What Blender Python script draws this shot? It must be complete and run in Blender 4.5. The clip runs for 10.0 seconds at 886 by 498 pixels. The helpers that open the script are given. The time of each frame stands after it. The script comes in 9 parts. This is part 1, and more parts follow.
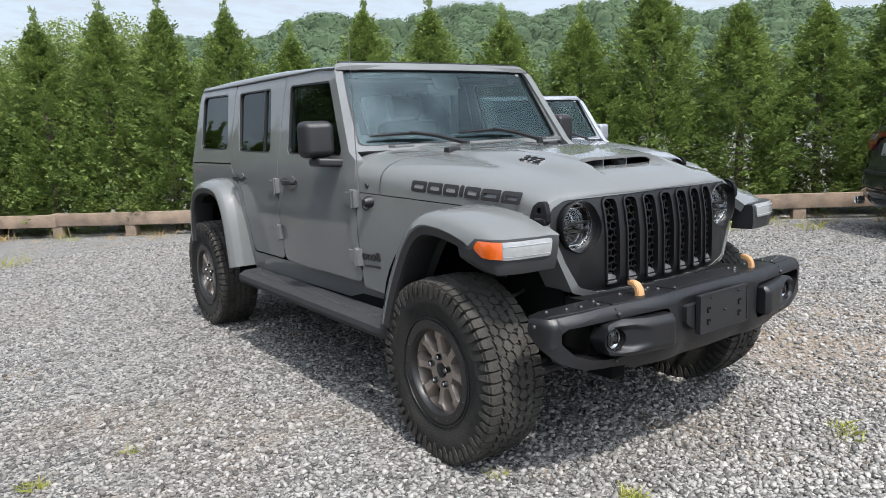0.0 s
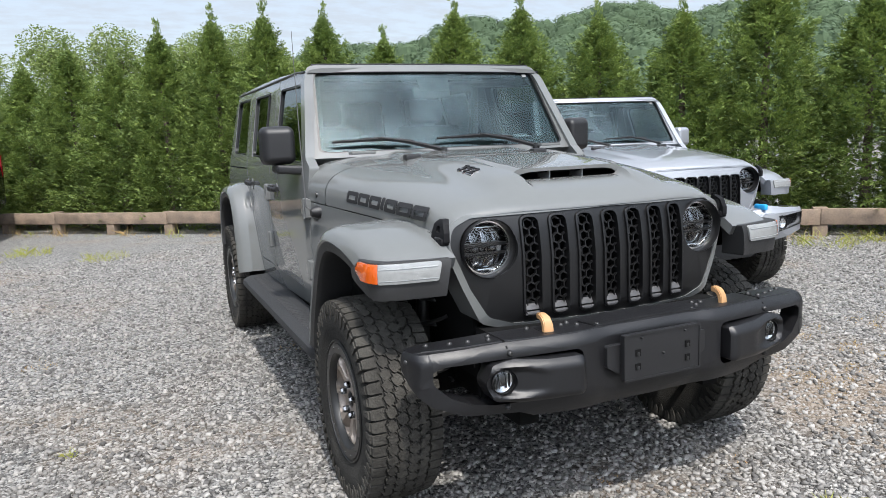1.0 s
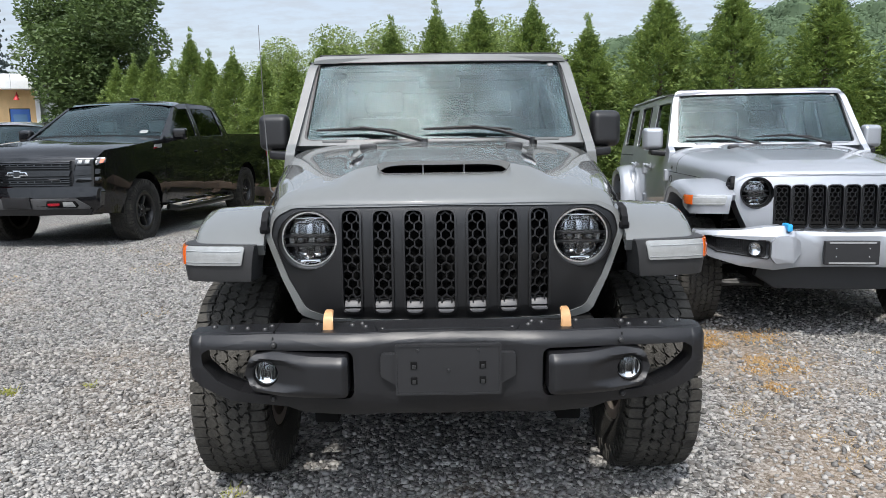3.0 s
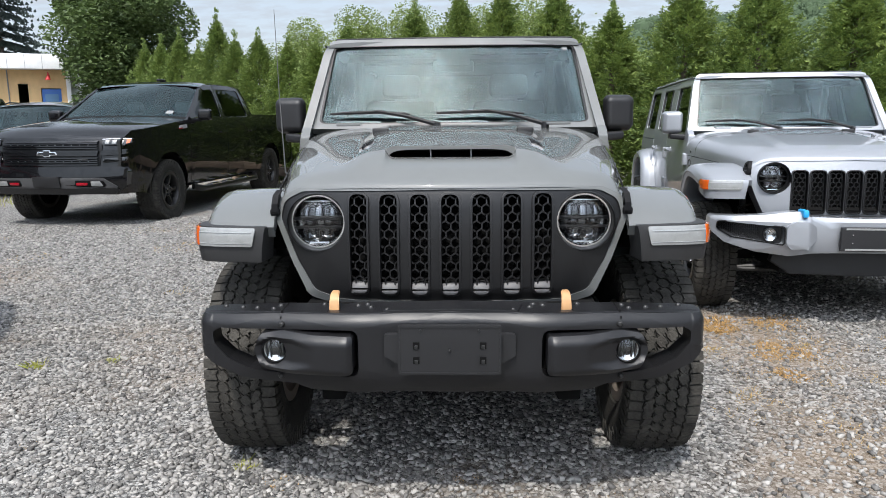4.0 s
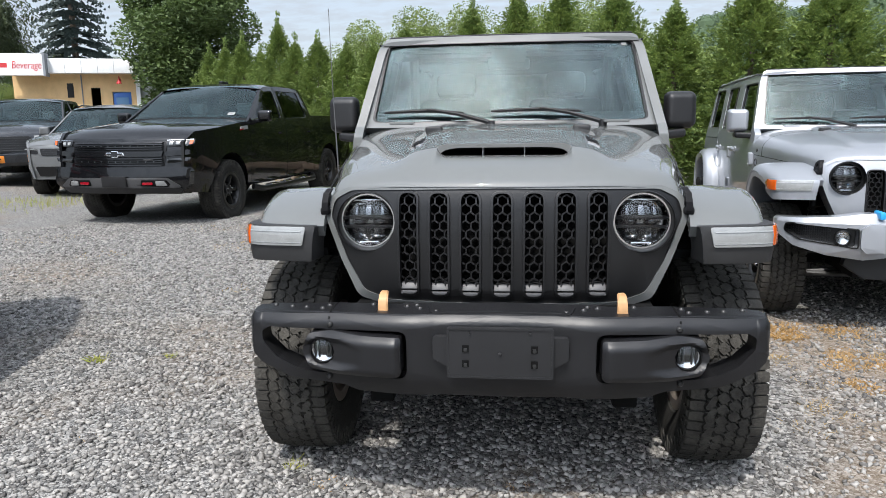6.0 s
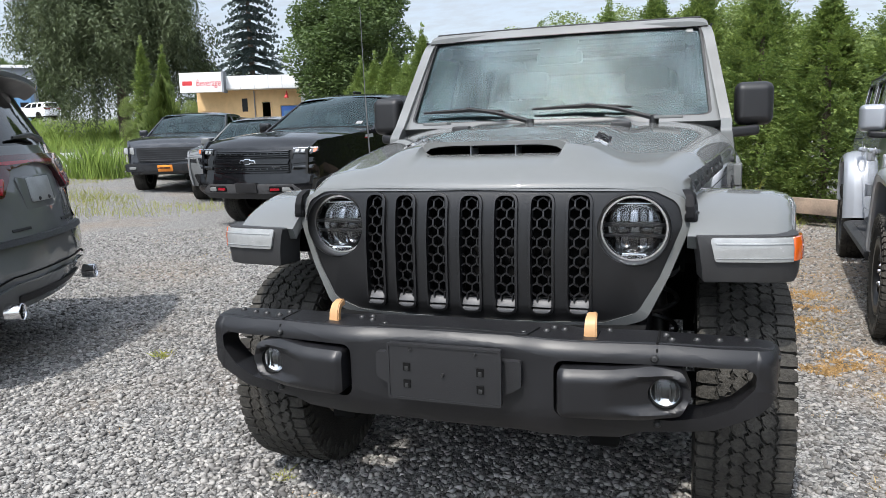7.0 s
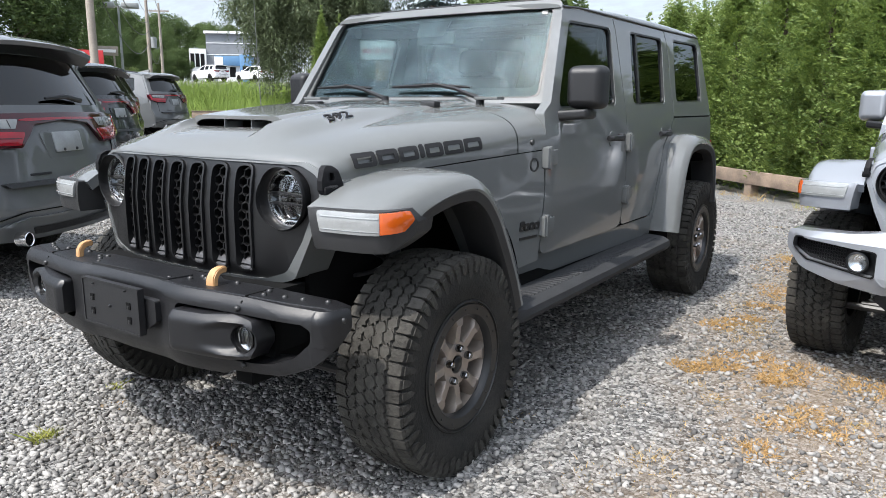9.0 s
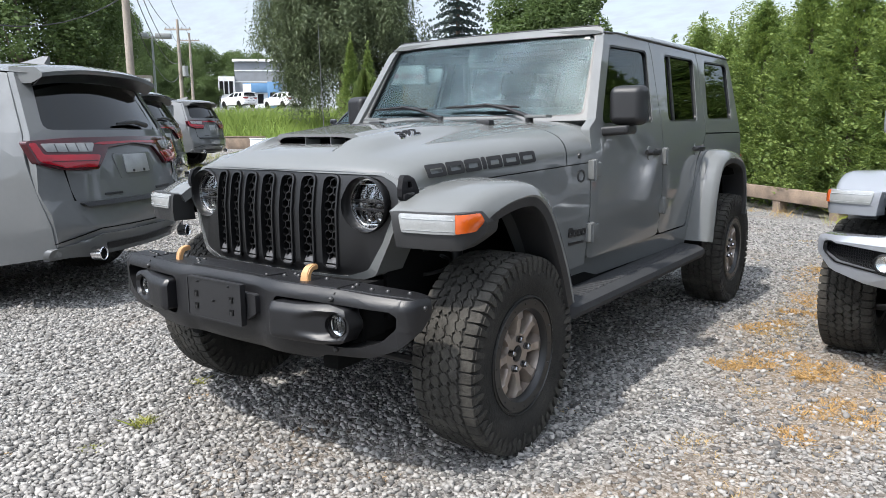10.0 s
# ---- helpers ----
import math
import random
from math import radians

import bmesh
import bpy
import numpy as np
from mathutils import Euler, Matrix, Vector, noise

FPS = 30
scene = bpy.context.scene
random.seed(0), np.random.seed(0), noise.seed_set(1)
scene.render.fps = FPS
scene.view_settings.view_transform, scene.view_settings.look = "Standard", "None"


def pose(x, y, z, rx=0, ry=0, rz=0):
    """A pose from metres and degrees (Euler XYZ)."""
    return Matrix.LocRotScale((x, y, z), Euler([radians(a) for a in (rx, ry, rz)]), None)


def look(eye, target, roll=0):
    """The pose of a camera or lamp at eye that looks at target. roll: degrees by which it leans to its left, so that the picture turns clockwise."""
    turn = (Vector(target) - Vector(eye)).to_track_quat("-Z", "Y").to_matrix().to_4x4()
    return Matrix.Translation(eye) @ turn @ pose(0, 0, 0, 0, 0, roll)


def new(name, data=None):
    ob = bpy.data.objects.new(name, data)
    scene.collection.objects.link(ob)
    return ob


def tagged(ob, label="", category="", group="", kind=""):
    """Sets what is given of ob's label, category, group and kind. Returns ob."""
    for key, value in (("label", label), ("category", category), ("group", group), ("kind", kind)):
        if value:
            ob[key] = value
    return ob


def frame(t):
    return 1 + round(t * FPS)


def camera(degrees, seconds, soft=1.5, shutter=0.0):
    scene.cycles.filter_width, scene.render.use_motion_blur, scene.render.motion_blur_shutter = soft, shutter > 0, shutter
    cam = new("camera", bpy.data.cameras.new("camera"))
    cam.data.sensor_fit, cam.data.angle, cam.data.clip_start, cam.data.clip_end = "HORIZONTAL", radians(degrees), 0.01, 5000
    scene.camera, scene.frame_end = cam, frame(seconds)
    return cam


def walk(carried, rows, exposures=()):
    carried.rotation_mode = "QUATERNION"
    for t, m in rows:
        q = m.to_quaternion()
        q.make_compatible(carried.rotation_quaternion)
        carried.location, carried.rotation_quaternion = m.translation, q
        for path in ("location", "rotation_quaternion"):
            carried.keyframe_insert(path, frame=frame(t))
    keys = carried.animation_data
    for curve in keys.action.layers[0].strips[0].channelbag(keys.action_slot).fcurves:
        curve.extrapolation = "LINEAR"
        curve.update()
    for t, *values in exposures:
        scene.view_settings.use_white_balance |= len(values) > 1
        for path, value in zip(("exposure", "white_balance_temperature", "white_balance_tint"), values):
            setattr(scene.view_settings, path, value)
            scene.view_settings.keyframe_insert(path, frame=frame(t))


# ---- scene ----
cam = camera(63.5, 10.0, soft=0.6)
PATH = [
    (0, (-2.495, -2.359, 1.425), (-1.357, -0.747, 1.1), -2.4),
    (0.5, (-2.05, -2.451, 1.409), (-1.064, -0.741, 1.091), -2.5),
    (1, (-1.572, -2.552, 1.408), (-0.779, -0.741, 1.105), -2.3),
    (1.5, (-1.093, -2.667, 1.42), (-0.522, -0.771, 1.139), -1.9),
    (2, (-0.612, -2.675, 1.398), (-0.281, -0.721, 1.132), -1.4),
    (2.5, (-0.194, -2.74, 1.362), (-0.057, -0.764, 1.082), -1.0),
    (4, (0.036, -2.855, 1.381), (-0.014, -0.887, 1.025), -0.5),
    (4.5, (0.037, -2.853, 1.378), (-0.012, -0.887, 1.014), -0.3),
    (5, (0.037, -2.853, 1.378), (-0.023, -0.888, 1.013), -0.2),
    (5.5, (0.038, -2.851, 1.377), (-0.066, -0.887, 1.017), -0.4),
    (6, (0.051, -2.798, 1.369), (-0.156, -0.84, 1.017), -0.8),
    (6.2, (0.081, -2.747, 1.362), (-0.172, -0.794, 1.015), -1.0),
    (7.3, (0.874, -2.326, 1.308), (0.159, -0.487, 0.981), -1.4),
    (7.5, (1.056, -2.231, 1.314), (0.342, -0.397, 0.962), -1.2),
    (8, (1.541, -2.094, 1.306), (0.729, -0.313, 0.9), -0.2),
    (8.5, (1.911, -1.987, 1.307), (0.936, -0.295, 0.875), 0.6),
    (9, (2.16, -1.993, 1.328), (1.056, -0.372, 0.934), 0.3),
    (9.5, (2.269, -2.142, 1.3), (1.111, -0.549, 0.951), 0.0),
    (10, (2.213, -2.327, 1.303), (1.048, -0.735, 0.972), -0.4),
]
walk(cam, [(t, look(eye, target, roll)) for t, eye, target, roll in PATH],
     exposures=((0, 0.70), (1, 0.69), (2, 0.63), (4.5, 0.56), (6, 0.59), (7.5, 0.73), (9, 0.88), (10, 0.87)))

# ---- sky and sun ----
SUN_FROM = Vector((-0.12, -0.59, 1.0)).normalized()
world = bpy.data.worlds.new("sky")
scene.world = world
world.use_nodes = True
wn, wl = world.node_tree.nodes, world.node_tree.links
wn.clear()
w_out = wn.new("ShaderNodeOutputWorld")
w_bg = wn.new("ShaderNodeBackground")
w_bg.inputs["Strength"].default_value = 0.225
w_sky = wn.new("ShaderNodeTexSky")
w_sky.sky_type = "NISHITA"
w_sky.sun_disc = False
w_sky.sun_elevation = math.asin(SUN_FROM.z)
w_sky.sun_rotation = math.atan2(SUN_FROM.x, SUN_FROM.y)
w_sky.air_density, w_sky.dust_density, w_sky.ozone_density = 1.0, 2.0, 1.0
# broken white cloud over hazy blue, flattened towards the horizon
w_co = wn.new("ShaderNodeTexCoord")
w_sep = wn.new("ShaderNodeSeparateXYZ")
w_up = wn.new("ShaderNodeMath"); w_up.operation = "ADD"; w_up.inputs[1].default_value = 0.22
w_div = wn.new("ShaderNodeVectorMath"); w_div.operation = "DIVIDE"
w_cmb = wn.new("ShaderNodeCombineXYZ")
w_noise = wn.new("ShaderNodeTexNoise")
w_noise.inputs["Scale"].default_value = 13.0
w_noise.inputs["Detail"].default_value = 7.0
w_noise.inputs["Roughness"].default_value = 0.58
w_ramp = wn.new("ShaderNodeMapRange")
w_ramp.inputs["From Min"].default_value, w_ramp.inputs["From Max"].default_value = 0.40, 0.62
w_ramp.inputs["To Min"].default_value, w_ramp.inputs["To Max"].default_value = 0.80, 0.92
w_mix = wn.new("ShaderNodeMix"); w_mix.data_type = "RGBA"
w_mix.inputs[7].default_value = (1.79, 1.97, 2.22, 1)
wl.new(w_co.outputs["Generated"], w_sep.inputs[0])
wl.new(w_sep.outputs["Z"], w_up.inputs[0])
for axis in range(3):
    wl.new(w_up.outputs[0], w_cmb.inputs[axis])
wl.new(w_co.outputs["Generated"], w_div.inputs[0])
wl.new(w_cmb.outputs[0], w_div.inputs[1])
w_str = wn.new("ShaderNodeVectorMath"); w_str.operation = "MULTIPLY"; w_str.inputs[1].default_value = (0.75, 1.35, 1.0)
wl.new(w_div.outputs[0], w_str.inputs[0]); wl.new(w_str.outputs[0], w_noise.inputs["Vector"])
wl.new(w_noise.outputs[0], w_ramp.inputs["Value"])
wl.new(w_ramp.outputs[0], w_mix.inputs[0])
wl.new(w_sky.outputs[0], w_mix.inputs[6])
# haze brightens towards the sun
w_dot = wn.new("ShaderNodeVectorMath"); w_dot.operation = "DOT_PRODUCT"; w_dot.inputs[1].default_value = SUN_FROM
w_pos = wn.new("ShaderNodeMath"); w_pos.operation = "MAXIMUM"; w_pos.inputs[1].default_value = 0.0
w_pow = wn.new("ShaderNodeMath"); w_pow.operation = "POWER"; w_pow.inputs[1].default_value = 4.5
w_gain = wn.new("ShaderNodeMath"); w_gain.operation = "MULTIPLY_ADD"; w_gain.inputs[1].default_value, w_gain.inputs[2].default_value = 4.1, 1.0
w_thin = wn.new("ShaderNodeMapRange"); w_veil = wn.new("ShaderNodeMath"); w_veil.operation = "MULTIPLY"
w_thin.inputs["From Min"].default_value, w_thin.inputs["From Max"].default_value = 0.40, 0.62
w_thin.inputs["To Min"].default_value, w_thin.inputs["To Max"].default_value = 0.42, 1.55
w_bright = wn.new("ShaderNodeVectorMath"); w_bright.operation = "SCALE"
wl.new(w_co.outputs["Generated"], w_dot.inputs[0]); wl.new(w_dot.outputs["Value"], w_pos.inputs[0])
wl.new(w_pos.outputs[0], w_pow.inputs[0]); wl.new(w_pow.outputs[0], w_veil.inputs[0])
wl.new(w_noise.outputs[0], w_thin.inputs["Value"]); wl.new(w_thin.outputs[0], w_veil.inputs[1]); wl.new(w_veil.outputs[0], w_gain.inputs[0])
wl.new(w_mix.outputs[2], w_bright.inputs[0]); wl.new(w_gain.outputs[0], w_bright.inputs["Scale"])
wl.new(w_bright.outputs[0], w_bg.inputs["Color"])
wl.new(w_bg.outputs[0], w_out.inputs["Surface"])

sun = new("sun", bpy.data.lights.new("sun", "SUN"))
sun.data.energy, sun.data.angle, sun.data.color = 3.0, radians(1.2), (1.0, 0.965, 0.91)
sun.matrix_world = look(SUN_FROM * 60, (0, 0, 0))
scene.view_settings.exposure = 0.68

# ---- building tools ----
def material(name, colour, rough=0.5, metal=0.0, vary=0.0, scale=8.0, bump=0.0, bump_scale=60.0, coat=0.0, spec=0.5, second=None, island=0.0):
    """A principled material: two scales of noise in the colour, fine relief, optional clear coat."""
    m = bpy.data.materials.new(name)
    m.use_nodes = True
    n, l = m.node_tree.nodes, m.node_tree.links
    b = n["Principled BSDF"]
    b.inputs["Base Color"].default_value = (*colour, 1)
    b.inputs["Roughness"].default_value = rough
    b.inputs["Metallic"].default_value = metal
    b.inputs["Coat Weight"].default_value = coat
    b.inputs["Coat Roughness"].default_value = 0.03
    b.inputs["Specular IOR Level"].default_value = spec
    co = n.new("ShaderNodeTexCoord")
    if vary:
        big, fine = n.new("ShaderNodeTexNoise"), n.new("ShaderNodeTexNoise")
        big.inputs["Scale"].default_value, fine.inputs["Scale"].default_value = scale, scale * 9
        big.inputs["Detail"].default_value = 5
        l.new(co.outputs["Object"], big.inputs["Vector"]); l.new(co.outputs["Object"], fine.inputs["Vector"])
        add = n.new("ShaderNodeMath"); add.operation = "MULTIPLY_ADD"
        add.inputs[1].default_value = 0.45
        l.new(fine.outputs[0], add.inputs[0]); l.new(big.outputs[0], add.inputs[2])
        rng = n.new("ShaderNodeMapRange")
        rng.inputs["From Min"].default_value, rng.inputs["From Max"].default_value = 0.45, 1.0
        l.new(add.outputs[0], rng.inputs["Value"])
        fac = rng.outputs[0]
        if island:
            geo = n.new("ShaderNodeNewGeometry")
            mixf = n.new("ShaderNodeMix"); mixf.inputs[0].default_value = island
            l.new(fac, mixf.inputs[2]); l.new(geo.outputs["Random Per Island"], mixf.inputs[3])
            fac = mixf.outputs[0]
        mix = n.new("ShaderNodeMix"); mix.data_type = "RGBA"
        dark = second or tuple(c * (1 - vary) for c in colour)
        light = colour if second else tuple(min(1, c * (1 + vary)) for c in colour)
        mix.inputs[6].default_value, mix.inputs[7].default_value = (*dark, 1), (*light, 1)
        l.new(fac, mix.inputs[0]); l.new(mix.outputs[2], b.inputs["Base Color"])
        rr = n.new("ShaderNodeMapRange")
        rr.inputs["To Min"].default_value, rr.inputs["To Max"].default_value = max(0.02, rough - 0.08), min(1, rough + 0.08)
        l.new(add.outputs[0], rr.inputs["Value"]); l.new(rr.outputs[0], b.inputs["Roughness"])
    if bump:
        t = n.new("ShaderNodeTexNoise")
        t.inputs["Scale"].default_value, t.inputs["Detail"].default_value = bump_scale, 4
        l.new(co.outputs["Object"], t.inputs["Vector"])
        bp = n.new("ShaderNodeBump"); bp.inputs["Strength"].default_value = bump; bp.inputs["Distance"].default_value = 0.01
        l.new(t.outputs[0], bp.inputs["Height"]); l.new(bp.outputs[0], b.inputs["Normal"])
    return m


def let_through(m, share=0.35):
    """Leaves glow a little against the light."""
    n, l = m.node_tree.nodes, m.node_tree.links
    b, out = n["Principled BSDF"], n["Material Output"]
    thin, mix = n.new("ShaderNodeBsdfTranslucent"), n.new("ShaderNodeMixShader")
    mix.inputs[0].default_value = share
    l.new(b.inputs["Base Color"].links[0].from_socket, thin.inputs["Color"])
    l.new(b.outputs[0], mix.inputs[1]); l.new(thin.outputs[0], mix.inputs[2]); l.new(mix.outputs[0], out.inputs["Surface"])


def glass_sheet(name, tint, ior=1.5, rough=0.0, sheen=(1, 1, 1)):
    """A thin pane: tinted see-through with a mirror gloss that grows towards grazing."""
    m = bpy.data.materials.new(name)
    m.use_nodes = True
    n, l = m.node_tree.nodes, m.node_tree.links
    n.clear()
    out, mix = n.new("ShaderNodeOutputMaterial"), n.new("ShaderNodeMixShader")
    see, gloss, face = n.new("ShaderNodeBsdfTransparent"), n.new("ShaderNodeBsdfGlossy"), n.new("ShaderNodeLayerWeight")
    rise, fres = n.new("ShaderNodeMath"), n.new("ShaderNodeMath")
    rise.operation, fres.operation = "POWER", "MULTIPLY_ADD"
    head_on = ((ior - 1) / (ior + 1)) ** 2
    see.inputs[0].default_value = (*tint, 1)
    gloss.inputs["Roughness"].default_value = rough
    gloss.inputs["Color"].default_value = (*sheen, 1)
    rise.inputs[1].default_value = 5.0
    fres.inputs[1].default_value, fres.inputs[2].default_value = 1 - head_on, head_on
    l.new(face.outputs["Facing"], rise.inputs[0]); l.new(rise.outputs[0], fres.inputs[0])
    l.new(fres.outputs[0], mix.inputs[0]); l.new(see.outputs[0], mix.inputs[1]); l.new(gloss.outputs[0], mix.inputs[2])
    l.new(mix.outputs[0], out.inputs[0])
    return m


def part(name, bm, mat, parent=None, label="", sharp=38):
    """Links a bmesh as ONE mesh object, smooth but for edges sharper than the angle."""
    bm.normal_update()
    lim = radians(sharp)
    for f in bm.faces:
        f.smooth = True
    for e in bm.edges:
        if len(e.link_faces) == 2:
            e.smooth = e.calc_face_angle(0) < lim
    me = bpy.data.meshes.new(name)
    bm.to_mesh(me); bm.free()
    me.materials.append(mat)
    ob = new(name, me)
    if parent is not None:
        ob.parent = parent
    if mat.name.endswith(("_paint", "_steel", "_trim", "_plastic")) and len(me.polygons) < 9000:
        ob.modifiers.new("even_shading", "WEIGHTED_NORMAL").keep_sharp = True
    return tagged(ob, label) if label else ob


def again(ob, parent, m, name=None):
    """One more object on the same mesh, with its children."""
    o = new(name or ob.name.split(".")[0], ob.data)
    o.parent = parent
    o.matrix_basis = m
    for key in ("label", "kind"):
        if key in ob:
            o[key] = ob[key]
    for c in list(ob.children):
        again(c, o, c.matrix_basis.copy())
    return o


def thing(name, label, category, group="", kind="", at=None):
    ob = new(name)
    ob.empty_display_size = 0.2
    if at is not None:
        ob.matrix_basis = at
    return tagged(ob, label, category, group, kind)


def box(x0, x1, y0, y1, z0, z1, bevel=0.0, seg=2, bm=None):
    own = bm is None
    t = bmesh.new()
    bmesh.ops.create_cube(t, size=1)
    for v in t.verts:
        v.co = Vector((x0 + (v.co.x + 0.5) * (x1 - x0), y0 + (v.co.y + 0.5) * (y1 - y0), z0 + (v.co.z + 0.5) * (z1 - z0)))
    if bevel:
        bmesh.ops.bevel(t, geom=t.edges[:], offset=bevel, segments=seg, affect="EDGES", profile=0.5, clamp_overlap=True)
    if own:
        return t
    merge(bm, t)
    return bm


def merge(bm, t, m=None):
    """Adds the bmesh t to bm, and frees t."""
    if m is not None:
        bmesh.ops.transform(t, matrix=m, verts=t.verts[:])
    vs = [bm.verts.new(v.co) for v in t.verts]
    t.verts.index_update()
    for f in t.faces:
        try:
            bm.faces.new([vs[v.index] for v in f.verts])
        except ValueError:
            pass
    t.free()
    return bm


def lathe(profile, n=48, axis="x", closed=False):
    """Turns (radius, along) pairs round an axis."""
    bm = bmesh.new()
    rings = []
    for k in range(n):
        a = 2 * math.pi * k / n
        c, s = math.cos(a), math.sin(a)
        ring = []
        for r, h in profile:
            p = {"x": (h, r * c, r * s), "y": (r * c, h, r * s), "z": (r * c, r * s, h)}[axis]
            ring.append(bm.verts.new(p))
        rings.append(ring)
    m = len(profile)
    for k in range(n):
        a, b = rings[k], rings[(k + 1) % n]
        for i in range(m if closed else m - 1):
            j = (i + 1) % m
            bm.faces.new((a[i], a[j], b[j], b[i]))
    bmesh.ops.remove_doubles(bm, verts=bm.verts[:], dist=1e-5)
    bmesh.ops.recalc_face_normals(bm, faces=bm.faces[:])
    return bm


def loft(rings, closed=True, caps=True):
    bm = bmesh.new()
    vs = [[bm.verts.new(p) for p in r] for r in rings]
    n = len(rings[0])
    for a, b in zip(vs, vs[1:]):
        for i in range(n if closed else n - 1):
            j = (i + 1) % n
            bm.faces.new((a[i], a[j], b[j], b[i]))
    if caps and closed:
        bm.faces.new(vs[0][::-1]); bm.faces.new(vs[-1])
    bmesh.ops.recalc_face_normals(bm, faces=bm.faces[:])
    return bm


def tube(points, r, n=8, caps=True):
    """A round bar along points; r may be one radius or one for each point."""
    pts = [Vector(p) for p in points]
    rs = r if isinstance(r, (list, tuple)) else [r] * len(pts)
    rings, up = [], Vector((0.13, 0.21, 1)).normalized()
    for i, p in enumerate(pts):
        d = (pts[min(i + 1, len(pts) - 1)] - pts[max(i - 1, 0)]).normalized()
        a = d.cross(up)
        if a.length < 0.1:
            a = d.cross(Vector((1, 0, 0)))
        a.normalize()
        b = d.cross(a)
        rings.append([p + (a * math.cos(2 * math.pi * k / n) + b * math.sin(2 * math.pi * k / n)) * rs[i] for k in range(n)])
    return loft(rings, caps=caps)


def roundpoly(pts, r=0.02, n=4):
    """A polygon with rounded corners; a point may carry its own radius as a third number."""
    out, k = [], len(pts)
    for i in range(k):
        p = Vector(pts[i][:2]); a = Vector(pts[i - 1][:2]); b = Vector(pts[(i + 1) % k][:2])
        rr = pts[i][2] if len(pts[i]) > 2 else r
        u, v = a - p, b - p
        lu, lv = u.length, v.length
        if rr <= 0 or lu < 1e-6 or lv < 1e-6:
            out.append(tuple(p)); continue
        u.normalize(); v.normalize()
        ang = math.acos(max(-1, min(1, u.dot(v))))
        if ang > 3.1:
            out.append(tuple(p)); continue
        d = min(rr / math.tan(ang / 2), 0.48 * lu, 0.48 * lv)
        p0, p1 = p + u * d, p + v * d
        for q in range(n + 1):
            t = q / n
            out.append(tuple(p0 * (1 - t) ** 2 + p * 2 * t * (1 - t) + p1 * t ** 2))
    return out


def rrect(cx, cy, w, h, r, n=4):
    return roundpoly([(cx - w / 2, cy - h / 2), (cx + w / 2, cy - h / 2), (cx + w / 2, cy + h / 2), (cx - w / 2, cy + h / 2)], r, n)


def circle(cx, cy, r, n=32, ry=None):
    ry = ry or r
    return [(cx + r * math.cos(2 * math.pi * k / n), cy + ry * math.sin(2 * math.pi * k / n)) for k in range(n)]


def panel(outline, holes, surf, off, cuts_u=(), cuts_v=(), bevel=0.0, seg=2, bm=None):
    """A sheet of real thickness: a flat outline with holes, cut into strips, laid on surf(u, v); off(u, v) leads to its back."""
    t = bmesh.new()
    edges = []
    for lp in (outline, *holes):
        vs = [t.verts.new((p[0], p[1], 0)) for p in lp]
        edges += [t.edges.new((vs[i], vs[(i + 1) % len(vs)])) for i in range(len(vs))]
    bmesh.ops.triangle_fill(t, use_beauty=True, use_dissolve=False, edges=edges)
    for cuts, no in ((cuts_u, (1, 0, 0)), (cuts_v, (0, 1, 0))):
        for c in cuts:
            bmesh.ops.bisect_plane(t, geom=t.verts[:] + t.edges[:] + t.faces[:], dist=1e-5, plane_co=(no[0] * c, no[1] * c, 0), plane_no=no)
    t.verts.index_update()
    uv = [(v.co.x, v.co.y) for v in t.verts]
    faces = [[v.index for v in f.verts] for f in t.faces]
    rim = [(e.verts[0].index, e.verts[1].index) for e in t.edges if len(e.link_faces) == 1]
    t.free()
    o = bmesh.new()
    front = [o.verts.new(surf(*p)) for p in uv]
    back = [o.verts.new(Vector(surf(*p)) + Vector(off(*p))) for p in uv]
    for f in faces:
        o.faces.new([front[i] for i in f]); o.faces.new([back[i] for i in f][::-1])
    for a, b in rim:
        o.faces.new((front[a], front[b], back[b], back[a]))
    bmesh.ops.recalc_face_normals(o, faces=o.faces[:])
    if bevel:
        es = [e for e in (o.edges.get((front[a], front[b])) for a, b in rim) if e]
        bmesh.ops.bevel(o, geom=es, offset=bevel, segments=seg, affect="EDGES", profile=0.5, clamp_overlap=True)
    if bm is None:
        return o
    return merge(bm, o)


def flip(bm):
    """Mirrors a bmesh in x."""
    for v in bm.verts:
        v.co.x = -v.co.x
    bmesh.ops.reverse_faces(bm, faces=bm.faces[:])
    return bm


def both(fn, name, mat, parent, label=""):
    """A part and its mirror image."""
    a = part(name, fn(), mat, parent, label)
    b = part(name, flip(fn()), mat, parent, label)
    return a, b


def lerp(x, xs, ys):
    return float(np.interp(x, xs, ys))


def glide(x, xs, ys, soft):
    """lerp with its corners rounded over a width."""
    return sum(lerp(x + soft * k, xs, ys) for k in (-1, -0.6, -0.2, 0.2, 0.6, 1)) / 6


def smooth(t):
    t = max(0.0, min(1.0, t))
    return t * t * (3 - 2 * t)


def flatten(top):
    """No part lies deeper than two levels under its thing."""
    for p in top.children:
        for q in p.children:
            for deep in list(q.children_recursive):
                m, up = deep.matrix_basis.copy(), deep.parent
                while up is not p:
                    m = up.matrix_basis @ m
                    up = up.parent
                deep["flat_to"] = [v for row in m for v in row]
            for deep in list(q.children_recursive):
                m = Matrix([deep["flat_to"][i * 4:i * 4 + 4] for i in range(4)])
                del deep["flat_to"]
                deep.parent = p
                deep.matrix_basis = m


def spread(a, b, n):
    return [a + (b - a) * i / n for i in range(n + 1)]


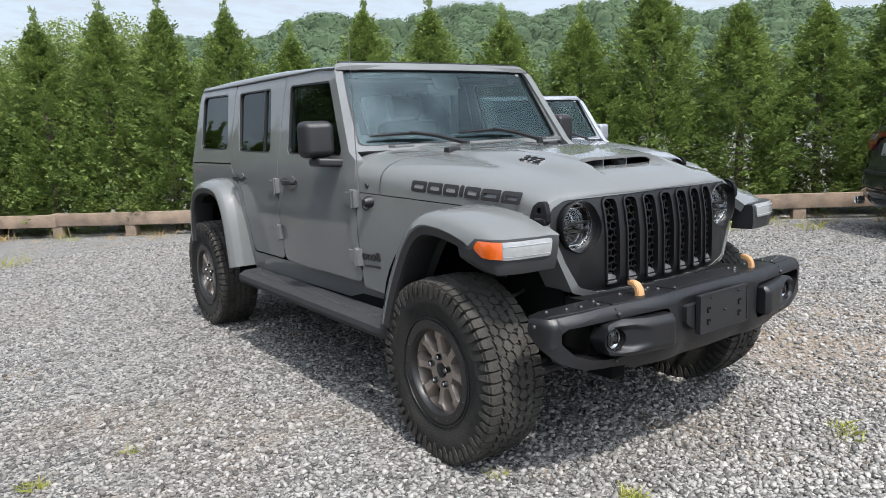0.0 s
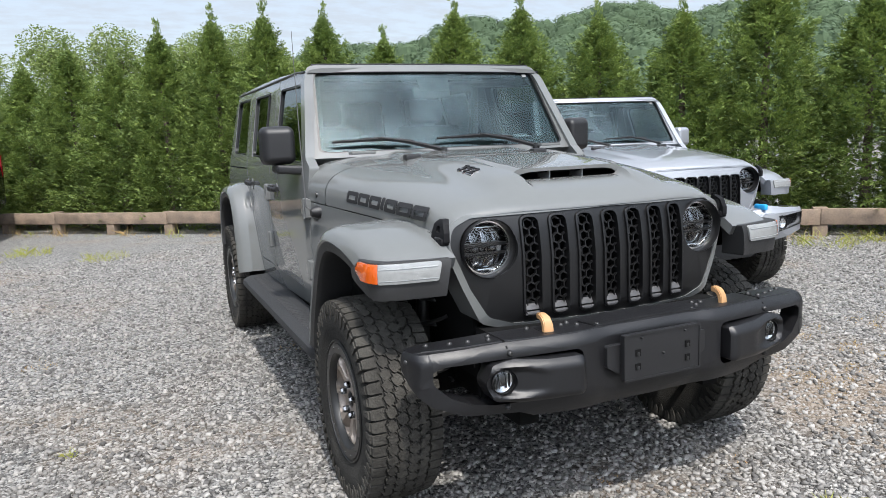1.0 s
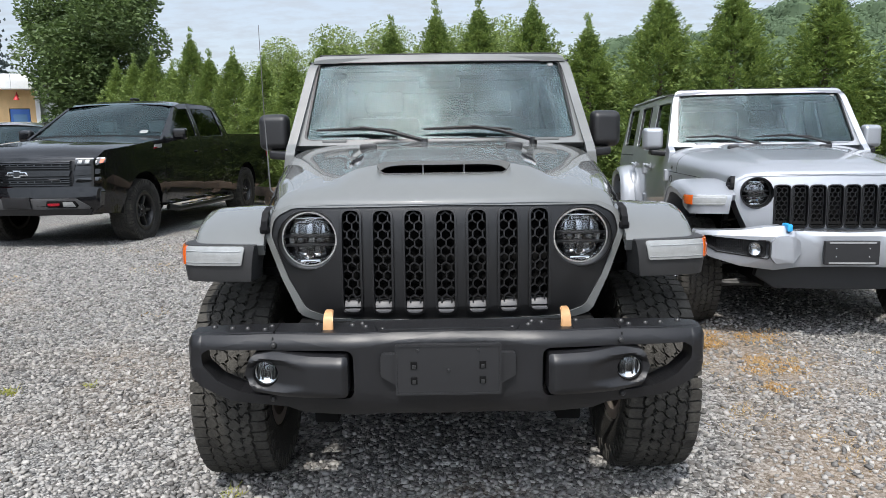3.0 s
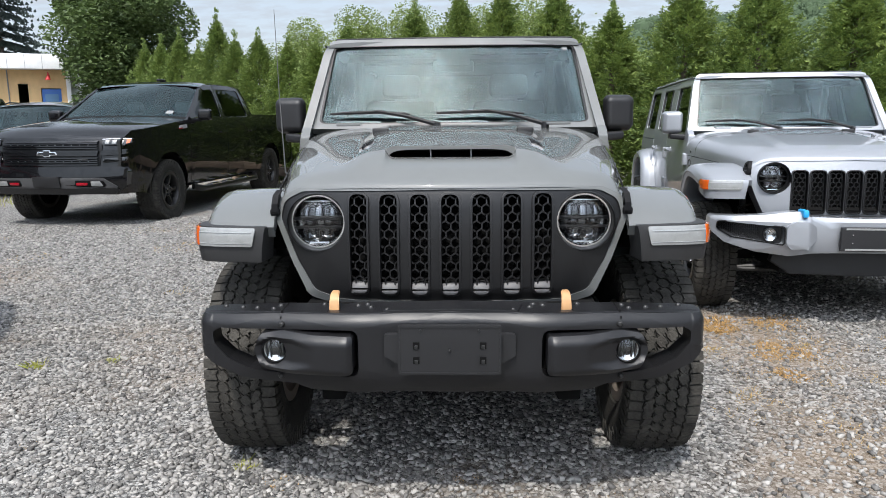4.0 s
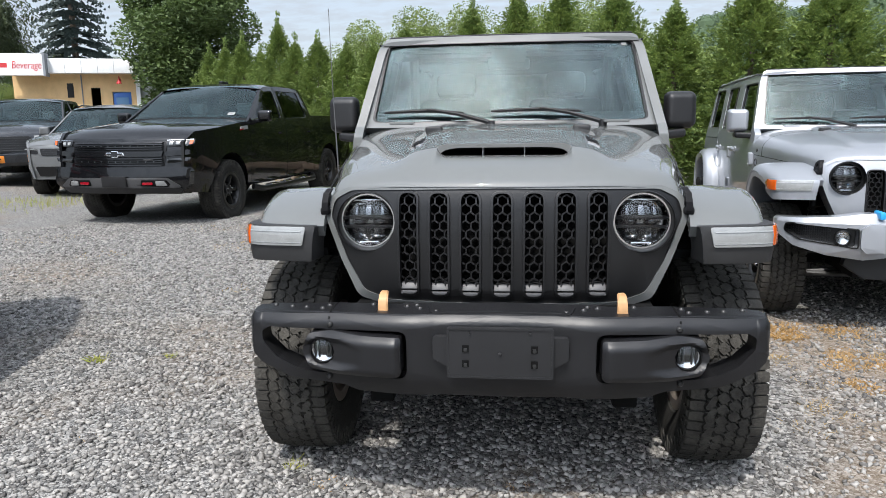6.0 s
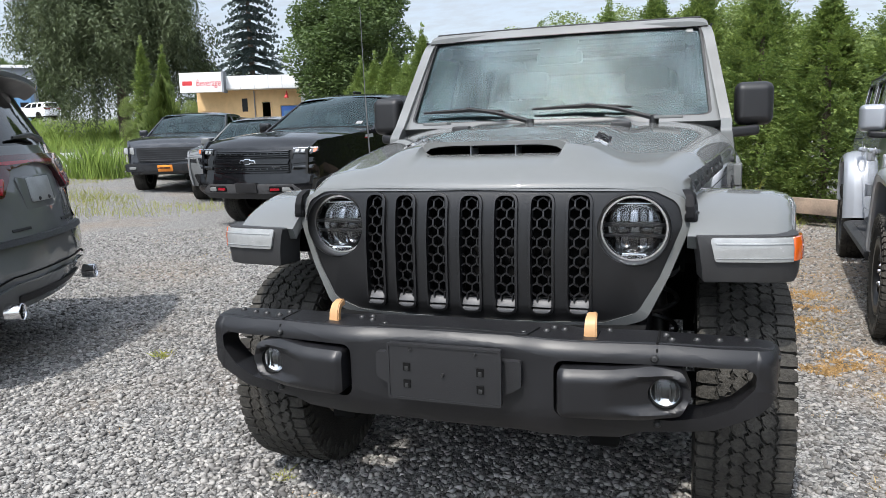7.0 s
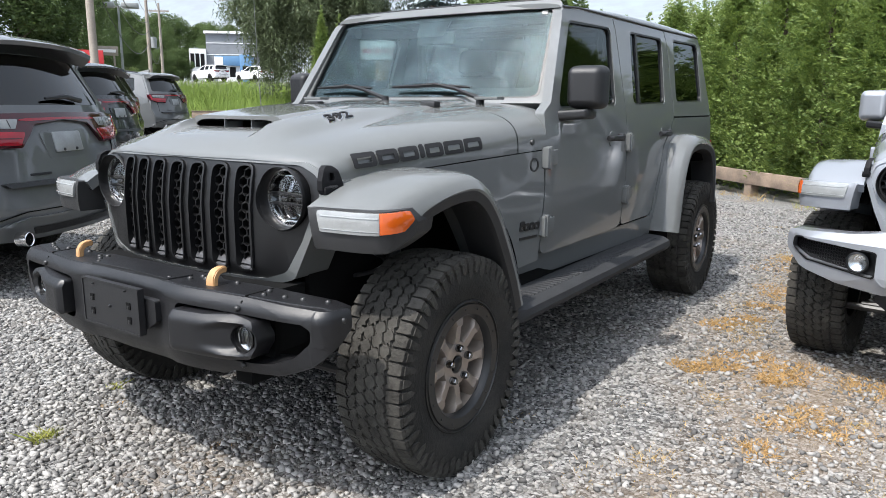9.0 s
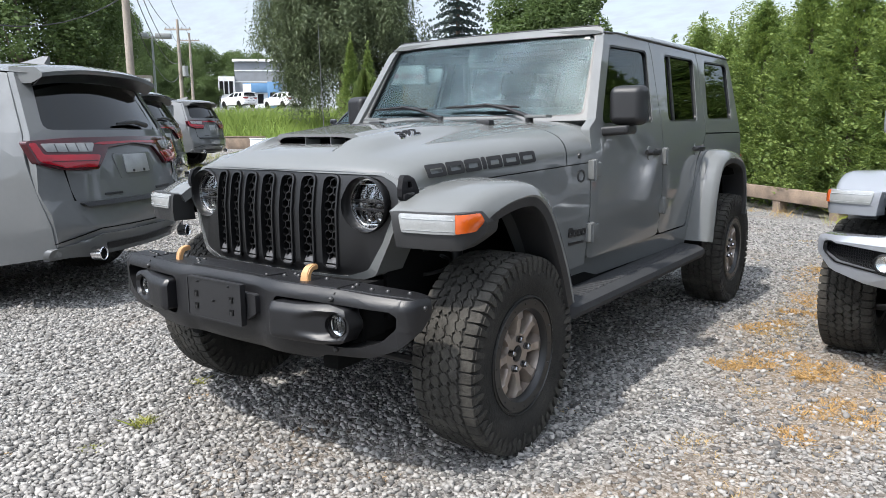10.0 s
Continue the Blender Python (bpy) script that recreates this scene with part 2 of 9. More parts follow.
# ---- materials ----
PAINT_GREY = material("grey_paint", (0.123, 0.1275, 0.126), 0.5, 0.0, 0.05, 3.0, coat=1.0, spec=0.06)
PAINT_SILVER = material("silver_paint", (0.31, 0.325, 0.35), 0.40, 0.50, 0.03, 3.0, coat=1.0, spec=0.12)
PAINT_BLACK = material("black_paint", (0.0030, 0.0030, 0.0036), 0.4, 0.0, 0.1, 3.0, coat=1.0, spec=0.05)
PAINT_SLATE = material("slate_paint", (0.116, 0.120, 0.122), 0.5, 0.0, 0.05, 3.0, coat=1.0, spec=0.06)
PAINT_DARK = material("dark_paint", (0.02, 0.022, 0.026), 0.25, 0.0, 0.1, 3.0, coat=1.0, spec=0.12)
LIP_GREY = material("dark_moulded_plastic", (0.017, 0.017, 0.0175), 0.52, 0.0, 0.15, 14.0, 0.10, 420.0)
PLASTIC = material("black_plastic", (0.010, 0.010, 0.011), 0.45, 0.0, 0.18, 14.0, 0.12, 420.0)
TRIM = material("satin_black_trim", (0.0055, 0.0055, 0.006), 0.34, 0.0, 0.12, 12.0, 0.05, 500.0, spec=0.42)
STEEL_BLACK = material("powder_coated_steel", (0.0072, 0.0072, 0.0082), 0.37, 0.0, 0.15, 10.0, 0.08, 700.0, spec=0.45)
STEP = material("step_plastic", (0.026, 0.027, 0.029), 0.72, 0.0, 0.2, 14.0, 0.12, 420.0, spec=0.3)
# Near-black for hollows, gaps and undersides: their shade is put into the colour.
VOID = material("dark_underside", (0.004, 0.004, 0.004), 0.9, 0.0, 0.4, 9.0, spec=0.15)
FOOT = material("grey_slot_foot", (0.065, 0.065, 0.068), 0.45, 0.0, 0.1, 20.0, spec=0.4)
LAMP_DARK = material("dark_lamp", (0.008, 0.0085, 0.009), 0.12, 0.4, coat=1.0)
RUBBER = material("tyre_rubber", (0.036, 0.034, 0.030), 0.85, 0.0, 0.35, 6.0, 0.6, 130.0, second=(0.010, 0.010, 0.0095), spec=0.25)
TREAD = material("dusty_tread", (0.070, 0.066, 0.058), 0.9, 0.0, 0.35, 9.0, 0.6, 130.0, second=(0.017, 0.016, 0.0145), spec=0.2)
GUNMETAL = material("bronze_steel", (0.31, 0.265, 0.230), 0.36, 0.65, 0.12, 20.0)
RING = material("dull_black_ring", (0.014, 0.014, 0.014), 0.38, 0.2, 0.12, 20.0)
CHROME = material("bright_metal", (0.75, 0.75, 0.76), 0.14, 1.0)
REFLECTOR = material("lamp_reflector", (0.68, 0.68, 0.68), 0.22, 1.0)
BOLT = material("dark_bolt", (0.03, 0.03, 0.03), 0.4, 0.4)
HOOK = material("bronze_hook", (0.42, 0.24, 0.11), 0.42, 0.15, 0.12, 30.0)
AMBER = material("amber_lens", (0.50, 0.082, 0.006), 0.12, coat=1.0)
LENS = material("clear_lamp_lens", (0.25, 0.257, 0.254), 0.2, 0.15, 0.12, 40.0, coat=0.6)
BOWL = material("grey_lamp_bowl", (0.20, 0.205, 0.21), 0.16, 1.0)
DARK_RED = material("dark_red_lens", (0.045, 0.002, 0.006), 0.14, coat=0.7, spec=0.3)
MAST = material("aerial_steel", (0.16, 0.16, 0.16), 0.4, 0.6)
RED_LENS = material("red_lamp_lens", (0.26, 0.003, 0.012), 0.15, coat=0.7, spec=0.3)
DECAL = material("dark_decal", (0.017, 0.017, 0.018), 0.5, 0.0, 0.1, 20.0, spec=0.25)
CABIN = material("dark_cabin_cloth", (0.09, 0.093, 0.093), 0.85, 0.0, 0.3, 12.0)
WIND_GLASS = glass_sheet("windscreen_glass", (0.76, 0.86, 0.86), 1.60, 0.008, (0.76, 0.86, 0.86))
DOOR_GLASS = glass_sheet("door_glass", (0.44, 0.48, 0.48), 1.42, 0.0, (0.75, 0.8, 0.8))
SIDE_GLASS = glass_sheet("tinted_glass", (0.13, 0.145, 0.145), 1.42, 0.0, (0.75, 0.8, 0.8))
LAMP_GLASS = glass_sheet("lamp_glass", (0.92, 0.94, 0.95), 1.55, 0.04)
FRIT_GLASS = material("black_printed_border", (0.014, 0.015, 0.016), 0.7, 0.0, spec=0.1)
FRIT = material("black_glass_border", (0.008, 0.008, 0.009), 0.6, spec=0.15)
TIMBER = material("weathered_timber", (0.29, 0.215, 0.155), 0.8, 0.0, 0.4, 5.0, 0.5, 60.0, second=(0.12, 0.092, 0.072))
LEAF_HEDGE = material("arborvitae_spray", (0.258, 0.328, 0.077), 0.6, 0.0, 0.5, 2.2, second=(0.054, 0.110, 0.029), island=0.6)
LEAF_DARK = material("dark_leaf", (0.12, 0.175, 0.050), 0.6, 0.0, 0.5, 1.0, second=(0.042, 0.075, 0.022), island=0.5)
LEAF_LIGHT = material("light_leaf", (0.17, 0.22, 0.055), 0.6, 0.0, 0.5, 1.0, second=(0.07, 0.115, 0.025), island=0.5)
LEAF_PALE = material("pale_leaf", (0.26, 0.325, 0.10), 0.6, 0.0, 0.5, 1.0, second=(0.125, 0.18, 0.052), island=0.5)
LEAF_WILLOW = material("willow_leaf", (0.14, 0.175, 0.085), 0.6, 0.0, 0.5, 1.0, second=(0.045, 0.065, 0.030), island=0.5)
NEEDLE_BLUE = material("blue_spruce_needles", (0.085, 0.115, 0.105), 0.7, 0.0, 0.5, 1.5, second=(0.020, 0.034, 0.032), island=0.5)
# Bluer than the near leaves: some distance haze is mixed into the colour.
FOREST = material("far_forest", (0.105, 0.155, 0.082), 0.9, 0.0, 0.5, 0.05, second=(0.072, 0.112, 0.062), island=0.25)
for leaf_material in (LEAF_HEDGE, LEAF_DARK, LEAF_LIGHT, LEAF_PALE, LEAF_WILLOW, FOREST):
    let_through(leaf_material)
BARK = material("grey_bark", (0.12, 0.095, 0.075), 0.9, 0.0, 0.4, 6.0, 0.6, 30.0)


def ground_material():
    """Grey crushed stone, grain by grain, with brown soil and dry patches showing through."""
    m = bpy.data.materials.new("crushed_stone_gravel")
    m.use_nodes = True
    n, l = m.node_tree.nodes, m.node_tree.links
    b = n["Principled BSDF"]
    b.inputs["Roughness"].default_value = 0.85
    b.inputs["Specular IOR Level"].default_value = 0.25
    co = n.new("ShaderNodeTexCoord")
    warp = n.new("ShaderNodeTexNoise"); warp.inputs["Scale"].default_value = 60; warp.inputs["Detail"].default_value = 2
    wmix = n.new("ShaderNodeVectorMath"); wmix.operation = "MULTIPLY_ADD"
    wmix.inputs[1].default_value = (0.012, 0.012, 0.0)
    l.new(co.outputs["Object"], warp.inputs["Vector"])
    l.new(warp.outputs["Color"], wmix.inputs[0]); l.new(co.outputs["Object"], wmix.inputs[2])
    cell = n.new("ShaderNodeTexVoronoi"); cell.inputs["Scale"].default_value = 66
    edge = n.new("ShaderNodeTexVoronoi"); edge.inputs["Scale"].default_value = 66; edge.feature = "F2"
    small = n.new("ShaderNodeTexVoronoi"); small.inputs["Scale"].default_value = 150
    for t in (cell, edge, small):
        l.new(wmix.outputs[0], t.inputs["Vector"])
    sep = n.new("ShaderNodeSeparateColor"); l.new(cell.outputs["Color"], sep.inputs[0])
    sep2 = n.new("ShaderNodeSeparateColor"); l.new(small.outputs["Color"], sep2.inputs[0])
    blend = n.new("ShaderNodeMix"); blend.inputs[0].default_value = 0.22
    l.new(sep.outputs[0], blend.inputs[2]); l.new(sep2.outputs[0], blend.inputs[3])
    tone = n.new("ShaderNodeValToRGB")
    tone.color_ramp.elements[0].color, tone.color_ramp.elements[0].position = (0.030, 0.030, 0.031, 1), 0.08
    tone.color_ramp.elements[1].color, tone.color_ramp.elements[1].position = (0.36, 0.345, 0.325, 1), 0.95
    for pos, c in ((0.35, (0.15, 0.147, 0.142)), (0.6, (0.26, 0.254, 0.242)), (0.8, (0.325, 0.320, 0.305))):
        e = tone.color_ramp.elements.new(pos); e.color = (*c, 1)
    l.new(blend.outputs[0], tone.inputs[0])
    # crevice shade is painted in: the colour darkens towards each stone cell's edge
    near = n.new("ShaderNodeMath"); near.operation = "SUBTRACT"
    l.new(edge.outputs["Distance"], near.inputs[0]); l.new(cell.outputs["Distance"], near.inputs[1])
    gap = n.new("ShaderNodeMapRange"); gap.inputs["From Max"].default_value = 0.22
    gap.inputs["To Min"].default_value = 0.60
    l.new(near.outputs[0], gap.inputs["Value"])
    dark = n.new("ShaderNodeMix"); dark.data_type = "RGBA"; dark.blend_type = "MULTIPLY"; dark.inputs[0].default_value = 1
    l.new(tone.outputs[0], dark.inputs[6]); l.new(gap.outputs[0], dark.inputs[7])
    # soil showing through in patches
    patch = n.new("ShaderNodeTexNoise"); patch.inputs["Scale"].default_value = 0.55; patch.inputs["Detail"].default_value = 6; patch.inputs["Roughness"].default_value = 0.65
    l.new(co.outputs["Object"], patch.inputs["Vector"])
    pr = n.new("ShaderNodeMapRange"); pr.inputs["From Min"].default_value, pr.inputs["From Max"].default_value = 0.52, 0.72
    pr.inputs["To Max"].default_value = 0.48
    # more soil between the two off-road wagons
    px = n.new("ShaderNodeSeparateXYZ"); l.new(co.outputs["Object"], px.inputs[0])
    off = n.new("ShaderNodeMath"); off.operation = "SUBTRACT"; off.inputs[1].default_value = 1.75
    away = n.new("ShaderNodeMath"); away.operation = "ABSOLUTE"
    strip = n.new("ShaderNodeMapRange"); strip.inputs["From Min"].default_value, strip.inputs["From Max"].default_value = 0.1, 0.9
    strip.inputs["To Min"].default_value, strip.inputs["To Max"].default_value = 0.19, 0.0
    more = n.new("ShaderNodeMath"); more.operation = "ADD"
    l.new(px.outputs["X"], off.inputs[0]); l.new(off.outputs[0], away.inputs[0]); l.new(away.outputs[0], strip.inputs["Value"])
    l.new(patch.outputs[0], more.inputs[0]); l.new(strip.outputs[0], more.inputs[1])
    l.new(more.outputs[0], pr.inputs["Value"])
    soil = n.new("ShaderNodeMix"); soil.data_type = "RGBA"
    soil.inputs[7].default_value = (0.235, 0.165, 0.10, 1)
    l.new(pr.outputs[0], soil.inputs[0]); l.new(dark.outputs[2], soil.inputs[6])
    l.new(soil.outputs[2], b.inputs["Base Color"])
    bump = n.new("ShaderNodeBump"); bump.inputs["Strength"].default_value = 0.75; bump.inputs["Distance"].default_value = 0.012
    hsum = n.new("ShaderNodeMath"); hsum.operation = "MULTIPLY_ADD"; hsum.inputs[1].default_value = 0.6
    l.new(sep.outputs[1], hsum.inputs[0]); l.new(gap.outputs[0], hsum.inputs[2])
    l.new(hsum.outputs[0], bump.inputs["Height"]); l.new(bump.outputs[0], b.inputs["Normal"])
    return m


GRAVEL = ground_material()

STONE = material("crushed_stone", (0.375, 0.360, 0.337), 0.85, 0.0, 0.4, 30.0, second=(0.066, 0.063, 0.061), island=0.9, spec=0.25)
# ---- ground, timber kerb rail and hedge ----
def ground_height(x, y):
    """Nearly level yard, a little higher where the wagons stand; the land rises gently towards the road on the far left."""
    d = -0.80 * x + 0.60 * y
    t = max(0.0, min(1.0, (d - 24) / 75))
    s = max(0.0, min(1.0, (-0.95 * x - 0.30 * y - 2.0) / 14))
    u = max(0.0, min(1.0, (math.hypot(x, y - 1.0) - 5.0) / 6.0))
    return 3.7 * t * t * (3 - 2 * t) + 0.45 * s * s * (3 - 2 * s) + 0.057 * (1 - u * u * (3 - 2 * u))


gb = bmesh.new()
gx = [-1500, -600, -300, -150] + spread(-120, -15, 60) + spread(-14.5, 14.5, 58) + spread(15, 60, 30) + [90, 150, 300, 600, 1500]
gy = [-1500, -400, -100, -40] + spread(-20, -13, 5) + spread(-12.5, 15, 55) + spread(16, 130, 76) + [170, 300, 600, 1500]
gv = [[gb.verts.new((x, y, ground_height(x, y))) for x in gx] for y in gy]
for ra, rb in zip(gv, gv[1:]):
    for i in range(len(gx) - 1):
        gb.faces.new((ra[i], ra[i + 1], rb[i + 1], rb[i]))
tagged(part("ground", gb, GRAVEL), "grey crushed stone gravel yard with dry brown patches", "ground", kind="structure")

FENCE_A, FENCE_B = Vector((-9.6, 18.25, 0)), Vector((12.5, -2.3, 0))
FENCE_DIR = (FENCE_B - FENCE_A).normalized()
FENCE_BACK = Vector((-FENCE_DIR.y, FENCE_DIR.x, 0))
if FENCE_BACK.y < 0:
    FENCE_BACK = -FENCE_BACK


def along(s, back=0.0, z=0.0):
    """A place s metres along the rail, counted from where it passes x = 0."""
    origin = FENCE_A + FENCE_DIR * (-FENCE_A.x / FENCE_DIR.x)
    return origin + FENCE_DIR * s + FENCE_BACK * back + Vector((0, 0, z))


FENCE_TURN = math.degrees(math.atan2(FENCE_DIR.y, FENCE_DIR.x))


def rail_fence():
    rng = random.Random(4)
    for k in range(-6, 6):
        s0 = k * 2.44 - 1.32
        f = thing("timber_rail", "weathered timber kerb rail on short posts before the hedge", "fence", "rails along the hedge", at=Matrix.Translation(along(s0)) @ pose(0, 0, 0, 0, 0, FENCE_TURN))
        dz = rng.uniform(-0.012, 0.012)
        part("rail", box(0.004, 2.436, -0.045, 0.045, 0.19 + dz, 0.385 + dz, 0.008), TIMBER, f)
        part("post", box(-0.085, 0.085, -0.03, 0.11, -0.1, 0.40, 0.01), TIMBER, f)
        part("post", box(1.135, 1.305, -0.03, 0.11, -0.1, 0.30, 0.01), TIMBER, f)


rail_fence()


def spray_mesh(bm_list, base, out, up, size, rng):
    """One flat fan of scale leaves: a stem blade with side blades."""
    side = out.cross(up).normalized()
    pts, faces = bm_list
    for ang, ln in ((-0.65, 0.7), (0.0, 1.0), (0.6, 0.75)):
        d = (out * math.cos(ang) + side * math.sin(ang)).normalized()
        w = side * (size * 0.12) * math.cos(ang) - out * (size * 0.12) * math.sin(ang)
        i = len(pts)
        tip = base + d * size * ln - up * size * 0.16 * ln
        mid = base + d * size * ln * 0.55
        pts += [base, mid + w, tip, mid - w]
        faces.append((i, i + 1, i + 2, i + 3))


def hedge_tree_mesh(seed, height, width, count=11500):
    rng = random.Random(seed)
    pts, faces = [], []
    lobes = [(rng.uniform(0, 6.28), rng.uniform(0.1, 0.9), rng.uniform(0.06, 0.2)) for _ in range(16)]
    # boughs, each ending in a tuft of flat sprays that breaks the outline
    boughs = count // 40
    for k in range(boughs):
        h = ((k + rng.random()) / boughs) ** 1.12
        a = k * 2.39996 + rng.uniform(-0.4, 0.4)
        prof = min(1.0, 0.80 + 0.9 * h) * (1 - h ** 2.7) ** 1.0 + 0.03
        bulge = 1.0
        for la, lh, lr in lobes:
            da = abs((a - la + math.pi) % (2 * math.pi) - math.pi)
            bulge += lr * math.exp(-(da / 0.5) ** 2 - ((h - lh) / 0.07) ** 2)
        r = width / 2 * prof * bulge * rng.uniform(0.74, 1.16)
        d = Vector((math.cos(a), math.sin(a), 0))
        rise = rng.uniform(0.25, 0.9) + 0.5 * h
        lean = (d + Vector((0, 0, rise))).normalized()
        tip = d * r + Vector((0, 0, 0.25 + h * (height - 0.40)))
        thick = 0.10 * (1 - 0.6 * h) + 0.02
        for _ in range(66):
            t = rng.random()
            base = tip - lean * 0.42 * t * (1 - 0.5 * h) + Vector((rng.gauss(0, 1), rng.gauss(0, 1), rng.gauss(0, 0.8))) * thick * (0.35 + 0.65 * t)
            out = (lean + Vector((rng.uniform(-0.6, 0.6), rng.uniform(-0.6, 0.6), rng.uniform(-0.5, 0.4)))).normalized()
            upv = Vector((rng.uniform(-0.7, 0.7), rng.uniform(-0.7, 0.7), 1.0)).normalized()
            spray_mesh((pts, faces), base, out, upv, rng.uniform(0.038, 0.085) * (1 - 0.2 * h), rng)
    # dense shaded inner growth
    for _ in range(3200):
        h = rng.random()
        a = rng.uniform(0, 2 * math.pi)
        r = width / 2 * (1 - h ** 2.6) * rng.uniform(0.25, 0.75)
        d = Vector((math.cos(a), math.sin(a), 0))
        out = (d + Vector((rng.uniform(-0.6, 0.6), rng.uniform(-0.6, 0.6), rng.uniform(-0.3, 1.0)))).normalized()
        upv = Vector((rng.uniform(-0.9, 0.9), rng.uniform(-0.9, 0.9), 0.6)).normalized()
        spray_mesh((pts, faces), d * r + Vector((0, 0, 0.2 + h * (height - 0.5))), out, upv, rng.uniform(0.09, 0.16), rng)
    # leader shoots
    for _ in range(60):
        h = rng.uniform(0.86, 1.025)
        base = Vector((rng.gauss(0, 0.03), rng.gauss(0, 0.03), h * height))
        a = rng.uniform(0, 6.28)
        spray_mesh((pts, faces), base, Vector((math.cos(a) * 0.5, math.sin(a) * 0.5, 1)).normalized(), Vector((-math.sin(a), math.cos(a), 0.1)).normalized(), 0.085, rng)
    me = bpy.data.meshes.new("crown")
    me.from_pydata([tuple(p) for p in pts], [], faces)
    me.materials.append(LEAF_HEDGE)
    return me


def hedge():
    rng = random.Random(11)
    crowns = [hedge_tree_mesh(20 + k, 3.45, 1.76) for k in range(4)]
    trunk = tube([(0, 0, -0.1), (0.02, 0.01, 1.2), (0, 0, 2.6), (0, 0, 3.3)], [0.07, 0.055, 0.03, 0.008], 8)
    tme = bpy.data.meshes.new("trunk")
    trunk.to_mesh(tme); trunk.free(); tme.materials.append(BARK)
    s, k = -13.8, 0
    while s < 15.0:
        tall = rng.uniform(0.88, 1.08) * lerp(s, [-7.5, -6.0, -3.4, -2.4, 0.8, 1.33, 1.9, 3.0, 3.56, 4.0, 4.57, 5.1], [1.12, 0.94, 0.92, 1.0, 1.0, 1.15, 1.0, 1.0, 1.10, 1.0, 0.94, 1.0])
        t = thing("arborvitae", "tall green arborvitae in a dense hedge row behind the rail", "tree", "arborvitae hedge",
                  at=Matrix.Translation(along(s, 0.85 + rng.uniform(-0.08, 0.08))) @ pose(0, 0, 0, 0, 0, rng.uniform(0, 360)) @ Matrix.Diagonal((1.0, 1.0, tall, 1)))
        for name, me in (("trunk", tme), ("crown", crowns[k % 4])):
            o = new(name, me)
            o.parent = t
        s += rng.uniform(1.0, 1.22)
        k += 1


hedge()

# ---- wheels ----
PLATE_GREY = material("dull_grey_metal", (0.30, 0.31, 0.31), 0.45, 0.3, 0.15, 12.0)


def tyre_mesh(R, width, rim_r, pitches=56, depth=0.010):
    hw = width / 2
    prof = [(rim_r, -hw * 0.70), (rim_r + 0.012, -hw * 0.86), (rim_r + 0.07, -hw * 0.985), (R - 0.075, -hw), (R - 0.038, -hw * 0.95), (R - depth - 0.006, -hw * 0.82),
            (R - depth, -hw * 0.6), (R - depth, 0), (R - depth, hw * 0.6), (R - depth - 0.006, hw * 0.82), (R - 0.038, hw * 0.95), (R - 0.075, hw),
            (rim_r + 0.075, hw * 0.985), (rim_r + 0.07, hw * 0.965), (rim_r + 0.012, hw * 0.86), (rim_r, hw * 0.70)]
    carcass = lathe(prof, 64)
    bm = bmesh.new()
    pitch = 2 * math.pi / pitches

    def block(poly, a0, top, drop):
        """A tread block: poly in (share of a pitch, across), raised from the carcass."""
        lo, hi = [], []
        cs, ch = sum(p[0] for p in poly) / len(poly), sum(p[1] for p in poly) / len(poly)
        for s, h in poly:
            for lst, r, k in ((lo, top - drop, 1.0), (hi, top, 0.955)):
                a = a0 + pitch * (cs + (s - cs) * k)
                hh = ch + (h - ch) * k
                rr = r - max(0, abs(hh) - hw * 0.55) ** 2 * 1.6
                lst.append(bm.verts.new((hh, rr * math.cos(a), rr * math.sin(a))))
        m = len(poly)
        bm.faces.new(hi)
        for i in range(m):
            bm.faces.new((lo[i], lo[(i + 1) % m], hi[(i + 1) % m], hi[i]))

    shape = [(.06, -.95), (.30, -.62), (.56, -1.16), (.93, -.86), (1.09, -.12), (.87, .34), (.95, .96), (.64, .66), (.36, 1.18), (.05, .86), (-.09, .22), (.13, -.40)]
    wob = random.Random(6)
    for k in range(pitches):
        a = k * pitch
        for row, w, st in ((-0.440, 0.134, 0.35), (-0.148, 0.146, 0.0), (0.148, 0.146, 0.55), (0.440, 0.134, 0.15)):
            j = wob.uniform(-0.10, 0.10)
            poly = [(s * 0.99 + st + c * (0.22 if row * st >= 0 else -0.18) + j, (row + c * w) * hw) for s, c in shape]
            block(poly, a, R, depth + 0.004)
        for sg in (-1, 1):
            st = 0.2 if sg > 0 else 0.7
            poly = [(.06 + st, sg * hw * .60), (.55 + st, sg * hw * .64), (.92 + st, sg * hw * .58), (.90 + st, sg * hw * .9), (.84 + st, sg * hw * .985), (.12 + st, sg * hw * .985), (.02 + st, sg * hw * .88)]
            block(poly if sg > 0 else poly[::-1], a, R - 0.003, depth + 0.004)
            # side biters running down on to the wall
            deep = 0.052 if k % 2 else 0.034
            lug = []
            for s, r in ((.16, R - 0.022), (.80, R - 0.022), (.74, R - deep - 0.02), (.48, R - deep - 0.03), (.22, R - deep - 0.015)):
                an = a + pitch * (s + st)
                lug.append((an, r))
            lo = [bm.verts.new((sg * hw * 0.93, r * math.cos(t), r * math.sin(t))) for t, r in lug]
            hi = [bm.verts.new((sg * hw * 1.018, r * math.cos(t), r * math.sin(t))) for t, r in lug]
            bm.faces.new(hi)
            for i in range(5):
                bm.faces.new((lo[i], lo[(i + 1) % 5], hi[(i + 1) % 5], hi[i]))
    bmesh.ops.recalc_face_normals(bm, faces=bm.faces[:])
    return carcass, bm


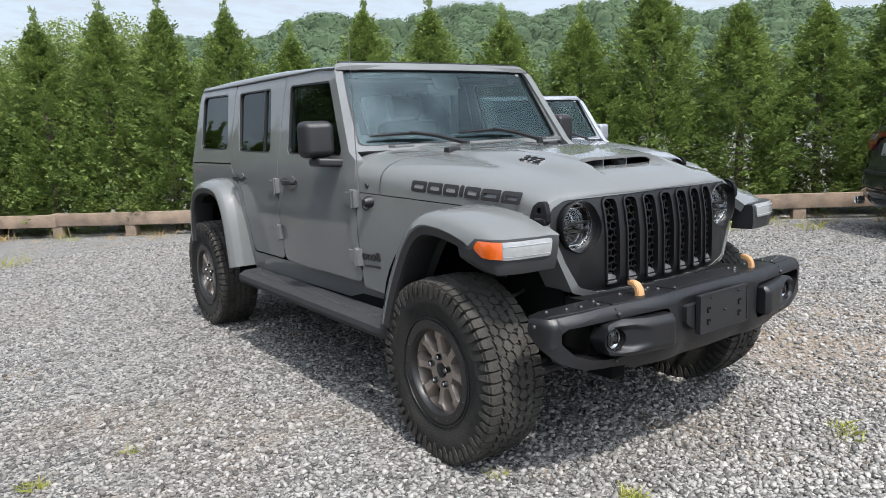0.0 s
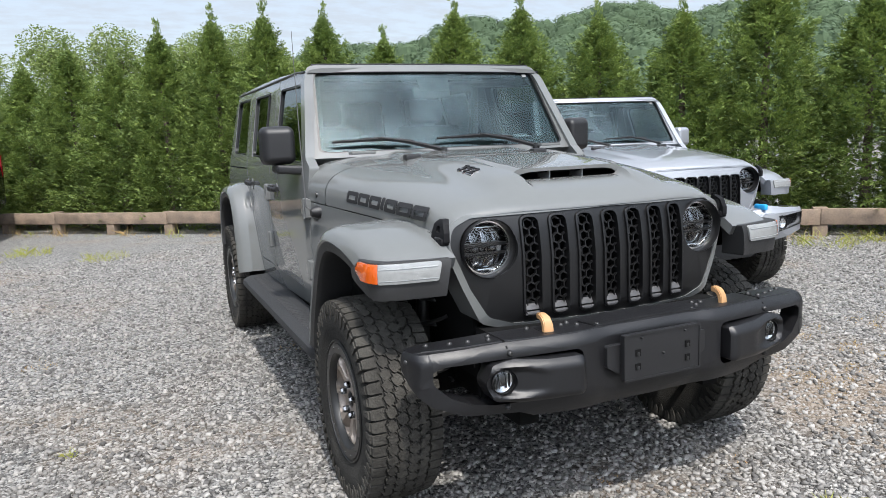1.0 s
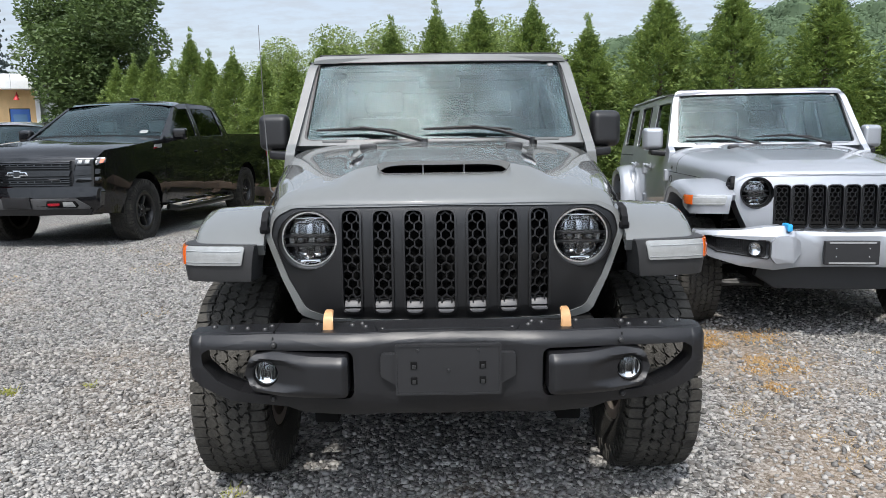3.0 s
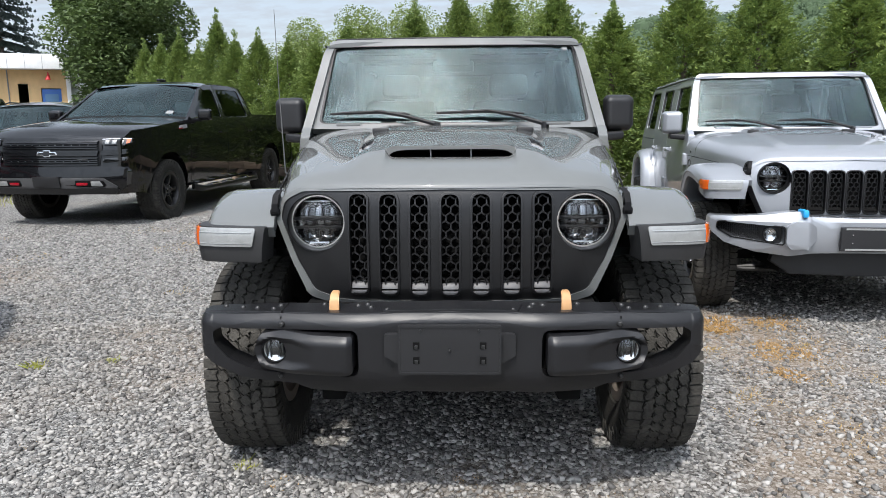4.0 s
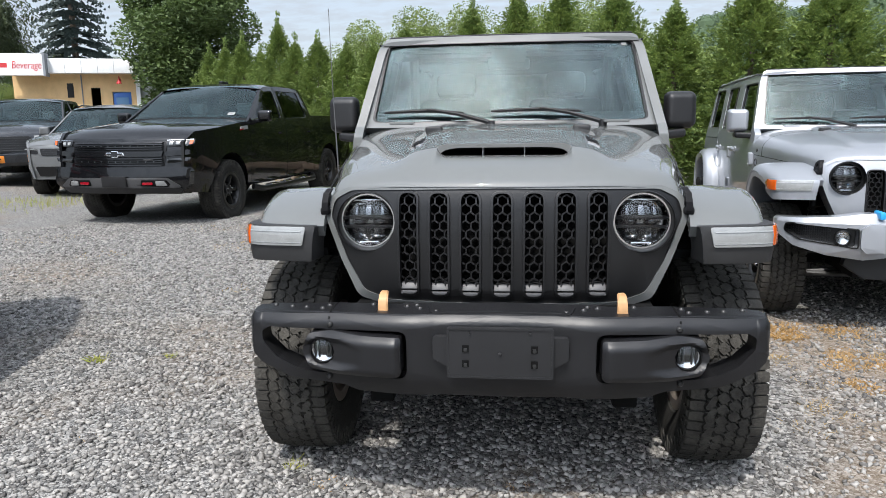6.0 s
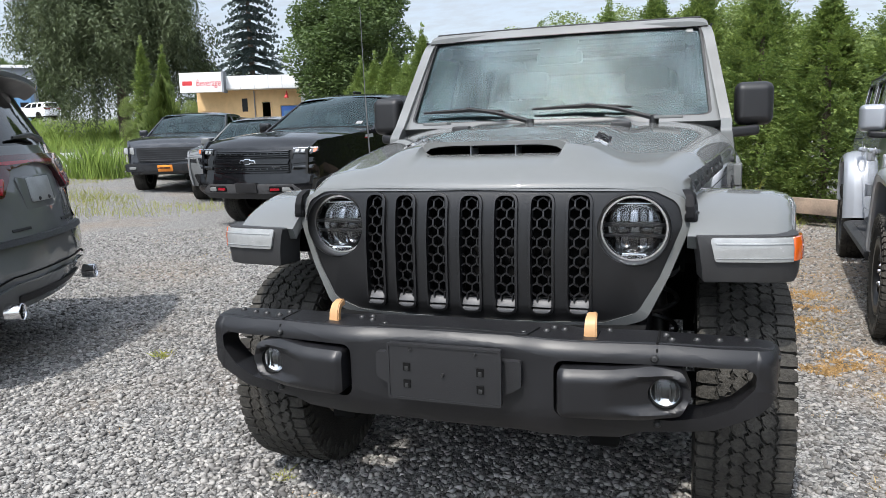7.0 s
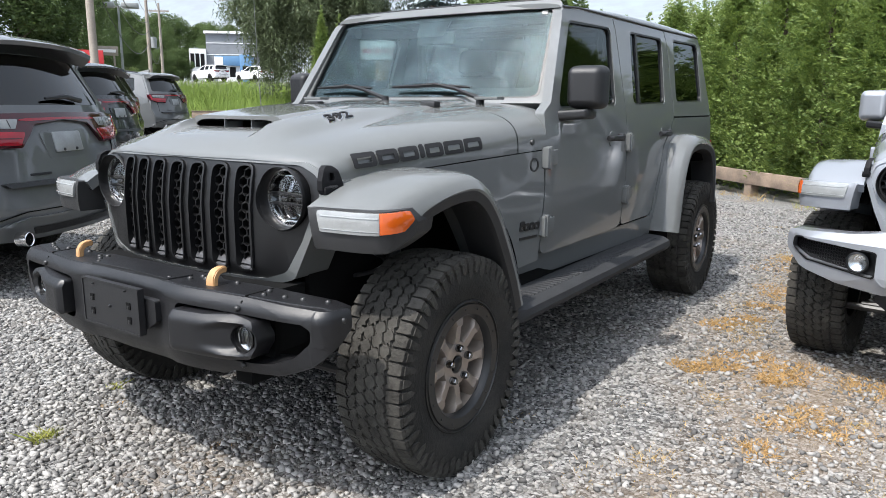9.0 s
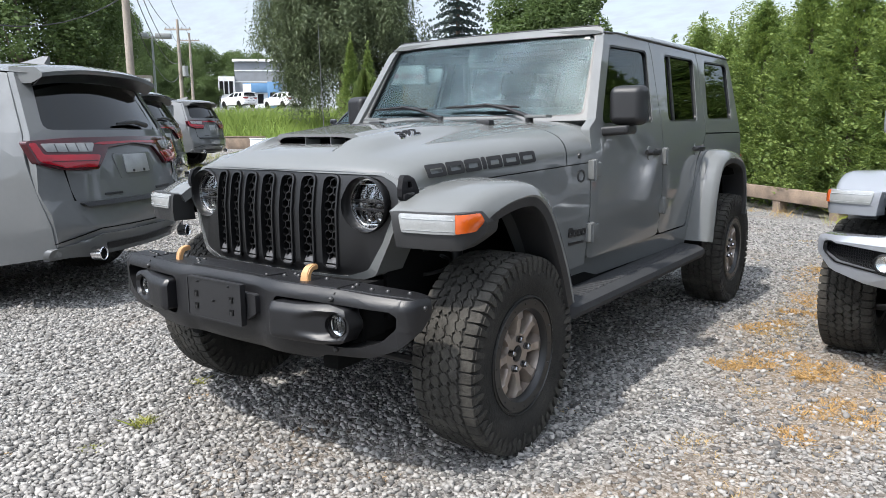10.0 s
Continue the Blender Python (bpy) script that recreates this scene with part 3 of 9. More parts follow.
def wheel(R, width, rim_r, rim_mat, ring_mat, spokes, face, name="wheel"):
    """A wheel about its own centre, axle along x, outside towards +x. Returns the rim with its parts; face: how far out the hub stands."""
    hw = width / 2
    lip = hw * 0.80
    rim = lathe([(rim_r + 0.004, lip), (rim_r - 0.012, lip + 0.004), (rim_r - 0.022, lip - 0.012), (rim_r - 0.030, face - 0.05), (rim_r - 0.036, -lip), (rim_r + 0.004, -lip)], 56)
    top = part(name, rim, rim_mat)
    # block spokes, hollow between, each a piece of its own
    rings = []
    for r, w, h, th in ((0.044, 0.022, face - 0.004, 0.05), (0.072, 0.0205, face + 0.000, 0.05), (0.100, 0.0180, face + 0.006, 0.05), (0.135, 0.0185, face + 0.010, 0.05), (rim_r - 0.062, 0.0215, face + 0.016, 0.055), (rim_r - 0.040, 0.030, face + 0.012, 0.06), (rim_r - 0.024, 0.038, face + 0.000, 0.06)):
        rings.append([Vector((h + ch, r, cw * w)) for cw, ch in ((-1.10, -th), (-0.98, -0.010), (-0.78, 0.0), (0, 0.001), (0.78, 0.0), (0.98, -0.010), (1.10, -th))])
    first = part("spoke", loft(rings), rim_mat, top)
    for k in range(1, spokes):
        again(first, top, pose(0, 0, 0, 360 * k / spokes, 0, 0))
    part("hub", lathe([(0.0, face - 0.012), (0.030, face - 0.012), (0.034, face + 0.002), (0.078, face + 0.002), (0.086, face - 0.02), (0.086, face - 0.06)], 32), rim_mat, top)
    carcass, tread = tyre_mesh(R, width, rim_r)
    part("tyre", carcass, RUBBER, top, "worn black all-terrain tyre")
    tagged(part("tread", tread, TREAD, top, "chunky dusty tread blocks"), kind="stuff")
    ring = lathe([(rim_r - 0.034, lip - 0.012), (rim_r - 0.030, lip + 0.008), (rim_r - 0.022, lip + 0.016), (rim_r + 0.012, lip + 0.017), (rim_r + 0.015, lip + 0.011), (rim_r + 0.019, lip + 0.011), (rim_r + 0.022, lip + 0.018), (rim_r + 0.027, lip + 0.016), (rim_r + 0.029, lip - 0.01)], 64)
    part("beadlock_ring", ring, ring_mat, top, "dark bolted outer ring")
    for k in range(16 if spokes > 5 else 0):
        a = 2 * math.pi * k / 16
        b = lathe([(0, 0.004), (0.0035, 0.004), (0.005, 0.0), (0.005, -0.004)], 6)
        bmesh.ops.translate(b, verts=b.verts[:], vec=(lip + 0.016, (rim_r - 0.002) * math.cos(a), (rim_r - 0.002) * math.sin(a)))
        part("ring_bolt", b, BOLT, top, "small dark ring bolt")
    cap = lathe([(0, 0.010), (0.020, 0.009), (0.027, 0.004), (0.029, -0.012)], 24)
    bmesh.ops.translate(cap, verts=cap.verts[:], vec=(face, 0, 0))
    part("hub_cap", cap, TRIM, top)
    for k in range(5):
        a = 2 * math.pi * (k + 0.25) / 5
        nut = lathe([(0, 0.022), (0.010, 0.020), (0.0135, 0.013), (0.0135, -0.012)], 6)
        bmesh.ops.translate(nut, verts=nut.verts[:], vec=(face + 0.006, 0.0600 * math.cos(a), 0.0600 * math.sin(a)))
        part("lug_nut", nut, BOWL, top, "bright lug nut")
    # drum and brake behind; the near-black disc puts shade between the spokes
    part("brake_disc", lathe([(0, face - 0.085), (rim_r - 0.033, face - 0.085), (rim_r - 0.033, face - 0.055), (rim_r - 0.040, face - 0.055), (rim_r - 0.040, face - 0.11), (0, face - 0.11)], 40), VOID, top)
    return top


def mount(w, parent, x, y, z):
    """One more of that wheel on a vehicle; the far side's is turned round."""
    return again(w, parent, pose(x, y, z, 0, 0, 0 if x > 0 else 180))


def scrap(w):
    for o in (*w.children_recursive, w):
        bpy.data.objects.remove(o)


# ---- the two boxy off-road wagons: front axle at y = 0, nose towards -y ----
def side_x(y, z):
    w = lerp(z, [0.55, 0.70, 0.95, 1.20, 1.28, 1.34, 1.72, 1.80, 1.86], [0.765, 0.782, 0.80, 0.795, 0.785, 0.775, 0.70, 0.675, 0.64])
    return w - max(0, 0.85 - y) * 0.155


def on_side(y, z):
    return Vector((side_x(y, z), y, z))


def inward(t):
    return lambda u, v: (-t, 0, 0)


def face_y(x, z):
    """The grille's face: bowed in plan, its top leaning back, its foot tucked under."""
    return -0.478 + 0.10 * (x / 0.61) ** 2 + 1.0 * max(0, z - 0.97) ** 2 + 3.4 * max(0, 0.83 - z) ** 2


def on_face(x, z, out=0.0):
    return Vector((x, face_y(x, z) - out, z))


CROWN_Y = [-0.46, -0.35, -0.1, 0.3, 0.62, 0.86]
CROWN_Z = [1.180, 1.207, 1.243, 1.290, 1.322, 1.345]


def hood_point(t, y, scoop):
    """t from -1 (one lower edge) over the crown to 1."""
    a = abs(t)
    w = side_x(y, 1.12)
    z0 = lerp(y, [-0.46, 0.86], [1.085, 1.150])
    z1 = lerp(y, CROWN_Y, CROWN_Z)
    th = (1 - a) * math.pi / 2
    x = w * math.cos(th) ** 0.36
    z = z0 + (z1 - z0) * math.sin(th) ** 0.62
    # raised middle of the hood
    b = max(0, min(1, (0.40 - x) / 0.09))
    z += 0.014 * b * b * (3 - 2 * b) * max(0, min(1, (y + 0.42) / 0.2))
    if scoop:
        # broad dome round the scoop
        u = max(0, min(1, (0.45 - x) / 0.22)); v = max(0, min(1, (y + 0.42) / 0.20)); q = max(0, min(1, (0.60 - y) / 0.45))
        z += 0.033 * u * u * (3 - 2 * u) * v * v * (3 - 2 * v) * q * q * (3 - 2 * q)
        # a ramp sinks into the hood before the mouth; behind it the lip stands a little proud
        c = max(0, min(1, (0.236 - x) / 0.030))
        c = math.sqrt(max(0.0, 1 - (1 - c) ** 2))
        if y < -0.2025:
            z -= 0.030 * c * max(0, min(1, (y + 0.375) / 0.16))
        else:
            z += 0.010 * c * max(0, min(1, (0.45 - y) / 0.6))
    # the front edge rolls over and down to the grille
    f = max(0, min(1, (-0.342 - y) / 0.12))
    z -= 0.027 * (1 - math.sqrt(max(0.0, 1 - f * f)))
    yy = y + 0.10 * (x / 0.61) ** 2 * max(0, min(1, (0.05 - y) / 0.45)) + 0.014 * f ** 3
    return Vector((math.copysign(x, t) if t else 0.0, yy, z))


def hood_mesh(scoop, ys, mouth=None):
    half = [1 - math.acos(q ** (1 / 0.36)) * 2 / math.pi for q in spread(0.0, 0.90, 64)]
    half += spread(half[-1], 1.0, 16)[1:]
    ts = [-t for t in reversed(half[1:])] + half
    rings = [[hood_point(t, y, scoop) for t in ts] for y in ys]
    bm = loft(rings, closed=False, caps=False)
    if mouth:
        x0, x1, y0, y1 = mouth
        gone = [f for f in bm.faces if x0 < f.calc_center_median().x < x1 and abs(f.calc_center_median().y - 0.02 * abs(f.calc_center_median().x / 0.25) ** 2 - y0) < 0.012 and abs(f.normal.y) > 0.6]
        bmesh.ops.delete(bm, geom=gone, context="FACES")
    bmesh.ops.recalc_face_normals(bm, faces=bm.faces[:])
    if sum(f.normal.z for f in bm.faces) < 0:
        bmesh.ops.reverse_faces(bm, faces=bm.faces[:])
    return bm


GRILLE_OUT = [(0.0, 0.742), (0.40, 0.742), (0.50, 0.772, 0.05), (0.56, 0.90), (0.617, 1.05, 0.06), (0.600, 1.118, 0.05), (0.530, 1.150, 0.04), (0.0, 1.160)]
GRILLE_IN = [(0.0, 0.765), (0.385, 0.765, 0.04), (0.475, 0.795, 0.05), (0.535, 0.90, 0.05), (0.594, 1.05, 0.05), (0.580, 1.108, 0.05), (0.515, 1.140, 0.04), (0.0, 1.149)]


def whole(half):
    return half + [(-p[0], *p[1:]) for p in reversed(half) if p[0] > 0]


FLARE_F = [(-0.44, 1.014), (-0.37, 1.052), (-0.26, 1.082), (-0.12, 1.106), (0.03, 1.112), (0.13, 1.062), (0.21, 0.975), (0.28, 0.86), (0.35, 0.73), (0.40, 0.60)]
FLARE_R = [(2.315, 0.58), (2.335, 0.70), (2.36, 0.84), (2.40, 0.97), (2.465, 1.075), (2.555, 1.130), (2.70, 1.150), (2.86, 1.146), (3.02, 1.118), (3.13, 1.05), (3.19, 0.93), (3.22, 0.80), (3.225, 0.68)]


def flare(path, x_in, x_out, front, trim):
    """A wheel-arch flare swept along its path: the painted band, or the black lip under it."""
    pts = []
    for (y0, z0), (y1, z1) in zip(path, path[1:]):
        for k in range(3):
            pts.append((y0 + (y1 - y0) * k / 3, z0 + (z1 - z0) * k / 3))
    pts.append(path[-1])
    for _ in range(2):
        pts = [pts[0]] + [tuple((np.array(a) + 2 * np.array(b) + np.array(c)) / 4) for a, b, c in zip(pts, pts[1:], pts[2:])] + [pts[-1]]
    rings = []
    for i, (y, z) in enumerate(pts):
        y0, z0 = pts[max(0, i - 1)]
        y1, z1 = pts[min(len(pts) - 1, i + 1)]
        d = Vector((0, y1 - y0, z1 - z0)).normalized()
        nrm = Vector((0, -d.z, d.y))
        xi = x_in(y) if callable(x_in) else x_in
        if trim:
            sec = [(x_out - 0.012, -0.050), (x_out - 0.004, -0.056), (x_out - 0.010, -0.088), (x_out - 0.03, -0.094), (x_out - 0.16, -0.085), (x_out - 0.16, -0.05)]
        else:
            sec = [(xi, 0.010), (xi + 0.10, 0.010), (x_out - 0.075, 0.004), (x_out - 0.035, -0.006), (x_out - 0.012, -0.022), (x_out, -0.048), (x_out - 0.006, -0.056), (x_out - 0.06, -0.056), (xi, -0.03)]
        ring = []
        for x, h in sec:
            p = Vector((x, y, z)) + nrm * h
            if front:
                k = max(0, min(1, (0.05 - y) / 0.45))
                p.x -= 0.038 * k * max(0, (x - 0.62) / 0.31)
                p.y += 0.03 * k * max(0, (x - 0.62) / 0.31) + 0.09 * k * max(0, (x - 0.82) / 0.112) ** 2.2
            ring.append(p)
        rings.append(ring)
    return loft(rings)


NOSE_U = [0.0, 0.05, 0.19, 0.25, 0.285, 0.32, 0.37, 0.46]
NOSE_X = [0.612, 0.660, 0.800, 0.857, 0.882, 0.893, 0.898, 0.905]
NOSE_Y = [-0.478, -0.462, -0.446, -0.428, -0.405, -0.372, -0.322, -0.235]


def nose(u, z, out=0.0):
    """The flare's blunt nose in plan, u metres round it from the grille to the wheel arch."""
    x, y = lerp(u, NOSE_U, NOSE_X), lerp(u, NOSE_U, NOSE_Y)
    x2, y2 = lerp(u + 0.01, NOSE_U, NOSE_X), lerp(u + 0.01, NOSE_U, NOSE_Y)
    d = Vector((x2 - x, y2 - y, 0))
    d = d.normalized() if d.length > 1e-6 else Vector((0, 1, 0))
    n = Vector((d.y, -d.x, 0))
    back = max(0, z - 1.0) * 0.25 + max(0, 0.93 - z) * 0.25
    return Vector((x, y, z)) + n * (out - back)


def yb(x, z=0.7):
    """The steel bumper's face in plan and section."""
    a = abs(x)
    y = glide(a, [0, 0.20, 0.27, 0.33, 0.55, 0.70, 0.80, 0.836, 0.852, 0.860], [-0.735, -0.735, -0.752, -0.765, -0.762, -0.742, -0.710, -0.694, -0.678, -0.655], 0.018)
    top, low = max(0.0, z - deck_z(x) + 0.035), max(0.0, 0.60 - z)
    return y + 18.0 * top * top + 4.0 * low * low


def bumper_at(u, z):
    """The bumper's skin, u metres from the middle along its plan, round the corner and back along its end."""
    a, sg = abs(u), math.copysign(1, u)
    if a <= 0.795:
        return Vector((u, yb(u, z), z))
    r, th = 0.060, min(1.45, (a - 0.795) / 0.060)
    rest = max(0.0, a - 0.795 - 1.45 * r)
    roll = yb(0.795, z) - yb(0.795, 0.70)
    x = 0.795 + r * math.sin(th) + rest * math.cos(1.45) - roll * math.sin(th) * 0.6
    y = yb(0.795, 0.70) + r * (1 - math.cos(th)) + rest * math.sin(1.45) + roll * math.cos(th)
    return Vector((sg * x, y, z))


def bumper_in(u, z):
    th = min(1.45, max(0.0, (abs(u) - 0.795) / 0.060))
    return (-math.copysign(0.035 * math.sin(th), u), 0.045 * math.cos(th), 0)


def deck_z(x):
    return lerp(abs(x), [0, 0.55, 0.86], [0.786, 0.774, 0.756])


def bolt(parent, at, turn=(0, 0, 0), r=0.010, mat=None):
    b = lathe([(0, 0.008), (r * 0.55, 0.0075), (r * 0.9, 0.004), (r, 0.0), (r, -0.006)], 10, "z")
    part("bolt", b, mat or BOLT, parent).matrix_basis = Matrix.Translation(at) @ pose(0, 0, 0, *turn)


def front_bumper(car):
    half = [(0.0, 0.520), (0.45, 0.525), (0.50, 0.545, 0.02), (0.60, 0.550), (0.69, 0.558, 0.03), (0.800, 0.598, 0.03), (0.870, 0.645, 0.05), (0.985, 0.702, 0.02), (0.985, 0.758, 0.012), (0.80, 0.760), (0.55, 0.774), (0.0, 0.786)]
    hole = roundpoly([(0.288, 0.735, 0.03), (0.765, 0.722, 0.02), (0.796, 0.706, 0.014), (0.794, 0.668, 0.025), (0.738, 0.620, 0.03), (0.660, 0.592, 0.03), (0.580, 0.582, 0.02), (0.288, 0.582, 0.03)], 0.01, 4)
    mirror = [(-x, z) for x, z in reversed(hole)]
    xs = spread(-0.98, 0.98, 56)
    b = part("front_bumper", panel(roundpoly(whole(half), 0.006, 2), [hole, mirror], bumper_at, bumper_in, xs, (0.54, 0.56, 0.575, 0.60, 0.66, 0.72, 0.735, 0.745, 0.755, 0.765, 0.775, 0.782), 0.008, 3), STEEL_BLACK, car, "heavy black steel front bumper")
    deck = [(0.0, -0.56), (0.30, -0.56), (0.34, -0.60), (0.60, -0.58), (0.78, -0.50), (0.848, -0.52), (0.848, -0.632), (0.836, -0.662)]
    edge = [(x, yb(x, 0.77) + 0.012) for x in spread(0.80, 0.0, 14)]
    outline = [(x, y) for x, y in deck + edge]
    outline = outline + [(-x, y) for x, y in reversed(outline) if x > 1e-6]
    part("bumper_deck", panel(outline, (), lambda x, y: Vector((x, y, deck_z(x) + 0.004)), lambda x, y: (0, 0, -0.03), spread(-0.8, 0.8, 12), (), 0.006), STEEL_BLACK, b)
    part("winch_cover", panel(roundpoly([(-0.215, -0.715), (0.215, -0.715), (0.235, -0.625), (-0.235, -0.625)], 0.01, 3), (), lambda x, y: Vector((x, y, deck_z(x) + 0.009)), lambda x, y: (0, 0, -0.006), spread(-0.2, 0.2, 4), (), 0.002), STEEL_BLACK, b)
    part("skid_plate", panel([(-0.44, -0.70), (0.44, -0.70), (0.40, -0.42), (-0.40, -0.42)], (), lambda x, y: Vector((x, y, 0.522 - (y + 0.70) * 0.12)), lambda x, y: (0, 0, 0.02), (), (), 0.006), STEEL_BLACK, b)
    # added near-black block stops sunlight streaking between bumper and grille
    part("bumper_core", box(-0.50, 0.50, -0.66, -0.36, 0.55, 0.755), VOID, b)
    for sg in (1, -1):
        fx = (lambda m: m) if sg > 0 else flip
        # seam between middle and end
        part("end_seam", fx(panel([(0.538, 0.738), (0.543, 0.738), (0.543, 0.766), (0.538, 0.766)], (), lambda x, z: Vector((x, yb(x, z) - 0.002, z)), lambda x, z: (0, 0.01, 0))), VOID, b)
        part("end_seam", fx(panel([(0.538, -0.735), (0.543, -0.735), (0.545, -0.60), (0.540, -0.60)], (), lambda x, y: Vector((x, y, deck_z(x) + 0.0055)), lambda x, y: (0, 0, -0.01))), VOID, b)
        # return of the end opening
        part("opening_return", fx(panel(roundpoly([(0.270, 0.748), (0.815, 0.738), (0.828, 0.700), (0.818, 0.655), (0.745, 0.602), (0.585, 0.566), (0.270, 0.566)], 0.02, 3), [hole], lambda x, z: Vector((x, yb(x, z) + 0.040, z)), lambda x, z: (0, 0.06, 0), spread(0.3, 0.8, 12))), STEEL_BLACK, b)
        # near-black sheet puts the shade behind the pod into its colour
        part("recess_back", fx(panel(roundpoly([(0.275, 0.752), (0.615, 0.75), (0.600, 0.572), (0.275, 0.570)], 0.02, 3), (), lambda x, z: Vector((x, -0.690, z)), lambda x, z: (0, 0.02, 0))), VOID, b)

        def pod_y(x, z):
            y = glide(x, [0.29, 0.312, 0.328, 0.425, 0.50, 0.64], [-0.775, -0.806, -0.813, -0.813, -0.806, -0.778], 0.010)
            low, high = lerp(x, [0.42, 0.50, 0.57, 0.61], [0.618, 0.607, 0.609, 0.625]), lerp(x, [0.42, 0.50, 0.57, 0.61], [0.690, 0.711, 0.711, 0.694])
            hollow = glide(x, [0.425, 0.49, 0.55, 0.600, 0.620], [0.0, 0.016, 0.026, 0.024, 0.0], 0.015)
            inside = smooth(min(z - low, high - z) / 0.022)
            return y + hollow * inside + 22.0 * max(0, z - 0.692) ** 2 + 22.0 * max(0, 0.618 - z) ** 2

        ring = circle(0.562, 0.658, 0.041, 24)
        pod = part("fog_lamp_bezel", fx(panel(roundpoly([(0.302, 0.600, 0.015), (0.52, 0.592, 0.02), (0.600, 0.604, 0.03), (0.630, 0.660, 0.03), (0.605, 0.716, 0.03), (0.53, 0.728, 0.02), (0.43, 0.722, 0.02), (0.302, 0.722, 0.015)], 0.02, 4), [ring], lambda x, z: Vector((x, pod_y(x, z), z)), lambda x, z: (0, 0.07, 0), spread(0.31, 0.625, 28), spread(0.602, 0.722, 18), 0.006)), STEEL_BLACK, b, "moulded black fog lamp pod")
        fog = part("fog_lamp", lathe([(0.041, -0.004), (0.038, -0.006), (0.036, 0.0), (0.036, 0.03)], 28, "y"), TRIM, pod, "round fog lamp")
        fog.matrix_basis = Matrix.Translation((sg * 0.562, -0.768, 0.658))
        part("lens", lathe([(0, -0.008), (0.02, -0.005), (0.037, 0.004)], 28, "y"), LAMP_GLASS, fog)
        part("reflector", lathe([(0, 0.022), (0.018, 0.018), (0.030, 0.010), (0.037, 0.006)], 28, "y"), REFLECTOR, fog)
        part("bulb_shield", box(-0.012, 0.012, 0.004, 0.022, -0.016, 0.020, 0.004), LAMP_DARK, fog)
        for x in (-0.024, -0.012, 0.012, 0.024):
            part("reflector_rib", box(x - 0.0015, x + 0.0015, 0.002, 0.016, -0.022, 0.022), TRIM, fog)
        # recovery hook
        hk, path = [], ((-0.694, 0.730), (-0.696, 0.775), (-0.693, 0.803), (-0.681, 0.820), (-0.662, 0.826), (-0.646, 0.824))
        for i, (y, z) in enumerate(path):
            ya_, za_ = path[max(0, i - 1)]
            yb_, zb_ = path[min(5, i + 1)]
            d = Vector((0, yb_ - ya_, zb_ - za_)).normalized()
            nn = Vector((0, -d.z, d.y)) * 0.010
            wd = 0.018 - 0.0012 * i
            hk.append([Vector((0.372 + sx * wd, y, z)) + nn * sy for sx, sy in ((-1, -1), (1, -1), (1, 1), (-1, 1))])
        hb = loft(hk)
        bmesh.ops.bevel(hb, geom=hb.edges[:], offset=0.003, segments=2, affect="EDGES", clamp_overlap=True)
        h = part("tow_hook", fx(hb), HOOK, b, "bronze painted tow hook")
        part("hook_slot", fx(box(0.348, 0.396, -0.728, -0.64, 0.765, 0.7815, 0.004)), VOID, h)
        for x, y in ((0.775, -0.585), (0.70, -0.655), (0.64, -0.675), (0.56, -0.665), (0.575, -0.70), (0.415, -0.64), (0.27, -0.62), (0.255, -0.66), (0.20, -0.695), (0.30, -0.645)):
            bolt(b, (sg * x, y, deck_z(x) + 0.004))
        for x, z in ((0.535, 0.744), (0.545, 0.572)):
            bolt(b, (sg * x, yb(x, z) - 0.002, z), (90, 0, 0))
        bolt(b, (sg * 0.856, -0.612, 0.728), (0, 90 * sg, 0))
    # number-plate carrier, empty
    pl = part("plate_bracket", box(-0.158, 0.158, -0.782, -0.760, 0.606, 0.760, 0.004), PLASTIC, b, "empty black number plate bracket")
    part("bracket_frame", panel(rrect(0, 0.683, 0.318, 0.156, 0.008), [rrect(0, 0.683, 0.306, 0.144, 0.006)], lambda x, z: Vector((x, -0.785, z)), lambda x, z: (0, 0.005, 0)), PLASTIC, pl)
    part("bracket_backplate", panel(roundpoly([(-0.205, 0.655), (-0.15, 0.622), (0.15, 0.622), (0.205, 0.655), (0.205, 0.725), (-0.205, 0.725)], 0.01, 3), (), lambda x, z: Vector((x, -0.757, z)), lambda x, z: (0, 0.03, 0), (), (), 0.004), PLASTIC, pl)
    for x in (-0.103, 0.103):
        for z in (0.650, 0.697):
            part("clip_hole", box(x - 0.010, x + 0.010, -0.7845, -0.777, z - 0.011, z + 0.011), VOID, pl)
            part("clip", box(x - 0.005, x + 0.005, -0.7865, -0.779, z - 0.010, z + 0.002, 0.001), BOLT, pl)
    bolt(pl, (0, -0.783, 0.682), (90, 0, 0), 0.005)
    bolt(pl, (-0.09, -0.783, 0.745), (90, 0, 0), 0.004)
    bolt(pl, (0.09, -0.783, 0.745), (90, 0, 0), 0.004)
    # the end pieces are short
    def shorter(x):
        return math.copysign(0.6 + (abs(x) - 0.6) * 0.90, x) if abs(x) > 0.6 else x

    def set_back(x, y):
        return y + lerp(abs(x), [0, 0.25, 0.34, 0.56, 0.70, 0.86], [0.037, 0.040, 0.062, 0.098, 0.098, 0.088]) * max(0.0, min(1.0, (-0.48 - y) / 0.16))

    for o in [b] + [c for c in b.children] + [g for c in b.children for g in c.children]:
        at = o.matrix_basis.translation
        if at.length > 1e-6:
            if o.parent is b or o.parent.parent is b:
                at.y = set_back(at.x, at.y)
                at.x = shorter(at.x)
        elif o.parent is b or o is b or o.parent.matrix_basis.translation.length < 1e-6:
            for v in o.data.vertices:
                v.co.y = set_back(v.co.x, v.co.y)
                v.co.x = shorter(v.co.x)


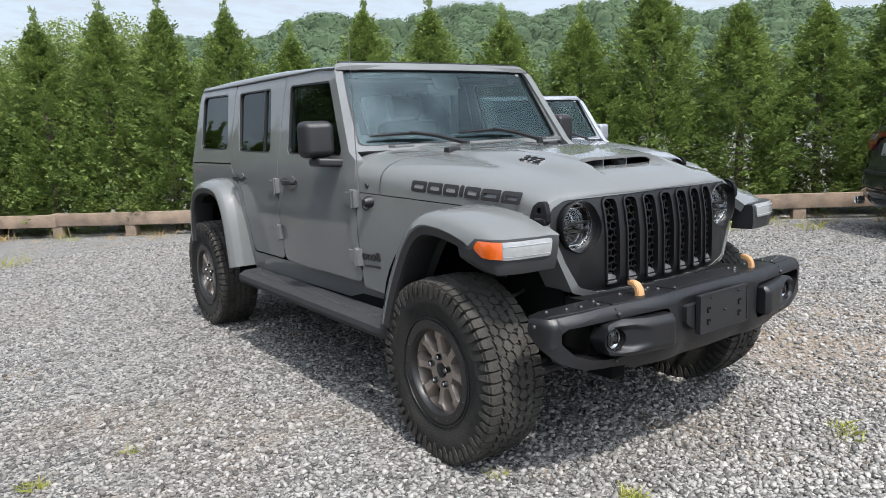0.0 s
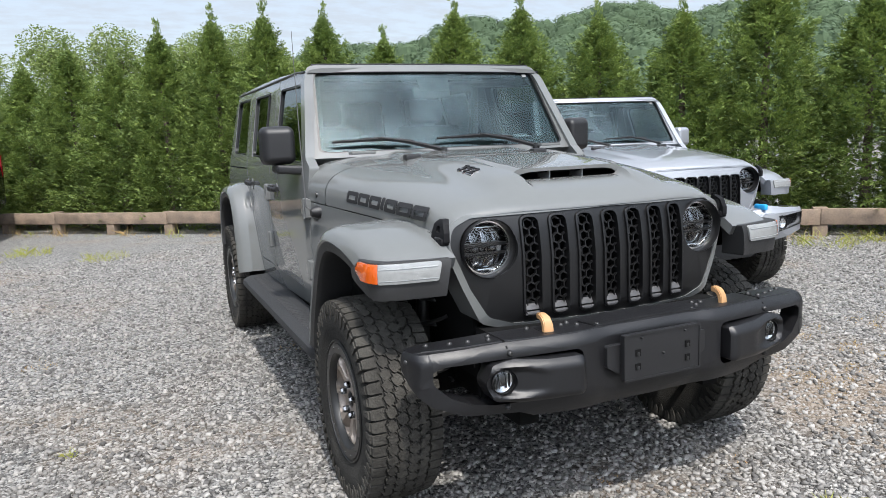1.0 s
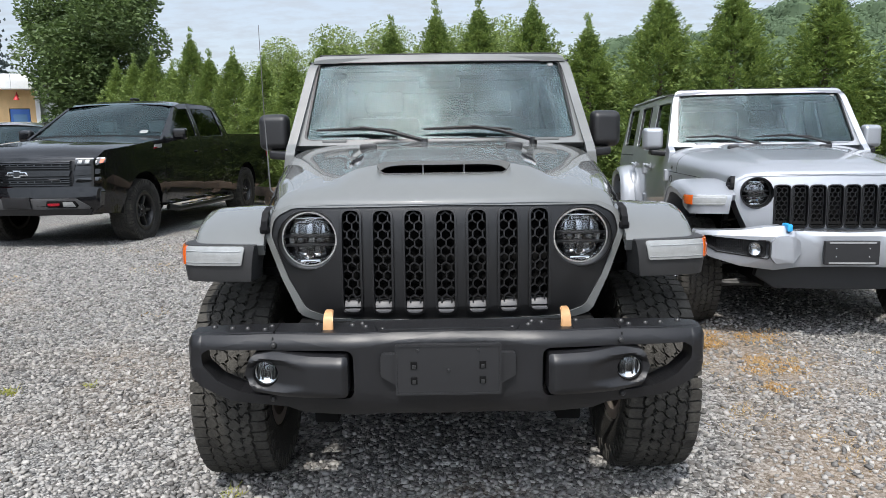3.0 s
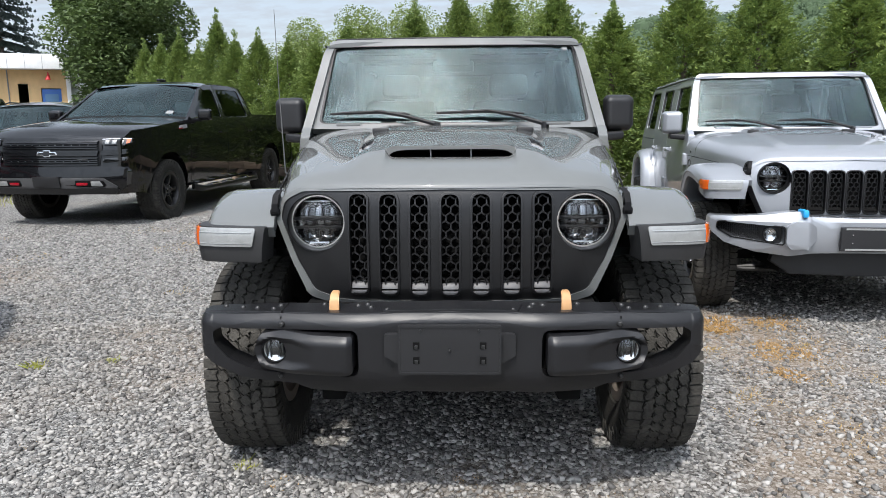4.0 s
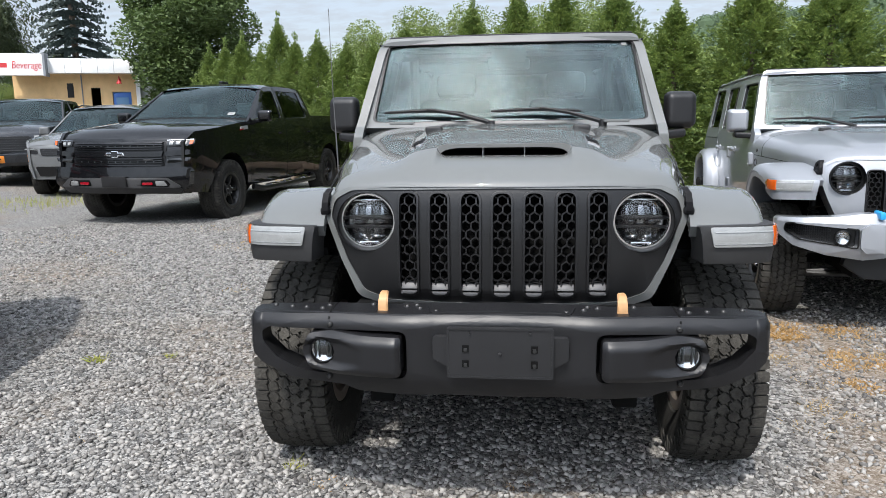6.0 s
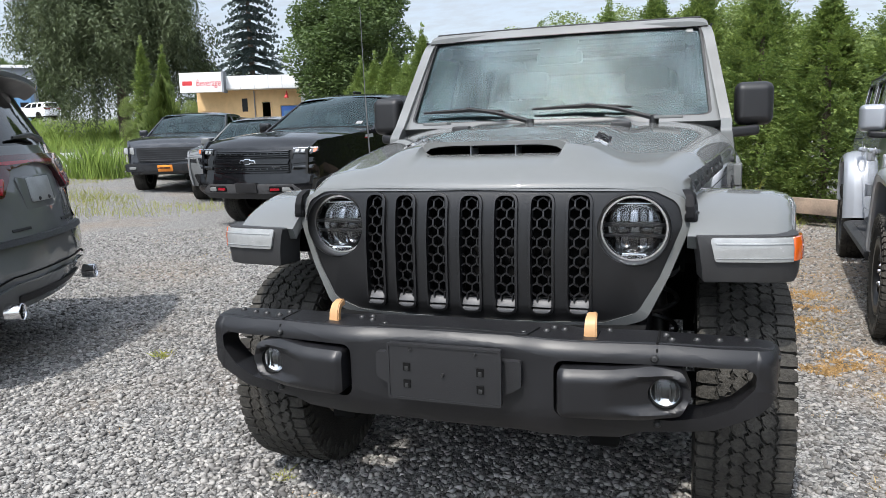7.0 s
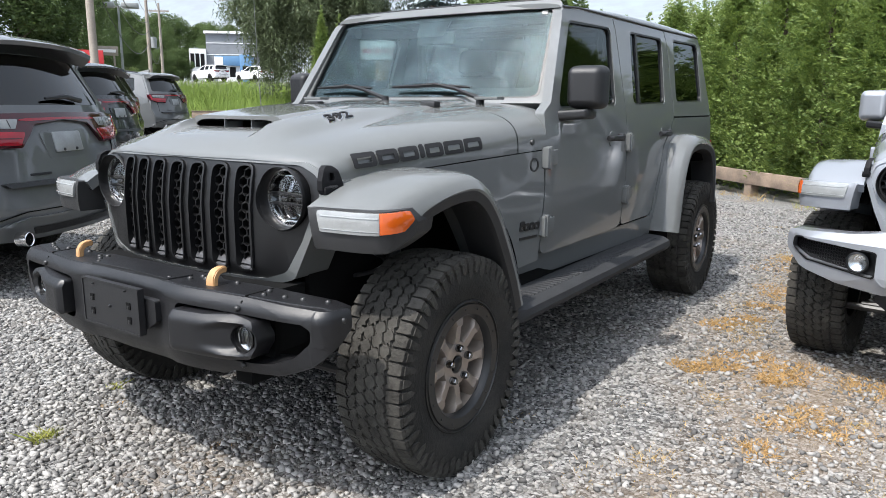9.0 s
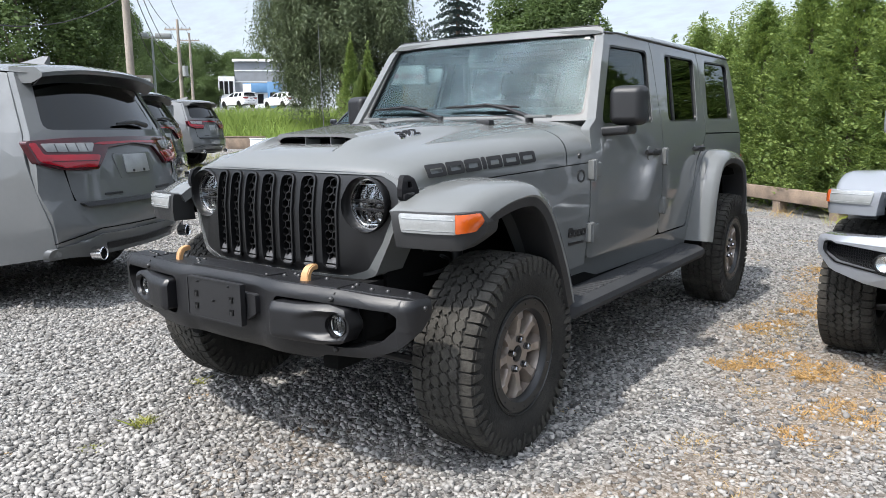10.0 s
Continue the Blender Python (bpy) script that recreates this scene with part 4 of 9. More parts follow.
def silver_bumper(car):
    def yf(x, z):
        a = abs(x)
        y = lerp(a, [0, 0.30, 0.36, 0.46, 0.60, 0.80, 0.92], [-0.70, -0.70, -0.735, -0.735, -0.705, -0.645, -0.54])
        return y + max(0, z - 0.77) * 0.9 + max(0, 0.62 - z) * 0.5

    half = [(0.0, 0.580), (0.34, 0.575), (0.46, 0.560, 0.03), (0.66, 0.580), (0.84, 0.632, 0.04), (0.92, 0.700, 0.04), (0.920, 0.790, 0.03), (0.62, 0.806), (0.48, 0.826, 0.02), (0.40, 0.832, 0.02), (0.34, 0.800, 0.02), (0.0, 0.790)]
    hole = roundpoly([(0.50, 0.632, 0.02), (0.80, 0.672, 0.03), (0.880, 0.708, 0.02), (0.875, 0.755, 0.02), (0.84, 0.762, 0.02), (0.50, 0.740, 0.02)], 0.02, 4)
    mirror = [(-x, z) for x, z in reversed(hole)]
    bump_at = Matrix.Translation((0, 0, 0.016)) @ Matrix.Diagonal((0.955, 1, 1, 1))
    b = part("front_bumper", panel(roundpoly(whole(half), 0.01, 3), [hole, mirror], lambda x, z: Vector((x, yf(x, z), z)), lambda x, z: (0, 0.10, 0), spread(-0.88, 0.88, 22), (0.60, 0.66, 0.72, 0.77), 0.008), PAINT_SILVER, car, "silver moulded front bumper")
    b.matrix_basis = bump_at
    part("bumper_top", panel(whole([(0.0, -0.50), (0.55, -0.50), (0.88, -0.36), (0.90, -0.42), (0.75, -0.56), (0.44, -0.68), (0.0, -0.65)]), (), lambda x, y: Vector((x, y, 0.788)), lambda x, y: (0, 0, -0.02)), TRIM, b)
    part("lower_valance", panel(whole([(0.0, 0.42), (0.40, 0.42), (0.52, 0.50), (0.50, 0.575), (0.0, 0.585)]), (), lambda x, z: Vector((x, -0.60 + 0.1 * abs(x), z)), lambda x, z: (0, 0.06, 0), (), (), 0.01), PLASTIC, b)
    for sg in (1, -1):
        fx = (lambda m: m) if sg > 0 else flip
        ins = part("mesh_insert", fx(panel([(0.48, 0.61), (0.895, 0.68), (0.895, 0.775), (0.48, 0.76)], (), lambda x, z: Vector((x, yf(x, z) + 0.05, z)), lambda x, z: (0, 0.02, 0), spread(0.5, 0.88, 8))), TRIM, b, "black mesh insert")
        for r in range(6):
            for c in range(10):
                x, z = 0.64 + c * 0.024 + (r % 2) * 0.012, 0.665 + r * 0.015
                if z < 0.640 + (x - 0.60) * 0.24 or x > 0.86:
                    continue
                part("mesh_cell", fx(panel(circle(x, z, 0.0095, 6), [circle(x, z, 0.0065, 6)], lambda u, v: Vector((u, yf(u, v) + 0.040, v)), lambda u, v: (0, 0.012, 0))), PLASTIC, ins)
        pad = [(0.30, 0.665, 0.02), (0.36, 0.610, 0.02), (0.46, 0.606, 0.02), (0.492, 0.640, 0.02), (0.492, 0.745, 0.02), (0.45, 0.775, 0.02), (0.37, 0.775, 0.02), (0.31, 0.745, 0.02)]
        part("bumper_pad", fx(panel(roundpoly(pad, 0.02, 4), (), lambda x, z: Vector((x, yf(x, z) - 0.022, z)), lambda x, z: (0, 0.04, 0), spread(0.32, 0.48, 6), (0.64, 0.69, 0.74), 0.014, 3)), PAINT_SILVER, b)
        part("insert_rim", fx(panel([(x + 0.006 * (x - 0.69) / 0.2, z + 0.006 * (1 if z > 0.70 else -1)) for x, z in hole], [hole], lambda x, z: Vector((x, yf(x, z) - 0.006, z)), lambda x, z: (0, 0.02, 0))), TRIM, b, "gloss black rim")
        fog = part("fog_lamp", lathe([(0.048, -0.006), (0.042, -0.008), (0.038, 0.0), (0.038, 0.04)], 28, "y"), TRIM, b, "round fog lamp")
        fog.matrix_basis = Matrix.Translation((sg * 0.575, yf(0.575, 0.68) + 0.016, 0.688))
        part("lens", lathe([(0, -0.008), (0.02, -0.005), (0.038, 0.004)], 28, "y"), LAMP_GLASS, fog)
        part("reflector", lathe([(0, 0.022), (0.018, 0.018), (0.030, 0.010), (0.038, 0.006)], 28, "y"), REFLECTOR, fog)
        part("tow_hook", fx(box(0.36, 0.395, -0.735, -0.62, 0.80, 0.845, 0.010)), HOOK_BLUE, b, "bright blue tow hook")
    pl = part("plate_bracket", box(-0.165, 0.165, -0.745, -0.715, 0.60, 0.745, 0.006), PLASTIC, b, "black number plate bracket with dealer strip")
    for z in (0.736, 0.612):
        part("plate_strip", box(-0.14, 0.14, -0.748, -0.742, z - 0.006, z + 0.005), LENS, pl)
    for x in (-0.10, 0.10):
        for z in (0.65, 0.70):
            bolt(pl, (x, -0.746, z), (90, 0, 0), 0.006, CHROME)


HOOK_BLUE = material("blue_hook", (0.02, 0.30, 0.62), 0.35)


def badges(car, grey):
    # hood-side lettering as plain blocks of its size and colour, and the model plates
    if grey:
        for sg in (1, -1):
            y, wds = -0.248, (0.104, 0.098, 0.096, 0.030, 0.094, 0.108, 0.106)
            order = range(7) if sg > 0 else range(6, -1, -1)
            pts = []
            for k in order:
                w_ = wds[k]
                zb = lerp(y, [-0.26, 0.45], [1.123, 1.166])
                h = 0.048
                out = roundpoly([(y, zb), (y + w_ - 0.008, zb + 0.0055), (y + w_ - 0.008, zb + h + 0.0055), (y, zb + h)], 0.010, 3)
                m = 0.015
                inner = roundpoly([(y + m + 0.002, zb + m), (y + w_ - 0.008 - m - 0.002, zb + m + 0.004), (y + w_ - 0.008 - m - 0.002, zb + h - m + 0.004), (y + m + 0.002, zb + h - m)], 0.004, 2)
                bm = panel(out, [inner] if w_ > 0.05 else (), lambda u, v: hood_side(u, v), lambda u, v: (-0.002, 0, 0), (), (1.14, 1.16, 1.18, 1.20))
                part("hood_decal", bm if sg > 0 else flip(bm), DECAL, car, "dark grey hood lettering block")
                y += w_
    for sg in (1, -1):
        fx = (lambda m: m) if sg > 0 else flip
        plate = bmesh.new()
        for k, (y, w_) in enumerate(((0.635, 0.030), (0.668, 0.032), (0.703, 0.032), (0.738, 0.032))):
            panel(rrect(y + w_ / 2, 0.822 if k else 0.828, w_, 0.034 if k else 0.046, 0.012), [rrect(y + w_ / 2, 0.822, w_ * 0.45, 0.012, 0.004)], lambda u, v: on_side(u, v) + Vector((0.004, 0, 0)), inward(0.006), bm=plate)
        part("name_plate", fx(plate), BOLT, car, "dark raised maker's plate")
        bar = bmesh.new()
        panel(rrect(0.70, 0.775, 0.12, 0.012, 0.003), (), lambda u, v: on_side(u, v) + Vector((0.003, 0, 0)), inward(0.005), bm=bar)
        part("name_plate", fx(bar), BOLT, car)
        part("round_badge", fx(panel(circle(0.715, 1.085, 0.030, 24), [circle(0.715, 1.085, 0.022, 24)], lambda u, v: on_side(u, v) + Vector((0.003, 0, 0)), inward(0.005))), BOLT, car)
        if grey:
            cu = bpy.data.curves.new("numerals", "FONT")
            cu.body, cu.size, cu.extrude, cu.align_x, cu.align_y, cu.offset, cu.shear = "392", 0.092, 0.003, "CENTER", "CENTER", 0.0052, 0.12
            tmp = bpy.data.objects.new("numerals", cu)
            me = bpy.data.meshes.new_from_object(tmp)
            cu.offset, cu.extrude = 0.0022, 0.0045
            inner = bpy.data.meshes.new_from_object(tmp)
            bpy.data.objects.remove(tmp)
            def drape(mesh, lift):
                bm = bmesh.new(); bm.from_mesh(mesh)
                bmesh.ops.triangulate(bm, faces=bm.faces[:])
                for v in bm.verts:
                    X, Y = sg * 0.335 - sg * v.co.y * 0.66, -0.005 + sg * v.co.x * 0.95
                    v.co = Vector((X, Y, hood_height(abs(X), Y) + v.co.z + lift))
                return bm
            nb = part("numeral_badge", drape(me, 0.002), CHROME, car, "bright rimmed dark number badge")
            part("numeral_fill", drape(inner, 0.0025), FRIT, nb)
    # aerial on the passenger side of the cowl
    if grey:
        ae = part("aerial", tube([(-0.795, 0.68, 1.10), (-0.83, 0.68, 1.13), (-0.84, 0.67, 1.5), (-0.845, 0.665, 1.90)], [0.004, 0.004, 0.0020, 0.0014], 6), MAST, car, "thin mast aerial")
        part("aerial_base", lathe([(0, 0.035), (0.018, 0.034), (0.028, 0.012), (0.030, -0.01)], 20), PLASTIC, ae).matrix_basis = pose(-0.775, 0.68, 1.10, 0, 0, 180)


def hood_side(y, z):
    """A place on the hood's side, by search round the section."""
    lo, hi = 0.0, 1.0
    for _ in range(24):
        mid = (lo + hi) / 2
        if hood_point(mid, y, False).z > z:
            lo = mid
        else:
            hi = mid
    p = hood_point(lo, y, False)
    return Vector((p.x + 0.0025, y, z + 0.001))


def hood_height(x, y):
    lo, hi = 0.0, 1.0
    for _ in range(24):
        mid = (lo + hi) / 2
        if hood_point(mid, y, True).x < x:
            lo = mid
        else:
            hi = mid
    return hood_point(lo, y, True).z


def off_road_wagon(style, at):
    grey = style["scoop"]
    paint = style["paint"]
    car = thing("off_road_wagon", style["label"], "car", "", at=at)
    lift = style["lift"]

    def P(name, bm, mat, parent=None, label="", sharp=38):
        return part(name, bm, mat, parent or car, label, sharp)

    def P2(name, fn, mat, label=""):
        return both(fn, name, mat, car, label)

    # -- wheels
    R, W = style["tyre"]
    w = wheel(R, W, 0.206, style["rim"], style["ring"], style["spokes"], 0.086)
    for x, y in ((0.776, 0), (-0.776, 0), (0.776, 3.008), (-0.776, 3.008)):
        mount(w, car, x, y, R - 0.012 + lift)
    mount(w, car, 0.06, 3.64, 1.02).matrix_basis = pose(0.0, 3.63, 1.02, 0, 0, 90)
    scrap(w)

    # -- side panels
    zc = [0.75, 0.85, 0.95, 1.05, 1.15, 1.2, 1.28, 1.34]
    P2("cowl_side", lambda: panel(roundpoly([(0.788, 0.66), (0.788, 1.142), (0.3, 1.118), (-0.36, 1.086), (-0.36, 1.03), (0.15, 1.02), (0.30, 0.85), (0.40, 0.62)], 0.004, 2), (), on_side, inward(0.04), (0.0, 0.25, 0.5), zc, 0.003), paint)
    front_out = roundpoly([(0.797, 0.685, 0.04), (0.797, 1.30, 0.02), (0.862, 1.345, 0.02), (1.115, 1.755, 0.05), (1.15, 1.772, 0.03), (1.742, 1.782, 0.01), (1.745, 0.69, 0.05), (1.64, 0.685, 0.02)], 0.01, 3)
    front_win = roundpoly([(0.925, 1.318, 0.03), (1.615, 1.330, 0.04), (1.680, 1.725, 0.04), (1.165, 1.715, 0.05)], 0.04, 4)
    rear_out = roundpoly([(1.752, 0.69, 0.05), (1.752, 1.782, 0.01), (2.60, 1.786, 0.02), (2.575, 1.262, 0.01), (2.50, 1.20, 0.06), (2.37, 1.09, 0.08), (2.30, 0.90, 0.1), (2.25, 0.69, 0.05)], 0.02, 3)
    rear_win = roundpoly([(1.875, 1.335, 0.04), (2.425, 1.345, 0.04), (2.525, 1.735, 0.04), (1.965, 1.730, 0.04)], 0.04, 4)
    q_out = roundpoly([(2.585, 1.266, 0.005), (2.610, 1.788, 0.02), (3.385, 1.80, 0.05), (3.44, 1.266, 0.02)], 0.01, 3)
    q_win = roundpoly([(2.655, 1.352, 0.04), (3.255, 1.362, 0.05), (3.315, 1.755, 0.05), (2.755, 1.745, 0.05)], 0.04, 4)
    tub_out = roundpoly([(2.582, 1.258, 0.004), (3.445, 1.258, 0.02), (3.46, 0.62, 0.03), (3.22, 0.62, 0.02), (3.17, 0.98, 0.1), (3.0, 1.10, 0.08), (2.68, 1.11, 0.1), (2.52, 1.05, 0.08), (2.43, 0.90, 0.06), (2.38, 0.66, 0.01), (2.262, 0.66, 0.01), (2.312, 0.90, 0.1), (2.382, 1.085, 0.08), (2.512, 1.195, 0.06)], 0.01, 3)
    DOOR_CUTS = (0.85, 0.95, 1.2, 1.45, 1.65, 1.82, 2.1, 2.35, 2.5)
    rocker = [(0.40, 0.56), (0.42, 0.672), (2.30, 0.678), (2.30, 0.56)]
    P2("rocker", lambda: panel(rocker, (), on_side, inward(0.06), (), (), 0.004), paint)

    def inset(poly, k, c=None):
        cx, cy = (sum(p[i] for p in poly) / len(poly) for i in (0, 1))
        out = []
        for a, b in poly:
            d = Vector((cx - a, cy - b)).normalized()
            out.append((a + d.x * k, b + d.y * k))
        return out

    for sg in (1, -1):
        fx = (lambda bm: bm) if sg > 0 else flip
        d1 = P("front_door", fx(panel(front_out, [front_win], on_side, inward(0.045), DOOR_CUTS, zc + [1.5, 1.72], 0.004)), paint)
        d2 = P("rear_door", fx(panel(rear_out, [rear_win], on_side, inward(0.045), DOOR_CUTS, zc + [1.5, 1.72], 0.004)), paint)
        qp = P("hardtop_side", fx(panel(q_out, [q_win], on_side, inward(0.04), (), [1.34, 1.5, 1.72], 0.004)), style["top"])
        P("rear_quarter", fx(panel(tub_out, (), on_side, inward(0.04), (), zc, 0.004)), paint)
        for owner, win, name in ((d1, front_win, "window_pane"), (d2, rear_win, "window_pane"), (qp, q_win, "window_pane")):
            P(name, fx(panel(inset(win, -0.006), (), lambda y, z: on_side(y, z) + Vector((-0.014, 0, 0)), inward(0.005))), DOOR_GLASS if owner is d1 else SIDE_GLASS, owner, "clear door glass" if owner is d1 else "dark tinted glass")
            P("window_seal", fx(panel(inset(win, -0.004), [inset(win, 0.013)], lambda y, z: on_side(y, z) + Vector((-0.004, 0, 0)), inward(0.02))), TRIM, owner, "black rubber seal")
        P("window_divider", fx(panel([(1.985, 1.345), (2.010, 1.345), (2.085, 1.725), (2.060, 1.725)], (), lambda y, z: on_side(y, z) + Vector((-0.006, 0, 0)), inward(0.015))), TRIM, d2)
        # handles and hinges
        for owner, hy in ((d1, 1.545), (d2, 2.36)):
            hx = side_x(hy, 1.165)
            cup = panel(rrect(hy, 1.165, 0.10, 0.075, 0.03), (), lambda y, z: on_side(y, z) + Vector((0.003, 0, 0)), inward(0.01), bevel=0.002)
            hd = P("door_handle", fx(merge(loft([[Vector((hx + o + 0.010 * math.cos(a), y, 1.17 + 0.014 * math.sin(a))) for a in [k * math.pi / 4 for k in range(8)]] for y, o in ((hy - 0.085, 0.012), (hy - 0.07, 0.030), (hy, 0.036), (hy + 0.07, 0.030), (hy + 0.085, 0.010))]), box(hx, hx + 0.03, hy + 0.055, hy + 0.095, 1.15, 1.19, 0.008))), PLASTIC if grey else paint, owner, "black door handle" if grey else "")
            P("handle_recess", fx(cup), paint, hd)
        for owner, ey, zs in ((d1, 0.80, (1.11, 0.815)), (d2, 1.752, (1.14, 0.86))):
            for hz in zs:
                hx = side_x(ey, hz)
                hb = box(hx - 0.01, hx + 0.020, ey + 0.012, ey + 0.085, hz - 0.035, hz + 0.035, 0.008)
                box(hx - 0.01, hx + 0.026, ey - 0.028, ey + 0.014, hz - 0.045, hz + 0.045, 0.007, bm=hb)
                box(hx, hx + 0.030, ey - 0.012, ey + 0.012, hz - 0.050, hz + 0.050, 0.006, bm=hb)
                P("hinge", fx(hb), paint, owner)
        # flares and liners
        P("front_flare", fx(flare(FLARE_F, lambda y: side_x(y, 1.1) - 0.03 + 0.038 * max(0.0, min(1.0, (-0.26 - y) / 0.12)), 0.932, True, False)), paint)
        P("flare_lip", fx(flare(FLARE_F, 0.62, 0.932, True, True)), LIP_GREY if grey else style["lip"], None, "black plastic flare lip")
        P("rear_flare", fx(flare(FLARE_R, 0.74, 0.930, False, False)), paint)
        P("flare_lip", fx(flare(FLARE_R, 0.62, 0.930, False, True)), LIP_GREY if grey else style["lip"])
        # nose of the front flare, with lamp
        us = spread(0.02, 0.44, 20)
        ns = P("flare_nose", fx(panel(roundpoly([(0.040, 0.902), (0.29, 0.902), (0.405, 0.948, 0.02), (0.415, 0.985), (0.36, 1.026, 0.01), (0.020, 1.026)], 0.006, 3), (), nose, lambda u, z: (-0.015, 0.10, 0), us, (0.91, 0.95, 0.98, 1.005), 0.006)), LIP_GREY if grey else style["lip"], None, "black lower nose of the wheel flare")
        lm = P("running_lamp", fx(panel(roundpoly([(0.066, 0.958), (0.262, 0.958, 0.002), (0.262, 1.022, 0.002), (0.052, 1.022)], 0.010, 3), (), lambda u, z: nose(u, z, 0.008), lambda u, z: (0, 0.03, 0), us, (0.965, 0.98, 0.995), 0.004)), LENS, ns, "clear lamp lens")
        for zz, hh, mt in ((0.968, 0.002, PLATE_GREY), (1.006, 0.003, PLATE_GREY)):
            P("lamp_rib", fx(panel([(0.068, zz), (0.258, zz), (0.258, zz + hh), (0.068, zz + hh)], (), lambda u, z: nose(u, z, 0.010), lambda u, z: (0, 0.006, 0), us)), mt, lm)
        P("turn_signal", fx(panel(roundpoly([(0.265, 0.960, 0.002), (0.345, 0.964), (0.392, 0.994), (0.374, 1.022), (0.265, 1.022, 0.002)], 0.012, 3), (), lambda u, z: nose(u, z, 0.009), lambda u, z: (-0.03, 0.01, 0), us, (0.965, 0.98, 0.995), 0.004)), AMBER, ns, "amber turn signal")
        # liners and inner walls; near-black colour puts the shade into the arches
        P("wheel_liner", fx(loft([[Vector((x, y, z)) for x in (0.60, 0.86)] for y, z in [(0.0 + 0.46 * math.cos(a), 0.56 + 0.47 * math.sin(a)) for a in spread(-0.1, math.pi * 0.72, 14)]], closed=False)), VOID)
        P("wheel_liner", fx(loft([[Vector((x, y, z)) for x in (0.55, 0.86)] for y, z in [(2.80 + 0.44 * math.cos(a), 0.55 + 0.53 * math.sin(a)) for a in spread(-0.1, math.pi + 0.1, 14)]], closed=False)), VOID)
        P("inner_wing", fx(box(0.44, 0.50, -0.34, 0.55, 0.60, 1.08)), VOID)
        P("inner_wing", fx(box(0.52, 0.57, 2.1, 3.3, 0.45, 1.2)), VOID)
        # mirrors
        mb = box(0.742, 0.905, 0.74, 0.84, 1.318, 1.505, 0.035, 4)
        for v in mb.verts:
            k = (v.co.y - 0.74) / 0.10
            v.co.x = 0.82 + (v.co.x - 0.82) * (0.86 + 0.14 * k)
            v.co.z = 1.41 + (v.co.z - 1.41) * (0.88 + 0.12 * k)
            v.co.y += (v.co.x - 0.74) * 0.22
        for v in mb.verts:
            v.co = Vector((0.868 + (v.co.x - 0.82) * 1.06, 1.010 + (v.co.y - 0.80) * 1.06, 1.407 + (v.co.z - 1.41) * 1.05))
        mh = P("door_mirror", fx(mb), style["mirror"], d1, "door mirror housing")
        arm = box(0.74, 0.895, 0.90, 1.02, 1.262, 1.306, 0.014, 3)
        for v in arm.verts:
            v.co.y += max(0.0, v.co.x - 0.76) * 0.5
            v.co.z += max(0.0, v.co.x - 0.80) * 0.12
        P("mirror_arm", fx(arm), PLASTIC, mh)
        mg = box(0.756, 0.888, 0.8365, 0.8415, 1.336, 1.484, 0.002)
        for v in mg.verts:
            v.co.y += (v.co.x - 0.74) * 0.22
            v.co = Vector((0.868 + (v.co.x - 0.82) * 1.06, 1.010 + (v.co.y - 0.80) * 1.06, 1.407 + (v.co.z - 1.41) * 1.05))
        P("mirror_glass", fx(mg), CHROME, mh)
        # step
        st = loft([[Vector((x, y, z)) for x, z in ((0.74, 0.50), (0.80, 0.485), (0.915, 0.50), (0.930, 0.525), (0.925, 0.552), (0.90, 0.566), (0.78, 0.572), (0.74, 0.56))] for y in (0.36, 0.40, 0.46, 2.12, 2.20, 2.24)])
        for v in st.verts:
            if v.co.y < 0.38 or v.co.y > 2.22:
                v.co.x -= 0.03
        sp = P("side_step", fx(st), STEP, None, "black side step with ribbed tread")
        for k in range(44):
            y = 0.52 + k * 0.037
            P("step_rib", fx(box(0.800, 0.872, y, y + 0.020, 0.562, 0.5715, 0.003, 1)), STEP, sp)
        # hood latch
        lt = panel(roundpoly([(-0.412, 1.034, 0.012), (-0.302, 1.040, 0.012), (-0.312, 1.090), (-0.326, 1.140, 0.018), (-0.346, 1.160, 0.014), (-0.372, 1.160, 0.014), (-0.396, 1.140, 0.018), (-0.412, 1.090)], 0.010, 4), [roundpoly([(-0.376, 1.088), (-0.344, 1.090), (-0.350, 1.126), (-0.372, 1.126)], 0.008, 3)], lambda y, z: Vector((0.646 + 0.155 * (y + 0.356) - max(0, z - 1.08) * 0.15 - max(0, z - 1.135) * 0.6, y, z)), lambda y, z: (-0.034, 0, 0), (), (1.06, 1.08, 1.10, 1.12, 1.135, 1.15), 0.011, 3)
        ll = P("hood_latch", fx(lt), FRIT, None, "black rubber hood latch")
        P("latch_pin", fx(tube([(0.626, -0.402, 1.056), (0.652, -0.358, 1.058), (0.632, -0.310, 1.060)], 0.008, 8)), BOLT, ll)
        P("latch_base", fx(box(0.596, 0.652, -0.405, -0.308, 1.020, 1.062, 0.012)), FRIT, ll)
        P("latch_plate", fx(panel(rrect(-0.356, 1.100, 0.070, 0.075, 0.03), (), lambda y, z: Vector((side_x(y, 1.12) + 0.004 - max(0, z - 1.15) * 0.6, y, z)), inward(0.01), bevel=0.002)), PLASTIC, ll)
        for o in (ll, *ll.children):
            for v in o.data.vertices:
                v.co = Vector((math.copysign(0.624 + (abs(v.co.x) - 0.64) * 0.62, v.co.x), -0.350 + (v.co.y + 0.357) * 0.80, 1.104 + (v.co.z - 1.10) * 0.64))
        # drip rail over the doors
        P("drip_rail", fx(tube([(side_x(1.2, z) + 0.004, y, z) for y, z in ((1.135, 1.772), (1.3, 1.784), (1.75, 1.788), (2.6, 1.793), (3.36, 1.802))], 0.006, 6)), TRIM, None, "black rubber drip rail")
